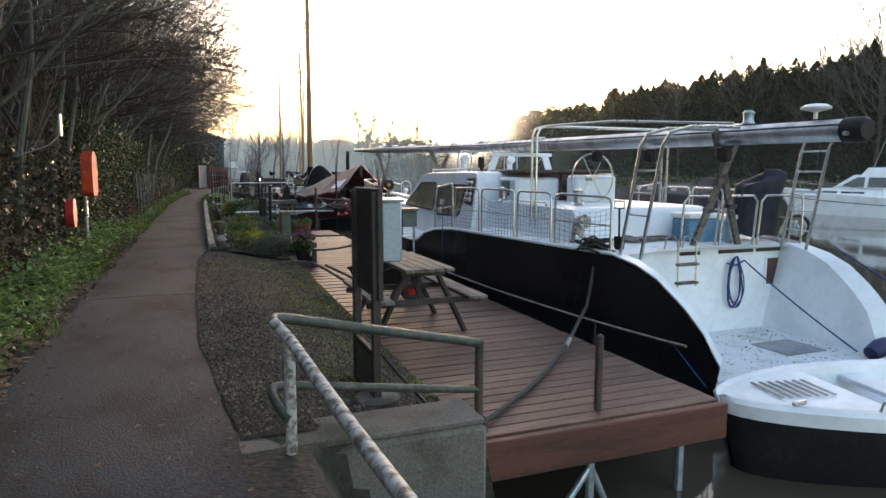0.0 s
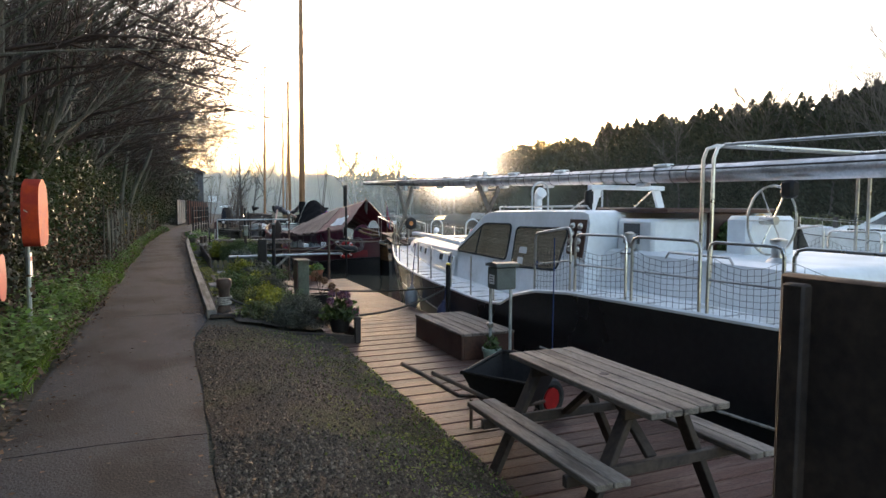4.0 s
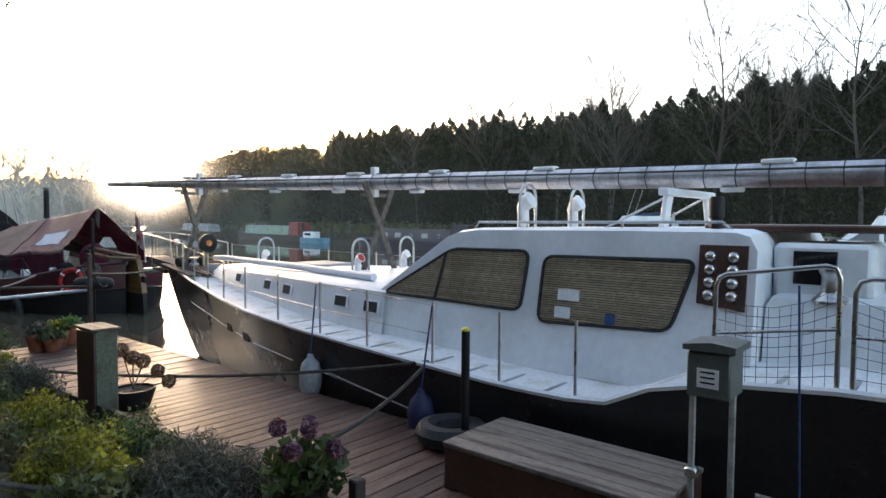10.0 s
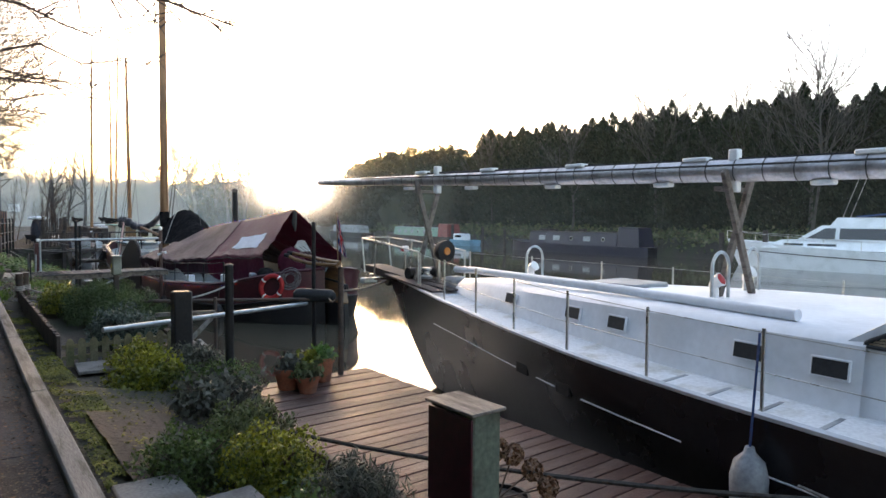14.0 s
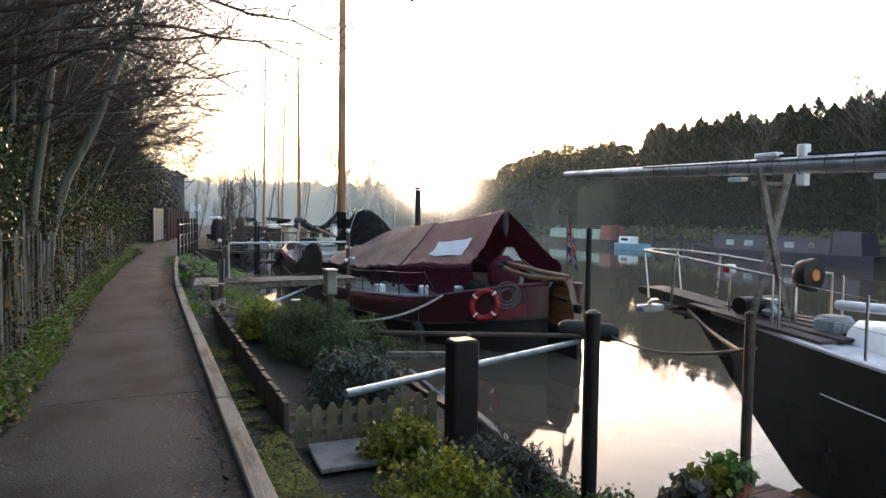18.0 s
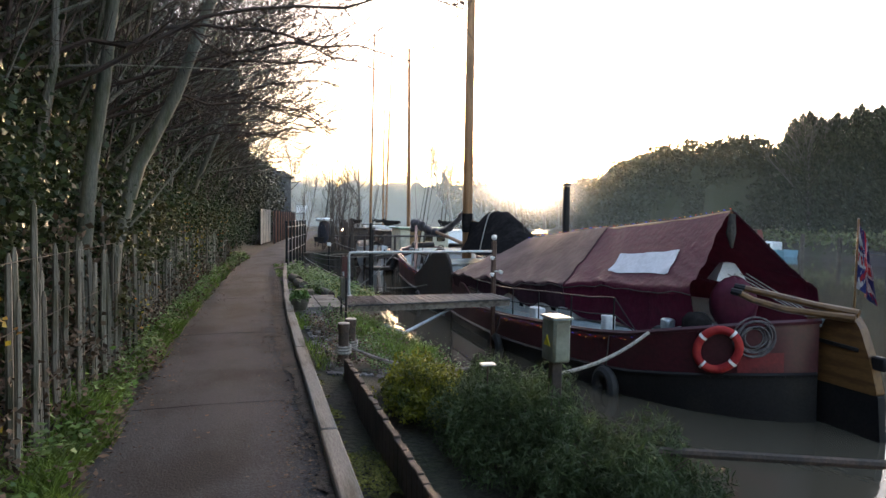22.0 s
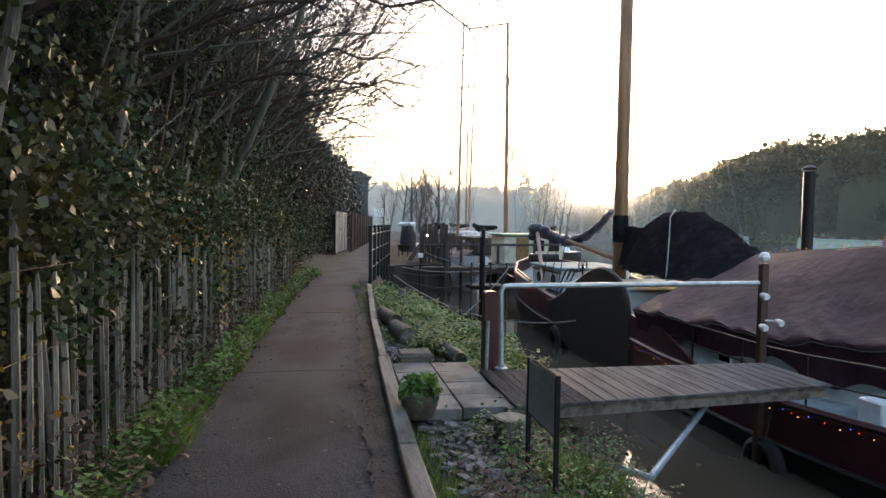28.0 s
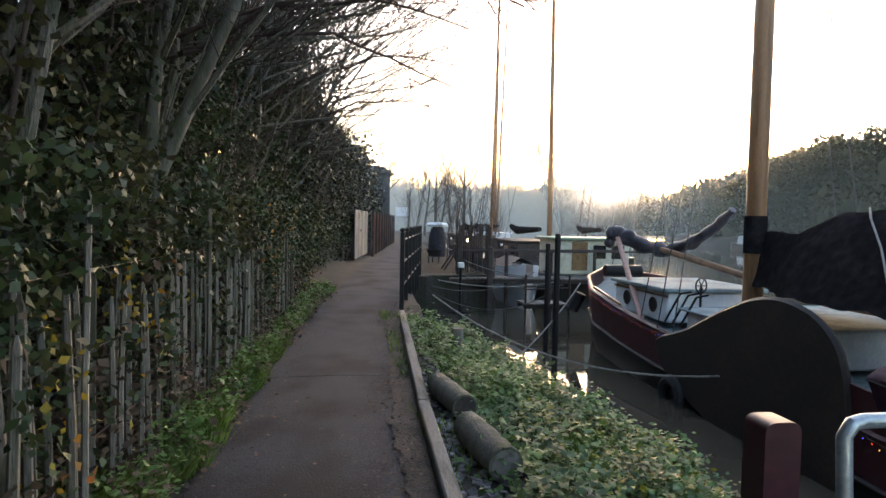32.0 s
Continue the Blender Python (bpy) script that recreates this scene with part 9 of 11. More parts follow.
def narrowboat(x, y, turn, length, hullm, cabm, label, roofm=None, cover=None):
    c = thing("narrowboat", label, "boat", (x, y, WATER_Z), "boats across the river")
    T = Matrix.Translation((x, y, WATER_Z)) @ Matrix.Rotation(radians(turn), 4, "Z")
    L = length / 2
    us = [(-L, 0.6), (-L + 0.5, 0.95), (-L + 1.2, 1.03), (0, 1.05), (L - 2.2, 1.05), (L - 1.0, 0.8), (L - 0.3, 0.35), (L, 0.05)]
    g = Geo()
    for side in (-1, 1):
        g.rows([[T @ Vector((side * w * k, a, z + (0.25 * smooth01((a - L + 3) / 3) if z > 0.5 else 0))) for a, w in us] for z, k in ((0.75, 1.0), (0.4, 1.0), (-0.4, 0.92))])
    g.rows([[T @ Vector((s * w, a, 0.73 + 0.25 * smooth01((a - L + 3) / 3))) for s in (-1, 1)] for a, w in us])
    part("hull", g, hullm, c, smooth=30)
    cab = [(-L + 2.6, -1), (L - 3.0, 1)]
    g = Geo()
    y0, y1 = -L + 2.6, L - 3.0
    lo = [(-0.95, y0, 0.74), (0.95, y0, 0.74), (0.95, y1, 0.74), (-0.95, y1, 0.74)]
    hi = [(-0.8, y0, 1.75), (0.8, y0, 1.75), (0.8, y1, 1.75), (-0.8, y1, 1.75)]
    g.add([T @ Vector(p) for p in lo + hi], [[0, 1, 5, 4], [1, 2, 6, 5], [2, 3, 7, 6], [3, 0, 4, 7]])
    part("cabin", g, cabm, c)
    part("roof", Geo().rows([[T @ Vector((w, yy, 1.76 + 0.07 * (1 - abs(w)))) for w in (-0.88, -0.4, 0, 0.4, 0.88)] for yy in (y0 - 0.1, y1 + 0.1)]), roofm or cabm, c)
    n = int((y1 - y0) / 1.7)
    for k in range(n):
        yy = y0 + 0.9 + k * (y1 - y0 - 1.2) / n
        for side in (-1, 1):
            if k % 2 or k > n - 3:
                q = [(side * 0.93, yy, 1.05), (side * 0.93, yy + 0.75, 1.05), (side * 0.87, yy + 0.75, 1.45), (side * 0.87, yy, 1.45)]
                w = part("window", Geo().add([T @ Vector(p) for p in q], [[0, 1, 2, 3]]), SHEET, c, "pale curtained window")
            else:
                m = T @ Matrix.Translation((side * 0.91, yy + 0.35, 1.25)) @ Matrix.Rotation(radians(90 * side), 4, "Y")
                w = part("port_hole", Geo().lathe([(0.17, 0), (0.17, 0.03), (0.12, 0.04)], 14, m), STEEL, c)
                part("port_glass", Geo().lathe([(0.12, 0.041), (0.11, 0.045)], 14, m), GLASSDARK, w)
    if cover:
        g = Geo()
        g.add([T @ Vector(p) for p in ((-0.95, -L + 0.5, 0.75), (0.95, -L + 0.5, 0.75), (0.95, -L + 2.5, 0.75), (-0.95, -L + 2.5, 0.75), (-0.8, -L + 0.7, 2.2), (0.8, -L + 0.7, 2.2), (0.8, -L + 2.5, 2.25), (-0.8, -L + 2.5, 2.25))], [[0, 1, 5, 4], [1, 2, 6, 5], [2, 3, 7, 6], [3, 0, 4, 7], [4, 5, 6, 7]])
        part("stern_cover", g, cover, c, "dark canvas stern cover")
    g = Geo()
    rg2 = np.random.default_rng(int(abs(x * 10)))
    for k in range(9):
        yy = rg2.uniform(y0 + 0.5, y1 - 0.6)
        s = rg2.uniform(0.1, 0.25)
        xx = rg2.uniform(-0.4, 0.4)
        g.add([T @ Vector(p) for p in ((xx - s, yy - s, 1.8), (xx + s, yy - s, 1.8), (xx + s, yy + s, 1.8), (xx - s, yy + s, 1.8), (xx - s, yy - s, 1.8 + s), (xx + s, yy - s, 1.8 + s), (xx + s, yy + s, 1.8 + s), (xx - s, yy + s, 1.8 + s))], [[0, 1, 5, 4], [1, 2, 6, 5], [2, 3, 7, 6], [3, 0, 4, 7], [4, 5, 6, 7]])
    part("roof_clutter", g, DARKWOOD, c)
    return c


narrowboat(41.0, 47.5, -1, 15.0, NAVY, NAVY, "navy blue narrowboat moored under the far trees", DARKWOOD, NAVY)
narrowboat(45.2, 75.5, -5, 16.0, DARKWOOD, BOATGREEN, "pale green narrowboat dim in the mist", SHEET, BOATRED)
narrowboat(47.6, 97.0, -9, 16.0, BLACKPAINT, SHEET, "grey narrowboat far up the river", SHEET)
narrowboat(34.5, -6, 10, 13.0, NAVY, DARKWOOD, "dark narrowboat moored on the far bank", DARKWOOD, NAVYCLOTH)
# small cabin dinghy
sd = thing("small_cruiser", "tiny white and blue cabin boat moored on the far side", "boat", (42.5, 64, WATER_Z), "boats across the river")
g = Geo()
for side in (-1, 1):
    g.rows([[(42.5 + side * w * k, 64 + a, WATER_Z + z) for a, w in ((-2, 0.75), (0, 0.85), (1.3, 0.6), (2.2, 0.05))] for z, k in ((0.6, 1), (0.2, 0.95), (-0.2, 0.7))])
part("hull", g, mat("dinghy_blue", (0.12, 0.3, 0.4), 0.5, s1=3), sd)
part("cabin", Geo().box(41.9, 63.4, WATER_Z + 0.5, 43.1, 65.0, WATER_Z + 1.25, 0.1), GELCOAT, sd)
part("cabin_window", Geo().box(41.885, 63.6, WATER_Z + 0.85, 41.897, 64.6, WATER_Z + 1.1, 0.01), GLASSDARK, sd)
# posts and low quay on the far bank
for k, (x, y) in enumerate(((41.9, 57), (42.6, 61), (43.5, 67), (44.6, 71), (39.6, 34), (39.2, 31))):
    solo("far_post", Geo().box(x - 0.12, y - 0.12, WATER_Z - 0.4, x + 0.12, y + 0.12, 0.7 + 0.2 * (k % 3), 0.02), DARKWOOD, "dark mooring post on the far bank", "post", group="far mooring posts")
rg = np.random.default_rng(44)
at = []
for _ in range(16000):
    y = rg.uniform(-25, 100)
    x = lerp(FAR_BANK, y) + rg.uniform(-0.2, 4.0)
    at.append((x, y, max(WATER_Z, ground_z(x, y)) + abs(rg.normal(0, 0.35))))
tagged(new("far_undergrowth", fast_mesh("far_undergrowth", leaf_quads(at, 0.28, rg, 0.4, 1.3), 4, HEATHER)), "rough grass and brambles on the far bank", "undergrowth", kind="stuff")

# black iron railing where the path meets the inlet
ir = thing("iron_railing", "black iron railing with ball-topped posts beside the path", "railing", (1.2, 47, 0))
ry = np.arange(42.9, 50.2, 1.2)
prev = None
for y in ry:
    x = 0.9 + 0.165 * (y - 42.9)
    ps = part("post", Geo().box(x - 0.04, y - 0.04, -0.3, x + 0.04, y + 0.04, 1.42, 0.008), BLACKPAINT, ir)
    part("finial", Geo().lathe([(0.02, 0), (0.055, 0.03), (0.055, 0.06), (0.02, 0.09)], 10, Matrix.Translation((x, y, 1.42))), BLACKPAINT, ps)
    if prev:
        for z in (1.28, 0.85, 0.4):
            part("bar", Geo().tube([(prev[0], prev[1], z), (x, y, z)], 0.02, 6), BLACKPAINT, ir)
    prev = (x, y)
# grey sheet fence, red board fence and the house at the path's end
gf = thing("sheet_fence", "grey metal sheet fence panels at the path's edge", "fence", (0.3, 56, 0.1))
for k in range(4):
    y = 54.6 + k * 1.2
    x = lerp(PATH_MID, y) - 1.15
    part("panel", Geo().beam((x, y, 1.1), (lerp(PATH_MID, y + 1.1) - 1.15, y + 1.1, 1.1), 0.04, 1.85, 0.01), FENCEGREY, gf)
    part("post", Geo().box(x - 0.05, y + 1.13, 0.0, x + 0.05, y + 1.2, 1.95, 0.01), DARKWOOD, gf)
bf = thing("board_fence", "red-brown close-boarded fence at the path's end", "fence", (2.2, 70, 0.1))
for k in range(100):
    y = 59.6 + k * 0.2
    x = lerp(PATH_MID, y) - 1.0
    part("board", Geo().box(x - 0.012, y, 0.0, x + 0.012, y + 0.185, 1.95 + 0.04 * (k % 2), 0.004), BRICK, bf)
    if k % 10 == 0:
        part("fence_post", Geo().box(x + 0.02, y, 0.0, x + 0.12, y + 0.1, 2.05, 0.01), DARKWOOD, bf)
hs = thing("house", "dark slate-hung cottage gable beyond the fence", "house", (-2, 85, 0))
part("wall", Geo().box(-13.5, 80, -0.2, 3.2, 92, 5.3, 0.02), SLATE, hs, "slate-hung wall")
part("roof", Geo().slab([(-14.0, 5.3), (3.5, 5.3), (2.6, 5.75), (-6.0, 6.6)], 1, 79.6, 92.4), SLATE, hs)
wn2 = part("window", Geo().box(-2.4, 79.98, 2.8, -1.2, 79.995, 4.0, 0.01), GLASSDARK, hs)
part("sill", Geo().box(-2.5, 79.9, 2.72, -1.1, 79.99, 2.79, 0.01), CONCRETE, wn2)
part("bracket", Geo().beam((3.2, 79.9, 4.7), (4.1, 79.9, 4.9), 0.06, 0.08), DARKWOOD, hs)
part("bracket", Geo().beam((3.2, 79.9, 4.1), (3.9, 79.9, 4.85), 0.06, 0.08), DARKWOOD, hs)
solo("white_notice", Geo().box(3.7, 80.2, 2.0, 4.6, 80.25, 2.7, 0.01), WHITEPAINT, "white sign board at the path's end", "sign")
# second yard beyond the inlet
w2 = thing("garden_cart", "small black garden cart standing in the yard", "cart", (3.25, 55.5, 0))
part("tray", Geo().add([(2.95, 55.2, 0.55), (3.55, 55.2, 0.55), (3.5, 55.8, 0.55), (3.0, 55.8, 0.55), (3.05, 55.3, 0.3), (3.45, 55.3, 0.3), (3.42, 55.7, 0.3), (3.08, 55.7, 0.3)], [[0, 1, 5, 4], [1, 2, 6, 5], [2, 3, 7, 6], [3, 0, 4, 7], [4, 5, 6, 7]]), BLACKPAINT, w2)
for x, y in ((3.05, 55.35), (3.45, 55.35), (3.25, 55.7)):
    part("leg", Geo().tube([(x, y, 0.0), (x, y, 0.32)], 0.025, 6), BLACKPAINT, w2)
solo("yard_ground", Geo().rows([[(x, y, 0.03) for x in np.linspace(lerp(PATH_MID, y) + 0.8, lerp(NEAR_BANK, y) - 0.1, 6)] for y in np.arange(50.6, 70, 1.5)]), GRAVEL, "grey gravel yard beyond the inlet", "gravel", at=(0, 0, 0), kind="structure")
for k, (x, y, h) in enumerate(((3.4, 50.6, 1.3), (4.4, 51.0, 1.5), (4.7, 53.5, 1.6), (5.0, 57, 1.4), (4.2, 49.8, 0.9), (5.4, 61, 1.5))):
    solo("jetty_post", Geo().box(x - 0.08, y - 0.08, -1.8, x + 0.08, y + 0.08, h, 0.015), DARKWOOD, "dark timber jetty post", "post", group="jetty posts")
jt = thing("jetty", "dark plank jetty across the inlet", "jetty", (5.5, 50.5, -0.3))
for k in range(40):
    part("plank", Geo().box(3.0 + k * 0.15, 49.9, -0.1, 3.14 + k * 0.15, 51.0, -0.06, 0.004), OLDWOOD, jt)
for y in (50.0, 50.9):
    part("bearer", Geo().box(3.0, y - 0.04, -0.22, 9.0, y + 0.04, -0.105, 0.005), DARKWOOD, jt)
    part("hand_rail", Geo().tube([(3.4, y, 0.75), (9.0, y, 0.8)], 0.03, 6), DARKWOOD, jt)
for x in (5.0, 6.5, 8.0):
    part("leg", Geo().tube([(x, 50.9, -2), (x, 50.9, 0.8)], 0.06, 8), DARKWOOD, jt)
# moored sailing craft beyond, with masts
def sailboat(x, y, L, hullm, cabm, masts, label):
    c = thing("sailing_boat", label, "boat", (x, y, WATER_Z), "boats beyond the barge")
    us = [(-L / 2, 1.0), (-L / 4, 1.6), (0, 1.75), (L / 4, 1.5), (L / 2 - 0.7, 0.8), (L / 2, 0.1)]
    g = Geo()
    for side in (-1, 1):
        g.rows([[(x + side * w * k, y + a, WATER_Z + z + 0.25 * abs(a / L)) for a, w in us] for z, k in ((1.0, 1.0), (0.5, 1.0), (-0.3, 0.8))])
    g.rows([[(x + s * w, y + a, WATER_Z + 0.98 + 0.25 * abs(a / L)) for s in (-1, 1)] for a, w in us])
    part("hull", g, hullm, c)
    part("deckhouse", Geo().box(x - 1.0, y - L * 0.3, WATER_Z + 0.95, x + 1.0, y + L * 0.12, WATER_Z + 1.9, 0.06), cabm, c)
    part("house_top", Geo().box(x - 1.1, y - L * 0.31, WATER_Z + 1.9, x + 1.1, y + L * 0.13, WATER_Z + 1.97, 0.02), cabm, c)
    for k in range(3):
        part("window", Geo().box(x - 1.012, y - L * 0.27 + k * 1.2, WATER_Z + 1.3, x - 1.001, y - L * 0.27 + k * 1.2 + 0.7, WATER_Z + 1.7, 0.004), GLASSDARK if k != 1 else VARNISH, c)
    for mx, my, h, r, lean, m in masts:
        part("mast", Geo().tube([(mx, my, WATER_Z + 0.8), (mx + lean * h * 0.5, my, h * 0.5), (mx + lean * h, my, h)], [r, r * 0.9, r * 0.6], 8), m, c)
        for s in (-1, 1):
            part("stay", Geo().tube([(x + s * 1.5, my - 0.5, 0), (mx + lean * h * 0.9, my, h * 0.9)], 0.012, 4), DARKROPE, c)
    part("sail_bundle", Geo().tube([(x, y - L * 0.3, 1.4), (x, y, 1.3), (x, y + L * 0.1, 1.5)], [0.1, 0.2, 0.12], 8), SAILCOVER, c)
    part("rope_lamp", Geo().lathe([(0.05, 0), (0.07, 0.05), (0.05, 0.1)], 8, Matrix.Translation((x - 1.4, y - L * 0.2, 0.6))), WHITEPAINT, c)
    return c


sailboat(8.3, 61.5, 12, BLACKPAINT, DARKWOOD, ((9.3, 59.5, 12.3, 0.13, -0.01, MASTWOOD),), "black barge with dark deckhouse and tall mast")
sailboat(7.6, 71, 11, NAVY, DARKWOOD, ((8.0, 66.0, 14.8, 0.1, 0.012, MASTWOOD),), "dark sailing boat with a tall mast")
sailboat(12.0, 84, 12, MAROON, WHITEPAINT, ((13.0, 86, 17.0, 0.11, 0.0, MASTWOOD), (13.85, 88.8, 21.5, 0.12, 0.025, MASTWOOD)), "sailing boat with a tall mast in the mist")
sailboat(13.5, 66, 9, GELCOAT, WHITEPAINT, ((13.5, 66, 5.5, 0.05, 0.12, DARKWOOD), (13.8, 68, 5.0, 0.05, 0.12, DARKWOOD)), "small white boat with leaning spars")
sailboat(14.0, 98, 12, BLACKPAINT, DARKWOOD, ((14, 98, 6, 0.06, 0.15, DARKWOOD), (14.4, 101, 5.5, 0.06, 0.15, DARKWOOD)), "dark boat with raked spars in the mist")
for x, y in ((4.9, 54.5), (5.3, 59.0), (5.6, 63)):
    lt = thing("quay_lamp", "small white lamp on a quay post, lit", "lamp", (x, y, 0.4))
    part("bulb", Geo().lathe([(0.02, 0), (0.07, 0.05), (0.06, 0.12), (0.01, 0.15)], 10, Matrix.Translation((x, y, 0.75))), BULB, lt)
    part("post", Geo().tube([(x, y, -1.4), (x, y, 0.76)], 0.04, 6), DARKWOOD, lt)

# clutter of the boatyard beside the inlet
yp = thing("post_cluster", "row of thin dark posts with wire in the yard", "fence", (3.8, 51.5, 0))
for k in range(9):
    x = 3.45 + k * 0.085
    part("stake", Geo().tube([(x, 51.5 + 0.05 * (k % 2), -0.1), (x + 0.02 * math.sin(k), 51.5, 1.55 + 0.3 * (k % 3 == 0))], 0.022, 6), DARKWOOD, yp)
for z in (0.6, 1.3):
    part("wire", Geo().tube([(3.42, 51.5, z), (4.2, 51.5, z + 0.05)], 0.008, 4), RUST, yp)
tr = thing("trestle", "dark timber trestle leaning in the yard", "trestle", (3.4, 52, 0))
for x0, x1 in ((3.1, 3.65), (3.75, 3.6)):
    for y in (51.8, 52.4):
        part("leg", Geo().beam((x0, y, 0.03), (x1, y, 0.85), 0.06, 0.06), DARKWOOD, tr)
part("top_bar", Geo().box(3.52, 51.7, 0.83, 3.72, 52.5, 0.9, 0.01), DARKWOOD, tr)
bl = thing("covered_dinghy", "small dinghy stood on end under a blue sheet", "boat", (4.05, 60, 0))
part("sheet", Geo().lathe([(0.38, 0.03), (0.42, 0.3), (0.4, 0.9), (0.3, 1.3), (0.1, 1.5)], 14, Matrix.Translation((4.05, 60, 0))), NAVYCLOTH, bl, "dark blue sheet")
part("transom", Geo().lathe([(0.5, 1.42), (0.55, 1.5), (0.4, 1.6), (0.05, 1.62)], 14, Matrix.Translation((4.05, 60, 0))), WHITEPAINT, bl, "pale upturned stern")
wl = thing("bank_lamp", "small white box lamp on a short black post", "lamp", (2.91, 47.69, -0.4))
part("post", Geo().tube([(2.91, 47.69, -1.5), (2.91, 47.69, 0.42)], 0.035, 8), BLACKPAINT, wl)
part("lantern", Geo().box(2.83, 47.61, 0.42, 2.99, 47.77, 0.56, 0.015), WHITEPAINT, wl)
hb2 = thing("house_boat", "cream houseboat with varnished door and green roof edge", "boat", (7.9, 54.5, WATER_Z))
part("hull", Geo().box(6.4, 51.0, WATER_Z - 0.4, 9.6, 58.0, -0.05, 0.15), BLACKPAINT, hb2)
CREAM = mat("cream_paint", (0.55, 0.53, 0.42), 0.5, s1=3)
part("cabin", Geo().box(6.85, 51.3, -0.05, 9.4, 53.3, 1.12, 0.04), CREAM, hb2)
part("roof", Geo().box(6.72, 51.15, 1.12, 9.52, 53.45, 1.2, 0.03), BOATGREEN, hb2, "pale green roof edge")
dr = part("door", Geo().box(7.35, 51.27, 0.1, 7.9, 51.295, 1.05, 0.006), VARNISH, hb2, "varnished door")
part("handle", Geo().tube([(7.84, 51.26, 0.6), (7.84, 51.24, 0.65)], 0.012, 6), BRASS, dr)
for x in (8.1, 8.75):
    part("window", Geo().box(x, 51.28, 0.5, x + 0.45, 51.296, 0.95, 0.006), GLASSDARK, hb2)
wd = thing("white_dinghy", "small white motor boat with dark cover by the jetty", "boat", (5.6, 51.9, WATER_Z))
part("hull", Geo().rows([[(5.6 + s * w, 51.9 + a, z) for s, w, z in ((-1, bw, 0.15 + 0.12 * abs(a)), (-1, bw * 0.9, -0.6), (-1, bw * 0.5, -1.2), (1, bw * 0.5, -1.2), (1, bw * 0.9, -0.6), (1, bw, 0.15 + 0.12 * abs(a)))] for a, bw in ((-1.6, 0.12), (-1.2, 0.4), (-0.6, 0.62), (0.4, 0.7), (1.4, 0.62))]), GELCOAT, wd)
part("cover", Geo().rows([[(5.6 + s * bw * 0.95, 51.9 + a, 0.2 + 0.3 * (1 - abs(s))) for s in (-1, -0.5, 0, 0.5, 1)] for a, bw in ((-0.6, 0.6), (0.4, 0.7), (1.4, 0.62))]), NAVYCLOTH, wd)
for k, (p, q, d) in enumerate((((1.5, 43.6, 0.25), (5.0, 45.6, 0.2), 0.5), ((2.2, 47.0, 0.15), (5.4, 47.2, 0.1), 0.15), ((1.9, 46.0, 0.1), (5.2, 48.5, 0.25), 0.3), ((3.4, 49.9, 0.5), (6.0, 47.0, 0.3), 0.25))):
    rope("mooring_rope", p, q, d, 0.014, ROPE if k % 2 else DARKROPE, "slack mooring rope across the inlet")
pt2 = thing("pontoon", "low dark plank landing on thin piles in the inlet", "pontoon", (4.4, 47.2, WATER_Z))
for k in range(7):
    part("plank", Geo().box(4.5 + k * 0.17, 47.0, -0.5, 4.66 + k * 0.17, 47.8, -0.46, 0.005), OLDWOOD, pt2)
for y in (47.1, 47.7):
    part("float", Geo().box(4.5, y - 0.06, -0.6, 5.8, y + 0.06, -0.505, 0.03), DARKWOOD, pt2)
    part("rail", Geo().tube([(4.5, y, -0.1), (5.8, y, -0.05)], 0.022, 6), DARKWOOD, pt2)
for x in (4.55, 5.2, 5.75):
    part("upright", Geo().tube([(x, 47.1, WATER_Z - 0.4), (x, 47.1, 0.3)], 0.03, 6), DARKWOOD, pt2)

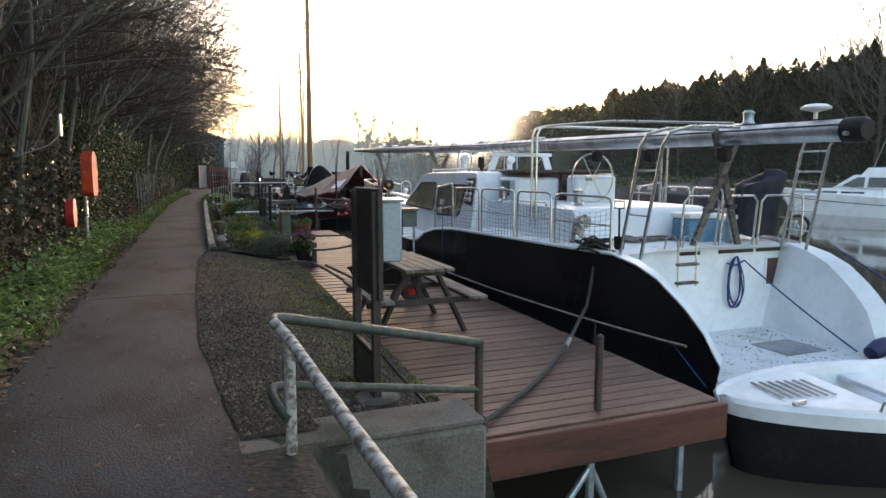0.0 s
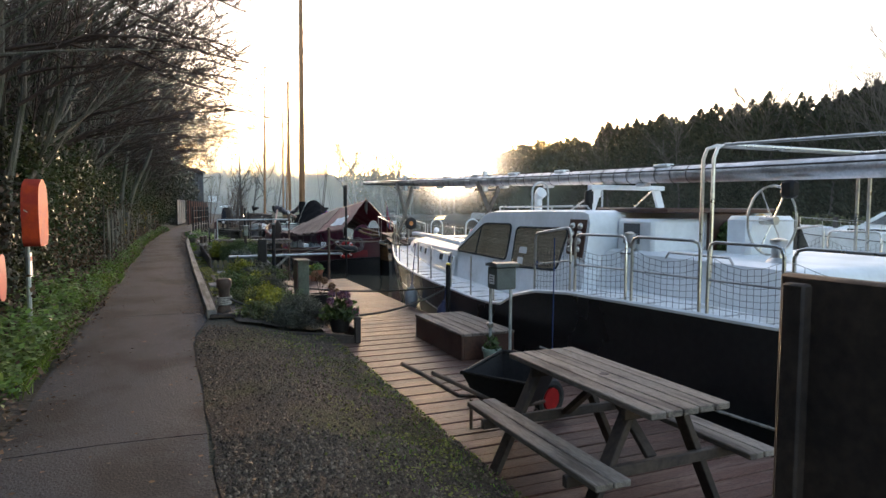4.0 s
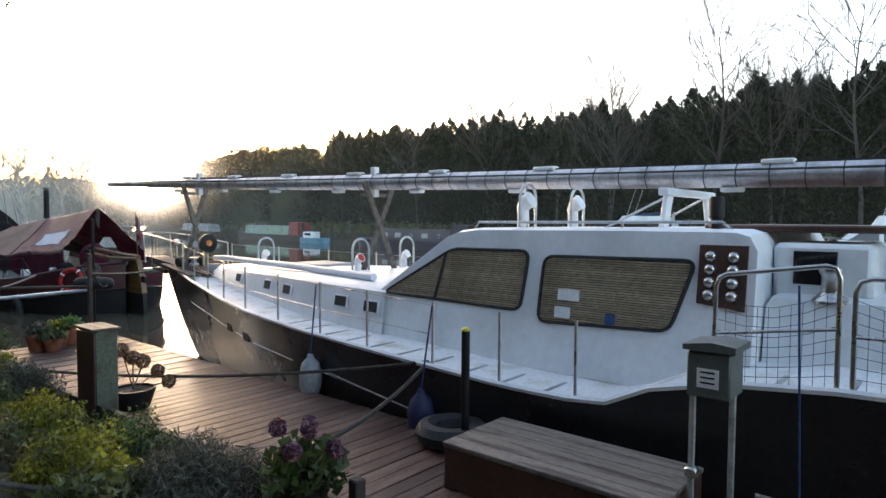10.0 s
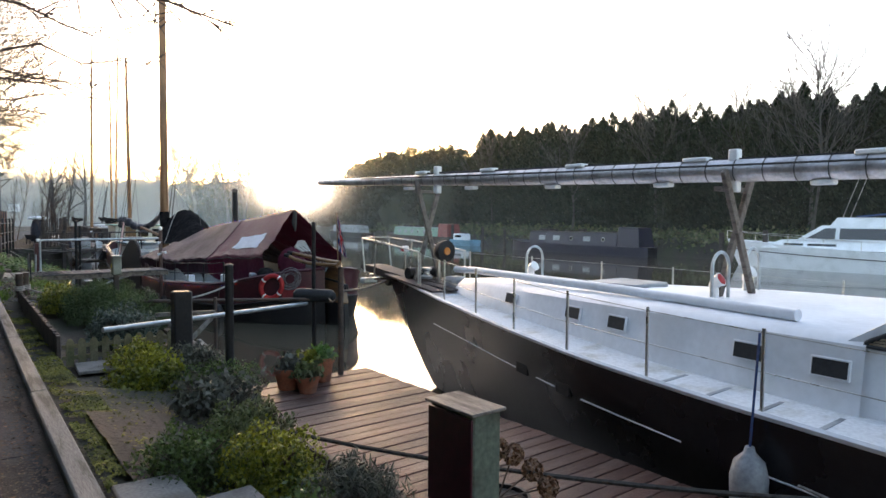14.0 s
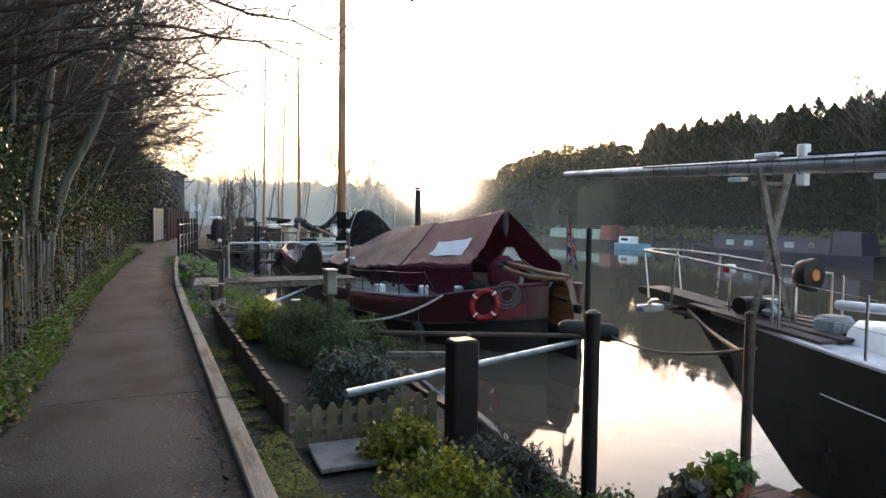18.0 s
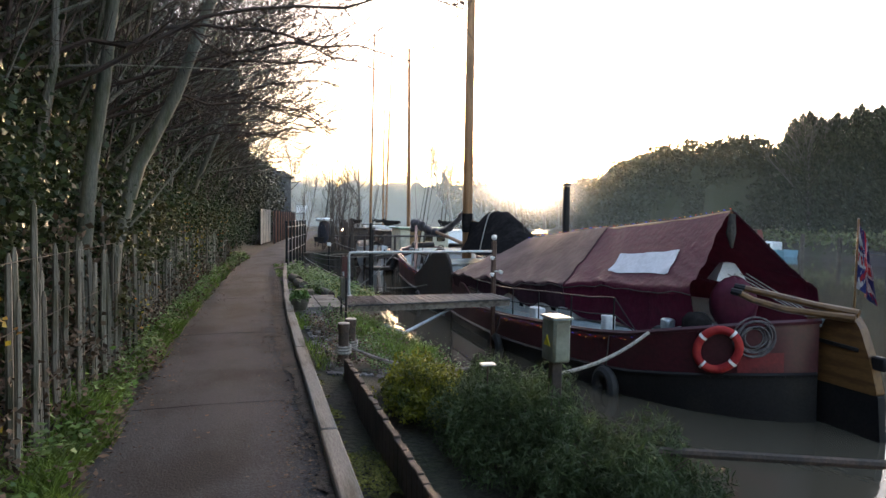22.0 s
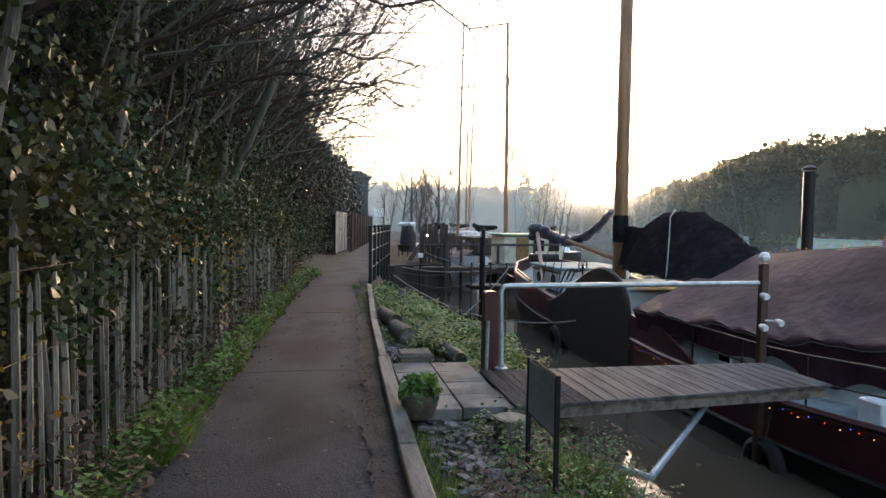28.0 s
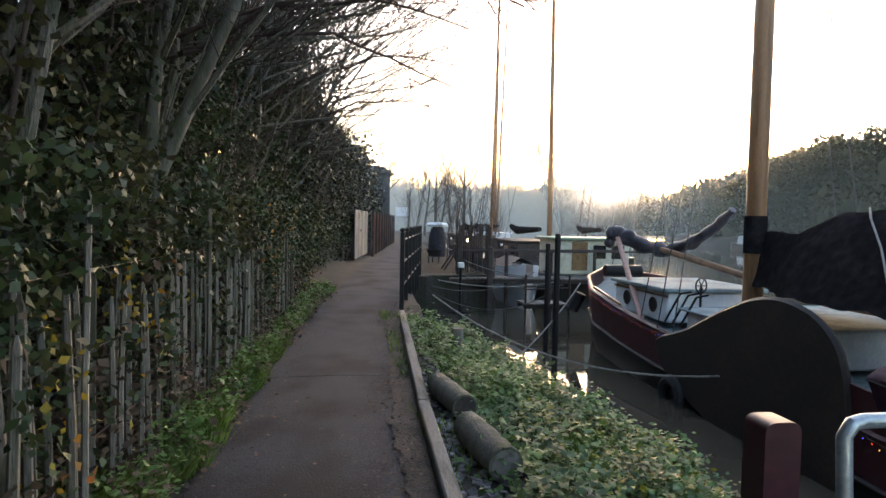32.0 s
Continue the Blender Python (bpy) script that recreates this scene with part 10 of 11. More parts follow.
# ---- trees, hedge and distance ----
def grow(rng, height, radius, limbs, subs, twigs, lean=(0, 0), spread=0.9, start=0.25, up=0.35, curl=0.25, fork=1, droop=0.0, reach=None, over=0, lf=1.0, fat=1.0):
    """A bare tree: trunk and limbs in one list of tubes, twigs in another."""
    wood, fine = Geo(), Geo()

    def branch(p, d, length, r, n, wob):
        pts, rs = [Vector(p)], [r]
        d = Vector(d).normalized()
        for i in range(n):
            d = (d + Vector(rng.normal(0, wob, 3)) + Vector((0, 0, up * 0.12 - droop * 0.1))).normalized()
            nxt = pts[-1] + d * length / n
            if reach and (nxt.x > reach[1] or (nxt.x > reach[0] and nxt.z < reach[2])) and len(pts) > 1:
                break
            pts.append(nxt)
            rs.append(r * (1 - 0.82 * (i + 1) / n))
        if reach and len(pts) == 2 and pts[1].x > reach[0] and pts[1].z < reach[2]:
            pts[1] = pts[0] + Vector((-0.05, 0, 0.05))
        return pts, rs

    def at(pts, t):
        k = t * (len(pts) - 1)
        i = min(int(k), len(pts) - 2)
        return pts[i].lerp(pts[i + 1], k - i), (pts[i + 1] - pts[i]).normalized()

    def clothe(lp, ln):
        for j in range(subs):
            q, qd = at(lp, 0.2 + 0.8 * (j + rng.random()) / subs)
            sd = (qd + Vector(rng.normal(0, 0.55, 3)) + Vector((0, 0, up * 0.4))).normalized()
            sp, sr = branch(q, sd, ln * rng.uniform(0.3, 0.6), max(radius * 0.08, 0.006) * fat, 3, curl * 0.6)
            fine.tube(sp, sr, 3, cap=False)
            for k in range(twigs):
                w, wd = at(sp, 0.15 + 0.85 * (k + rng.random()) / twigs)
                td = (wd + Vector(rng.normal(0, 0.5, 3))).normalized()
                xp, xr = branch(w, td, ln * rng.uniform(0.12, 0.32), max(radius * 0.03, 0.0035) * fat, 2, curl)
                fine.tube(xp, xr, 3, cap=False)

    for f in range(fork):
        d0 = Vector((lean[0] + rng.normal(0, 0.12) * (fork > 1), lean[1] + rng.normal(0, 0.15) * (fork > 1), 1))
        tp, tr = branch((rng.normal(0, 0.12) * (fork > 1), rng.normal(0, 0.12) * (fork > 1), -0.2), d0, height * rng.uniform(0.85, 1.05), radius * (1 if f == 0 else 0.75), 9, 0.06)
        wood.tube(tp, tr, 7)
        for i in range(limbs):
            t = start + (1 - start) * (i + rng.random()) / limbs
            p, dd = at(tp, min(t, 0.97))
            a = rng.uniform(0, 6.283)
            side = Vector((math.cos(a), math.sin(a), 0)) + Vector((lean[0], lean[1], 0)) * 0.8
            dl = side * spread + Vector((0, 0, up + 0.5 * t)) + dd * 0.2
            ln = height * (0.5 - 0.3 * t) * rng.uniform(0.8, 1.2) * lf
            lp, lr = branch(p, dl, ln, radius * (0.5 - 0.33 * t), 6, curl * 0.5)
            wood.tube(lp, lr, 5, cap=False)
            clothe(lp, ln)
        for i in range(over if f == 0 else 0):
            p, dd = at(tp, rng.uniform(0.35, 0.85))
            ln = rng.uniform(3.0, 6.2)
            lp, lr = branch(p, (1, rng.normal(0, 0.4), rng.uniform(0.1, 0.8)), ln, 0.022, 7, curl * 0.4)
            wood.tube(lp, lr, 5, cap=False)
            clothe(lp, ln * 1.0)
    return wood, fine


def tree_model(seed, label, wood_mat, twig_mat, group, **kw):
    r = np.random.default_rng(seed)
    wood, fine = grow(r, **kw)
    t = thing("bare_tree", label, "tree", (0, 0, 0), group)
    part("trunk", wood, wood_mat, t, smooth=60)
    part("crown", fine, twig_mat, t, "fine bare twigs", smooth=0)
    return t


def put(model, x, y, z, turn=0.0, scale=1.0, first=[]):
    """The model itself the first time, a copy after that."""
    m = pose(x, y, z, 0, 0, turn)
    if model.name not in first:
        first.append(model.name)
        model.matrix_basis = m @ Matrix.Scale(scale, 4)
        return model
    s = model.scale.copy()
    model.scale = (scale, scale, scale)
    ob = copy_thing(model, m)
    model.scale = s
    return ob


# the row beside the path, leaning out over it
HEDGE = [tree_model(20 + i, "bare hedgerow tree leaning over the path, bark grey and mossy", BARK, TWIG, "hedgerow trees",
                    height=8.5, radius=0.085, limbs=12, subs=8, twigs=6, lean=(0.18 + 0.08 * i, 0.03), spread=0.7, start=0.22, up=0.45, curl=0.24, fork=3, reach=(1.15, 5.6, 2.8), over=16) for i in range(3)]
rng = np.random.default_rng(8)
k = 0
for y in np.arange(2.0, 47, 2.35):
    yy = y + rng.uniform(-0.5, 0.5)
    x = lerp(PATH_MID, yy) - 2.05 - rng.uniform(0, 0.7)
    put(HEDGE[k % 3], x, yy, ground_z(x, yy), rng.uniform(-18, 18), rng.uniform(0.85, 1.05))
    k += 1
THICK = [tree_model(40 + i, "thin upright bare stems in the thicket", TWIG, TWIG, "thicket stems", height=7.5, radius=0.035, limbs=7, subs=5, twigs=3, lean=(0.1, 0), spread=0.5, start=0.2, up=0.6, curl=0.2, fork=4, reach=(0.9, 2.0, 3.6)) for i in range(2)]
for y in np.arange(0.0, 48, 1.5):
    for row in (1.75, 3.6):
        x = lerp(PATH_MID, y) - row - rng.uniform(0, 1.4)
        yy = y + rng.uniform(-0.8, 0.8)
        put(THICK[k % 2], x, yy, ground_z(x, yy), rng.uniform(-30, 30), rng.uniform(0.85, 1.1))
        k += 1


def leaning_tree(trunks, label):
    """Pale leaning trunks that share a root, with a few bare side branches."""
    base = trunks[0][0][0]
    r = np.random.default_rng(int(base[1] * 10))
    t = thing("leaning_tree", label, "tree", base)
    for pts, w in trunks:
        n = len(pts)
        part("trunk", Geo().tube(pts, [w * (1 - 0.45 * i / (n - 1)) for i in range(n)], 9), PALEBARK, t, smooth=60)
        for _ in range(2):
            i = r.integers(2, n)
            p = Vector(pts[i - 1]).lerp(Vector(pts[i]), r.random())
            d = Vector((r.normal(0.2, 0.2), r.normal(0.2, 0.3), 0.9))
            part("branch", Geo().tube([p, p + d * 0.5, p + d * 1.1 + Vector((0.05, 0.1, 0.15))], [0.02, 0.014, 0.005], 6), PALEBARK, t)


PALEBARK = mat("pale_bark", (0.13, 0.127, 0.103), 0.85, c2=(0.075, 0.083, 0.053), var=0.3, s1=3, s2=24, stretch=(3, 3, 0.8), bump=0.5, depth=0.012)
leaning_tree((([(-2.0, 36.6, 0.1), (-1.95, 36.6, 1.2), (-1.76, 36.6, 1.85), (-1.68, 36.7, 3.4), (-1.6, 36.9, 6.0)], 0.07), ([(-1.9, 36.6, 1.3), (-1.72, 36.65, 1.9), (-1.38, 36.7, 2.75), (-1.05, 36.8, 3.6), (-0.5, 37.0, 5.2)], 0.075)), "pale smooth trunks leaning out of the hedge")
leaning_tree((([(-1.85, 27.4, 0.1), (-1.82, 27.4, 1.2), (-1.74, 27.4, 2.12), (-1.62, 27.4, 2.9), (-1.52, 27.4, 3.8), (-1.3, 27.5, 6.0)], 0.08), ([(-1.7, 27.6, 0.1), (-1.62, 27.8, 1.3), (-1.41, 28.0, 2.18), (-1.05, 28.04, 2.94), (-0.68, 28.04, 4.0), (-0.2, 28.1, 5.6)], 0.085)), "tall grey-green trunks leaning over the paling fence")


def overhang(y0, ends, seed):
    """A hedge tree whose long thin branches arch out over the path."""
    r = np.random.default_rng(seed)
    bx = lerp(PATH_MID, y0) - 1.75
    t = thing("overhanging_tree", "thin bare tree with long branches arching over the path", "tree", (bx, y0, 0.2), "overhanging trees")
    part("trunk", Geo().tube([(bx, y0, 0.1), (bx + 0.1, y0, 1.8), (bx + 0.3, y0 + 0.05, 3.0), (bx + 0.35, y0 + 0.1, 4.6)], [0.06, 0.05, 0.04, 0.015], 7), BARK, t)
    fine = Geo()
    for x1, dy, z1 in ends:
        p0 = Vector((bx + 0.25, y0 + 0.03, r.uniform(2.6, 3.4)))
        p1 = Vector((x1, y0 + dy, z1))
        n = 9
        pts = [p0.lerp(p1, k / n) + Vector((0, r.normal(0, 0.06), 0.35 * math.sin(math.pi * k / n) + r.normal(0, 0.04))) for k in range(n + 1)]
        part("branch", Geo().tube(pts, [0.02 * (1 - 0.85 * k / n) + 0.005 for k in range(n + 1)], 5), TWIG, t)
        for k in range(2, n + 1):
            for _ in range(3):
                q = pts[k - 1].lerp(pts[k], r.random())
                d = Vector((r.uniform(0.2, 1.0), r.normal(0, 0.7), r.normal(0.15, 0.45))) * r.uniform(0.2, 0.6)
                e = q + d
                fine.tube([q, q + d * 0.5 + Vector((0, 0, 0.03)), e], [0.008, 0.006, 0.0035], 4, cap=False)
                for _ in range(2):
                    f = q.lerp(e, r.uniform(0.3, 0.9))
                    fine.tube([f, f + Vector((r.uniform(0, 0.25), r.normal(0, 0.15), r.normal(0.05, 0.15)))], [0.007, 0.0035], 3, cap=False)
    part("twig_spray", fine, TWIG, t)


for k, (y0, ends) in enumerate(((10.2, ((0.5, 0.3, 3.5), (0.3, 0, 3.0))), (13.6, ((0.9, 0.4, 3.6), (0.6, 0, 3.1))), (15.2, ((1.3, 0.2, 3.7), (1.1, 0, 3.2), (0.7, 0.4, 4.2))), (21.7, ((1.9, 0.2, 3.6), (1.2, 0.4, 3.2))), (32.6, ((1.5, 0.1, 3.5), (1.1, 0.4, 3.9))), (12.4, ((0.7, 0, 3.35), (0.85, 0.5, 2.95), (0.5, 0.2, 3.7))), (17.6, ((1.75, 0.2, 3.5), (1.6, 0.4, 3.2), (0.85, 0, 3.1))), (19.6, ((2.1, 0.1, 3.7), (0.9, 0.3, 3.4))), (23.8, ((1.7, 0.2, 3.45), (1.5, 0.3, 3.7), (0.7, 0, 3.05))), (27.0, ((1.95, 0.1, 3.95), (0.85, 0.4, 3.3))), (28.7, ((1.9, 0, 3.75), (0.75, 0.3, 2.75), (0.8, 0, 3.55))), (30.7, ((1.1, 0, 3.75), (0.9, 0.2, 3.1))), (35.0, ((1.25, 0, 3.6), (1.0, 0.3, 3.1))), (37.1, ((1.95, 0, 3.75), (1.0, 0.2, 3.45), (0.85, 0.5, 3.05))), (41.0, ((1.6, 0.3, 4.2), (1.2, 0, 3.4))))):
    overhang(y0, ends, 300 + k)


def hedge_leaves(name, label, n, material, size, y0, y1, xa, xb, z0, z1, seed, clump=0.35, power=1.0, flat=False):
    r = np.random.default_rng(seed)
    m = max(n // 60, 1)
    cy = r.uniform(y0, y1, m)
    depth = r.random(m) ** 1.3
    cz = z0 + (z1 - z0) * r.random(m) ** power
    cx = np.interp(cy, [a for a, _ in PATH_MID], [b for _, b in PATH_MID]) - PATH_HALF - xa - (xb - xa) * depth
    at = np.stack([cx, cy, cz], 1)[r.integers(0, m, n)] + r.normal(0, clump, (n, 3)) * np.array([0.55, 1.0, 1.0])
    lim = np.interp(at[:, 1], [a for a, _ in PATH_MID], [b for _, b in PATH_MID]) - PATH_HALF - xa * 0.75
    at = at[(at[:, 0] < lim) & (at[:, 2] > 0.05)]
    ob = new(name, fast_mesh(name, leaf_quads(at, size, r, -0.2, 1.3, flat), 4, material))
    return tagged(ob, label, "hedge", kind="stuff")


hedge_leaves("ivy_hedge", "glossy dark ivy smothering the hedge along the path", 60000, IVY, 0.05, 14, 28, 0.7, 1.7, 0.5, 2.5, 1, 0.24, 0.9)
hedge_leaves("ivy_wall", "tall wall of glossy dark ivy along the path", 95000, IVY, 0.055, 27, 57, 0.7, 2.0, 0.5, 4.6, 21, 0.28, 0.9)
hedge_leaves("ivy_thicket", "ivy and bramble tangle in the bare thicket", 30000, IVYDARK, 0.06, -5, 15, 0.75, 2.0, 0.1, 1.7, 2, 0.25)
hedge_leaves("ivy_upper", "dark ivy climbing high through the trees", 60000, IVYDARK, 0.11, 24, 56, 1.5, 4.6, 1.0, 7.0, 3, 0.5)
hedge_leaves("ivy_middle", "dark ivy and bramble deep in the thicket", 34000, IVYDARK, 0.11, -2, 26, 2.0, 5.0, 0.6, 5.4, 33, 0.5)
# dark backing sheet, added in place of the shade deep in the thicket
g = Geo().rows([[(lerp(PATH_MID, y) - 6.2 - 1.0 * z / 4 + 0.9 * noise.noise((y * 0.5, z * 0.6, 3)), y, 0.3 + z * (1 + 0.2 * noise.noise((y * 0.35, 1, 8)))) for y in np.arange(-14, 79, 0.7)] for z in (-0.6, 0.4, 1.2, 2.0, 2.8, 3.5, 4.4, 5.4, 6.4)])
solo("thicket_backing", g, IVYDARK, "solid dark sheet standing in for the thicket's shaded depth", "hedge", at=(0, 0, 0), kind="structure", smooth=70)
hedge_leaves("evergreen_mass", "dense dark evergreen growth behind the hedge", 34000, IVYDARK, 0.24, -12, 66, 3.6, 9.0, 0.3, 5.5, 5, 0.9)
hedge_leaves("evergreen_end", "dark evergreen bushes over the fence at the path's end", 42000, IVYDARK, 0.09, 45, 60, 0.55, 3.6, 1.9, 4.3, 17, 0.42)
hedge_leaves("evergreen_beyond", "dark evergreen bushes beyond the fence", 16000, IVYDARK, 0.2, 58, 78, 1.2, 9.0, 1.5, 4.6, 18, 0.7)
hedge_leaves("dead_leaves", "brown dead leaves caught in the hedge bottom", 22000, DEADLEAF, 0.05, -4, 45, 0.35, 1.5, 0.06, 1.5, 6, 0.2, 2.0)
hedge_leaves("fence_ivy", "dark ivy trails hanging over the paling fence", 15000, IVY, 0.048, 27.5, 46, 0.26, 0.5, 0.35, 1.9, 16, 0.14, 0.5)
hedge_leaves("fence_bramble", "brown bramble leaves tangled through the paling fence", 7000, DEADLEAF, 0.035, 20.5, 44, 0.26, 0.5, 0.1, 0.8, 17, 0.14, 1.5)
hedge_leaves("edge_litter", "brown leaf litter along the hedge foot", 18000, DEADLEAF, 0.04, -4, 45, -0.12, 0.5, 0.03, 0.12, 28, 0.12, 1.0, True)
hedge_leaves("hedge_foot_herbs", "bright green leafy herbs at the hedge foot", 14000, LEAFGREEN, 0.05, 2, 14, 0.1, 0.7, 0.08, 0.4, 26, 0.13, 1.0, True)
hedge_leaves("verge_herbs", "low green herbs along the hedge foot", 14000, LEAFGREEN, 0.042, 14, 45, -0.02, 0.42, 0.04, 0.2, 27, 0.1, 1.0, True)
hedge_leaves("yellow_leaves", "a few yellow and orange leaves left in the hedge", 1100, YELLOWLEAF, 0.036, 24, 44, 0.27, 0.7, 0.3, 1.6, 7, 0.2)

# verge grass
r = np.random.default_rng(9)
pts = []
for _ in range(95000):
    y = r.uniform(-4, 46)
    dens = 0.5 + 0.9 * noise.noise((0.3, y * 0.6, 2)) + (0.25 if 14 < y < 35 else -0.45 if y < 14 else -0.1)
    if r.random() < dens:
        w = 0.16 if y < 12 else 0.22
        x = lerp(PATH_MID, y) - PATH_HALF - 0.06 + 0.22 * noise.noise((0.7, y * 1.3, 4)) + 0.1 * noise.noise((0.2, y * 4.1, 6)) - abs(r.normal(0, w))
        pts.append((x, y, ground_z(x, y) - 0.01 + 0.02))
hts = [0.1 + 0.16 * max(0.0, noise.noise((0.9, p[1] * 1.1, 8)) + 0.45) for p in pts]
q, t3 = blades(pts, np.array(hts), r, 0.8, 0.006)
tagged(new("verge_grass", fast_mesh("verge_grass", q, 4, GRASS)), "bright green grass along the foot of the hedge", "grass", kind="stuff")
tagged(new("verge_grass_tips", fast_mesh("verge_grass_tips", t3, 3, GRASS)), "bright green grass tips along the hedge", "grass", kind="stuff")

# far bank: dense conifers, bare trees before them
def conifer_model(seed, h, w):
    r = np.random.default_rng(seed)
    t = thing("conifer", "tall dark evergreen conifer in a dense row on the far bank", "tree", (0, 0, 0), "far bank conifers")
    part("trunk", Geo().tube([(0, 0, -0.3), (0, 0, h * 0.5), (0, 0, h * 0.9)], [0.22, 0.14, 0.03], 7), FARBARK, t)
    core = Geo().rows([[(math.cos(a) * q * w * (1 + 0.16 * math.sin(3 * a + z * 9 + seed)), math.sin(a) * q * w * (1 + 0.16 * math.cos(2 * a - z * 7)), z * h) for a in np.linspace(0, 6.283, 13)] for z, q in ((0.0, 0.5), (0.2, 0.56), (0.45, 0.52), (0.6, 0.4), (0.7, 0.22), (0.76, 0.02))])
    part("inner_foliage", core, CONIFER, t)
    n = 17000
    tops = [(r.normal(0, w * 0.55), r.normal(0, w * 0.55), r.uniform(0.84, 1.0), r.uniform(0.45, 0.75)) for _ in range(13)]
    pick = r.integers(0, 13, n)
    tx, ty, th, tw = (np.array([tops[i][c] for i in pick]) for c in range(4))
    z = r.random(n) ** 0.62
    rad = w * tw * np.where(z < 0.86, 1 - 0.4 * z, 0.656 * ((1 - z) / 0.14) ** 1.15) * (0.6 + 0.45 * r.random(n) ** 0.5)
    a = r.uniform(0, 6.283, n)
    tier = 1 + 0.2 * np.sin(z * 34 + a * 2 + pick)
    at = np.stack([tx + np.cos(a) * rad * tier, ty + np.sin(a) * rad * tier, 0.1 + z * th * h], 1)
    crown = new("crown", fast_mesh("crown", leaf_quads(at, 0.1, r, 0.5, 3.2, False, np.stack([np.cos(a), np.sin(a), np.full(n, 0.75)], 1)), 4, CONIFER))
    crown.parent = t
    return t


CONS = [conifer_model(60 + i, 9.6, 2.0) for i in range(4)]
rng = np.random.default_rng(12)
k = 0
for y in np.arange(-6, 70, 1.75):
    x = lerp(FAR_BANK, y) + 5.2 + rng.uniform(-0.5, 0.5)
    hgt = 1.04 + 0.16 * smooth01((y - 20) / 45)
    put(CONS[k % 4], x, y, 0.3, rng.uniform(0, 360), hgt * rng.uniform(0.95, 1.06))
    k += 1
POLL = [tree_model(70 + i, "tall bare tree with a fan of fine pale shoots", FARBARK, FARBARK, "far bank trees", height=10.5, radius=0.12, limbs=20, subs=9, twigs=6, spread=1.05, start=0.3, up=0.55, curl=0.16, lf=1.15, fork=1 + i, fat=2.2) for i in range(2)]
for y, h in ((-8, 1.1), (6, 1.15), (14, 1.2), (18.5, 1.05), (22.3, 1.3), (30.5, 1.15), (35.5, 1.0), (42.8, 1.12), (52.4, 1.0), (66, 1.1)):
    put(POLL[k % 2], lerp(FAR_BANK, y) + 2.6, y, 0.3, rng.uniform(0, 360), h)
    k += 1
KNOB = tree_model(78, "old pollard with a knobbly head and short bare shoots", FARBARK, FARBARK, "far bank trees", height=9.0, radius=0.42, limbs=16, subs=6, twigs=4, spread=0.45, start=0.8, up=0.9, curl=0.15, lf=1.0)
put(KNOB, 51.8, 78.1, 0.3, 0, 1.0)
# rounded evergreens further up river
def round_model(seed, h, w):
    r = np.random.default_rng(seed)
    t = thing("bushy_tree", "rounded evergreen tree dim in the morning mist", "tree", (0, 0, 0), "misty trees")
    part("trunk", Geo().tube([(0, 0, -0.3), (0, 0, h * 0.6)], [0.25, 0.1], 7), FARBARK, t)
    core = Geo()
    core.rows([[(math.cos(a) * f * w * (1 + 0.14 * math.sin(3 * a + u * 8 + seed)), math.sin(a) * f * w * (1 + 0.14 * math.cos(2 * a - u * 6)), u * h) for a in np.linspace(0, 6.283, 15)] for u, f in ((0.0, 0.72), (0.2, 0.78), (0.45, 0.68), (0.62, 0.5), (0.72, 0.3), (0.79, 0.02))])
    part("inner_foliage", core, FARLEAF, t)
    n = 16000
    c = np.stack([r.normal(0, w * 0.45, 26), r.normal(0, w * 0.45, 26), r.random(26) ** 0.9 * h * 0.86], 1)
    c[:, :2] *= (1.1 - 0.75 * (c[:, 2:] / h) ** 2)
    d = r.normal(size=(n, 3))
    d /= np.linalg.norm(d, axis=1)[:, None]
    at = c[r.integers(0, 26, n)] + d * (w * 0.42 * r.random(n) ** 0.55)[:, None]
    crown = new("crown", fast_mesh("crown", leaf_quads(at[at[:, 2] > 0], 0.27, r, 0.4, 1.9), 4, FARLEAF))
    crown.parent = t
    return t


ROUND = [round_model(80 + i, 10, 4.2) for i in range(3)]
for y in np.arange(77, 132, 4.0):
    x = lerp(FAR_BANK, y) + rng.uniform(3, 5.5)
    put(ROUND[k % 3], x, y, 0.2, rng.uniform(0, 360), rng.uniform(1.08, 1.22) if y < 106 else rng.uniform(0.75, 0.95))
    k += 1
FAR = [tree_model(90 + i, "bare tree dim in the morning mist", FARBARK, FARBARK, "misty trees", height=13, radius=0.3, limbs=10, subs=6, twigs=3, spread=0.8, start=0.25, up=0.5, curl=0.25, fat=2.2) for i in range(2)]
for i in range(58):
    a = radians(-14 + i * 1.3 + rng.uniform(-0.5, 0.5))
    d = (137, 138, 166)[i % 3] + rng.uniform(-4, 4)
    x, y = math.sin(a) * d, 15 + math.cos(a) * d
    if i % 4 == 0:
        put(ROUND[k % 3], x, y, 0, rng.uniform(0, 360), rng.uniform(0.6, 0.8) * (1.0 + 0.2 * (i % 3)))
    else:
        put(FAR[k % 2], x, y, 0, rng.uniform(0, 360), rng.uniform(0.75, 1.1) * (0.9 + 0.2 * (i % 3)))
    k += 1
TALL = [tree_model(94 + i, "tall bare tree dim in the morning mist", FARBARK, FARBARK, "misty trees", height=17, radius=0.35, limbs=20, subs=8, twigs=5, spread=1.25, start=0.28, up=0.42, curl=0.2, lf=1.25, fat=1.9) for i in range(2)]
for i, (a, d, h) in enumerate(((9, 124, 0.6), (12.3, 126, 0.68), (15.2, 124, 0.84), (16.8, 126, 0.9), (19.4, 123, 0.8), (20.7, 126, 0.86), (22.3, 124, 0.7), (27.2, 126, 0.66), (30.5, 125, 0.74))):
    put(TALL[i % 2], math.sin(radians(a)) * d, 15 + math.cos(radians(a)) * d, 0, i * 67, h)
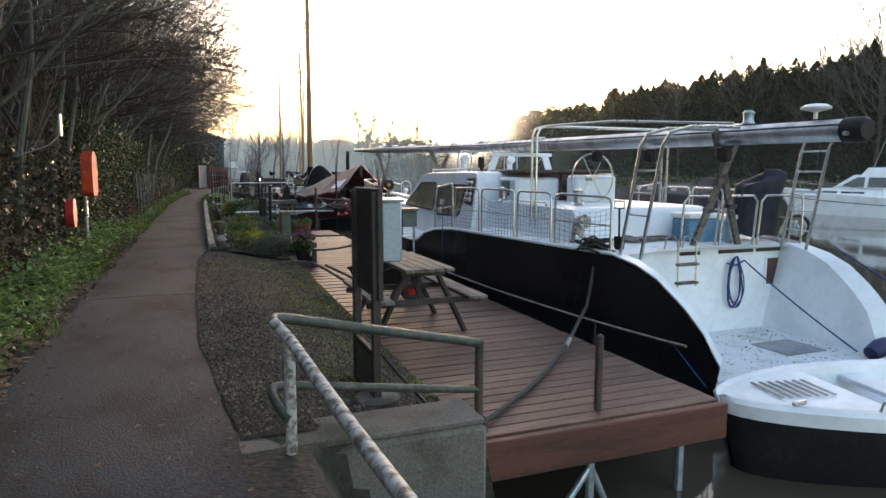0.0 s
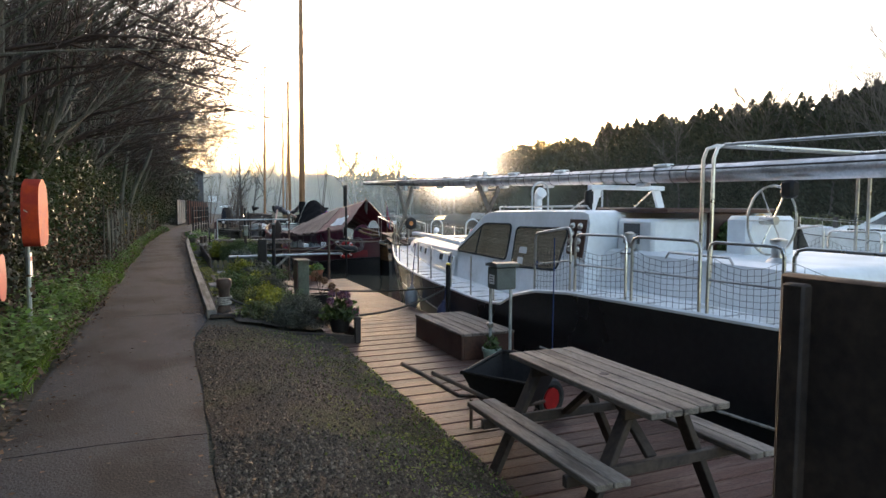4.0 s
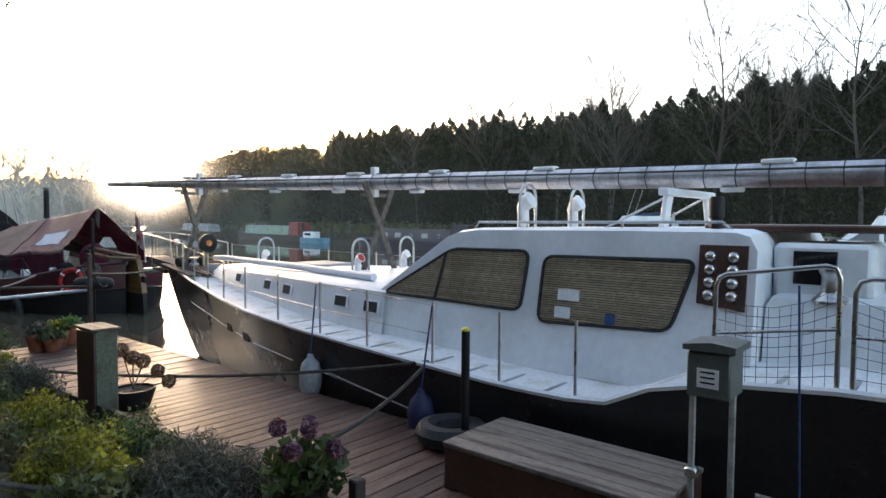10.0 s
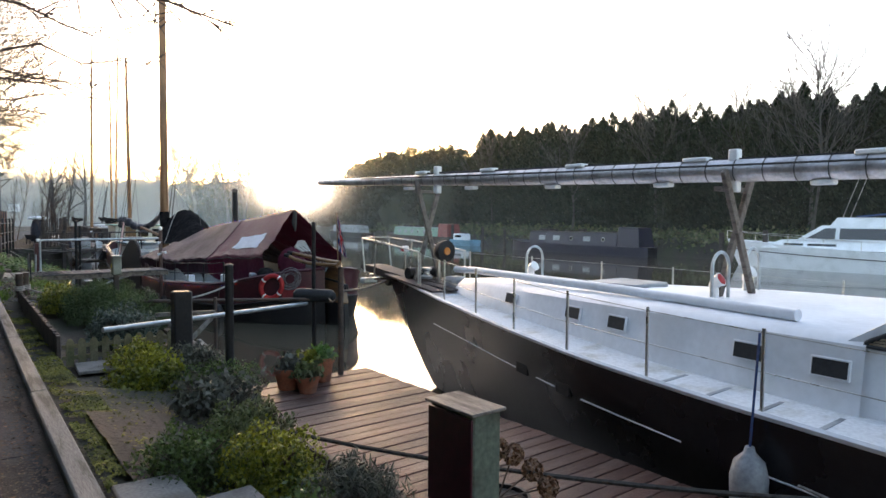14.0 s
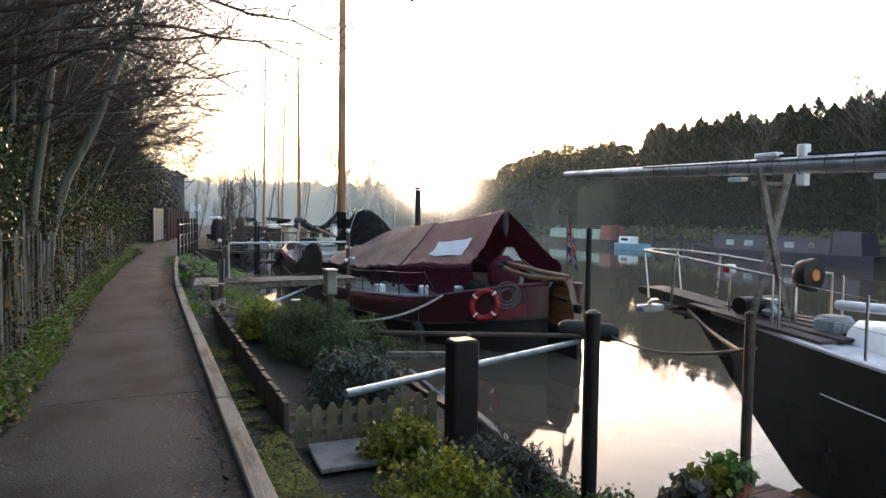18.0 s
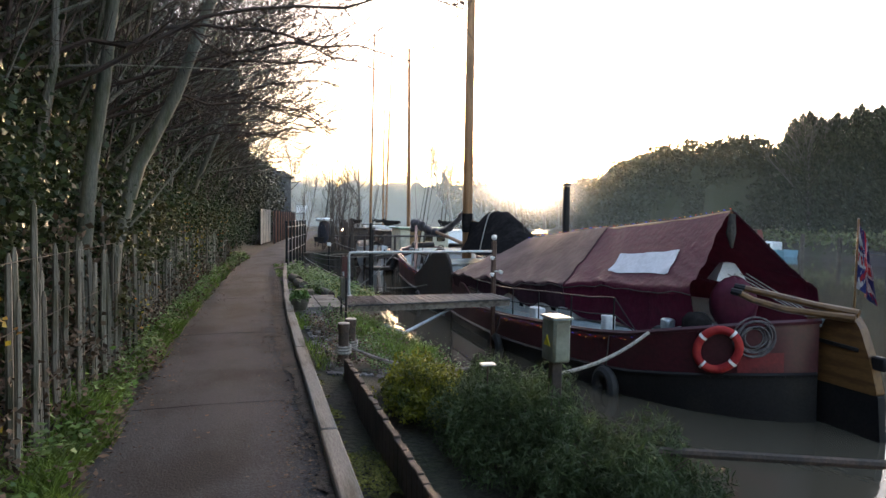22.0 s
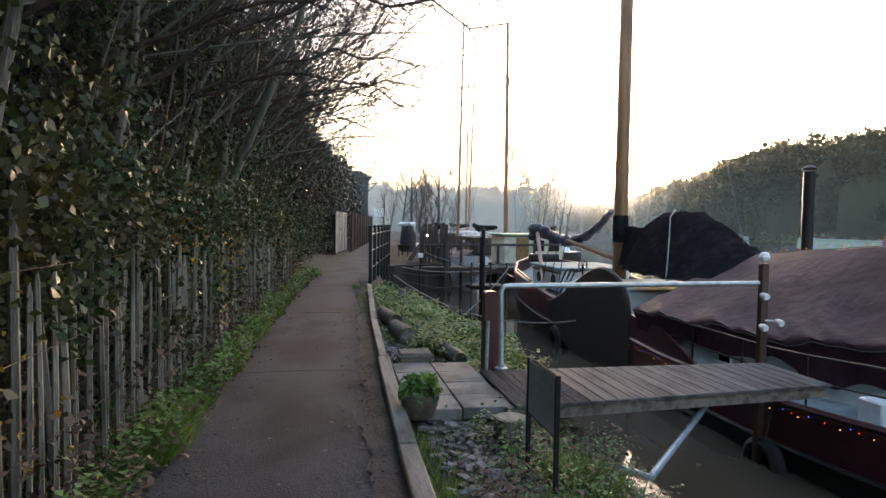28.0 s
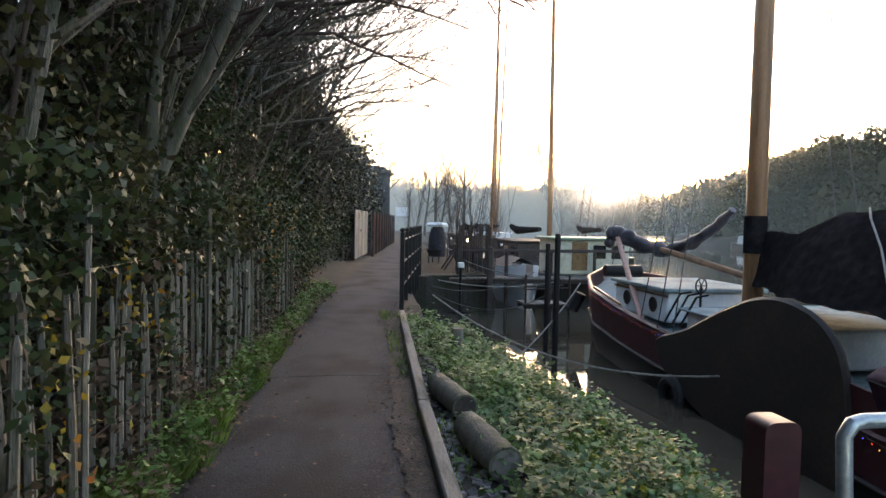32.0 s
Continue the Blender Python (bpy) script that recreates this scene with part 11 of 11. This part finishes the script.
# the wood that closes the view
r = np.random.default_rng(91)
m = 700
ca = r.uniform(-24, 64, m)
top = np.interp(ca, [-24, 0, 10, 20, 23, 26, 29, 34, 64], [11, 11, 11, 12, 9.5, 9.5, 14, 16, 16])
n = 42000
i = r.integers(0, m, n)
d = 155 + r.uniform(-3, 6, m)
lift = r.random(m) ** 0.6
aa = np.radians(ca[i] + r.normal(0, 0.55, n))
zz = np.clip(lift[i] * top[i] * r.uniform(0.8, 1.0, m)[i] + r.normal(0, 0.6, n) - 0.6, 0, 30)
dd = d[i] + r.normal(0, 1.5, n)
at = np.stack([np.sin(aa) * dd, 15 + np.cos(aa) * dd, zz], 1)
g = Geo()
for back, low in ((161, 0.9), (172, 1.04)):
    g.rows([[(math.sin(radians(a)) * (back + 2 * noise.noise((a * 0.7, z, 1))), 15 + math.cos(radians(a)) * back, z * low * (float(np.interp(a, [-24, 0, 10, 20, 23, 26, 29, 34, 64], [11, 11, 11, 12, 9.5, 9.5, 14, 16, 16])) * (0.92 + 0.16 * noise.noise((a * 0.9, back, 2)) + 0.1 * noise.noise((a * 3.1, back, 5)))) - 0.5) for a in np.arange(-26, 66, 0.35)] for z in (0, 0.3, 0.6, 0.85, 1.0)])
solo("wood_edge", g, FARLEAF, "dense edge of a distant wood in mist", "trees", at=(0, 0, 0), kind="structure", smooth=0)
tagged(new("far_wood", fast_mesh("far_wood", leaf_quads(at, 0.5, r, 0.3, 1.4), 4, FARLEAF)), "distant wood dim in the morning mist", "trees", kind="stuff")
for i, (x, y) in enumerate(((9, 104), (12, 96), (-4, 72), (8, 88), (13, 118), (1, 100))):
    put(FAR[i % 2], x, y, 0, i * 77, 0.6 + 0.1 * (i % 3))

# saplings and a shrub in the yard
SAP = tree_model(97, "slim bare sapling among the yard's posts", TWIG, TWIG, "yard saplings", height=2.8, radius=0.03, limbs=9, subs=5, twigs=4, spread=0.45, start=0.2, up=0.8, curl=0.15, fork=2)
for x, y, h in ((3.85, 51.0, 1.05), (4.5, 50.2, 0.9), (4.0, 56.0, 1.2), (5.2, 60.5, 1.4), (2.9, 63.0, 1.5)):
    put(SAP, x, y, 0, x * 70, h)
# drifting mist up river: pale sheets that stand in for haze and sun glow
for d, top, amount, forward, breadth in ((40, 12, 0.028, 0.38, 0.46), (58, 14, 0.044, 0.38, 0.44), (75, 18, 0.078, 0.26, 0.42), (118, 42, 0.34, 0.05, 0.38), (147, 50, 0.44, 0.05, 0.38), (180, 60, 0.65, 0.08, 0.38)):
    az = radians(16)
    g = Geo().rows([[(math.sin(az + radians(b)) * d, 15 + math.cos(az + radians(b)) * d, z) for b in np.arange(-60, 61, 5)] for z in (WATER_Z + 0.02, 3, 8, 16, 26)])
    solo("mist_sheet", g, mist_material(top, amount, forward, breadth), "pale clear sheet standing in for low morning mist and sun glow", "mist", at=(0, 0, WATER_Z), kind="structure")
# one more pale sheet, added to lift the darks of the far bank
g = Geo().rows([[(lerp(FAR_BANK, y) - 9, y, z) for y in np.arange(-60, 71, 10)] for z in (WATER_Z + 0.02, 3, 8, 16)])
solo("mist_sheet", g, mist_material(15, 0.02, 0.2), "pale clear sheet added as a haze veil along the far moorings", "mist", at=(0, 0, WATER_Z), kind="structure")
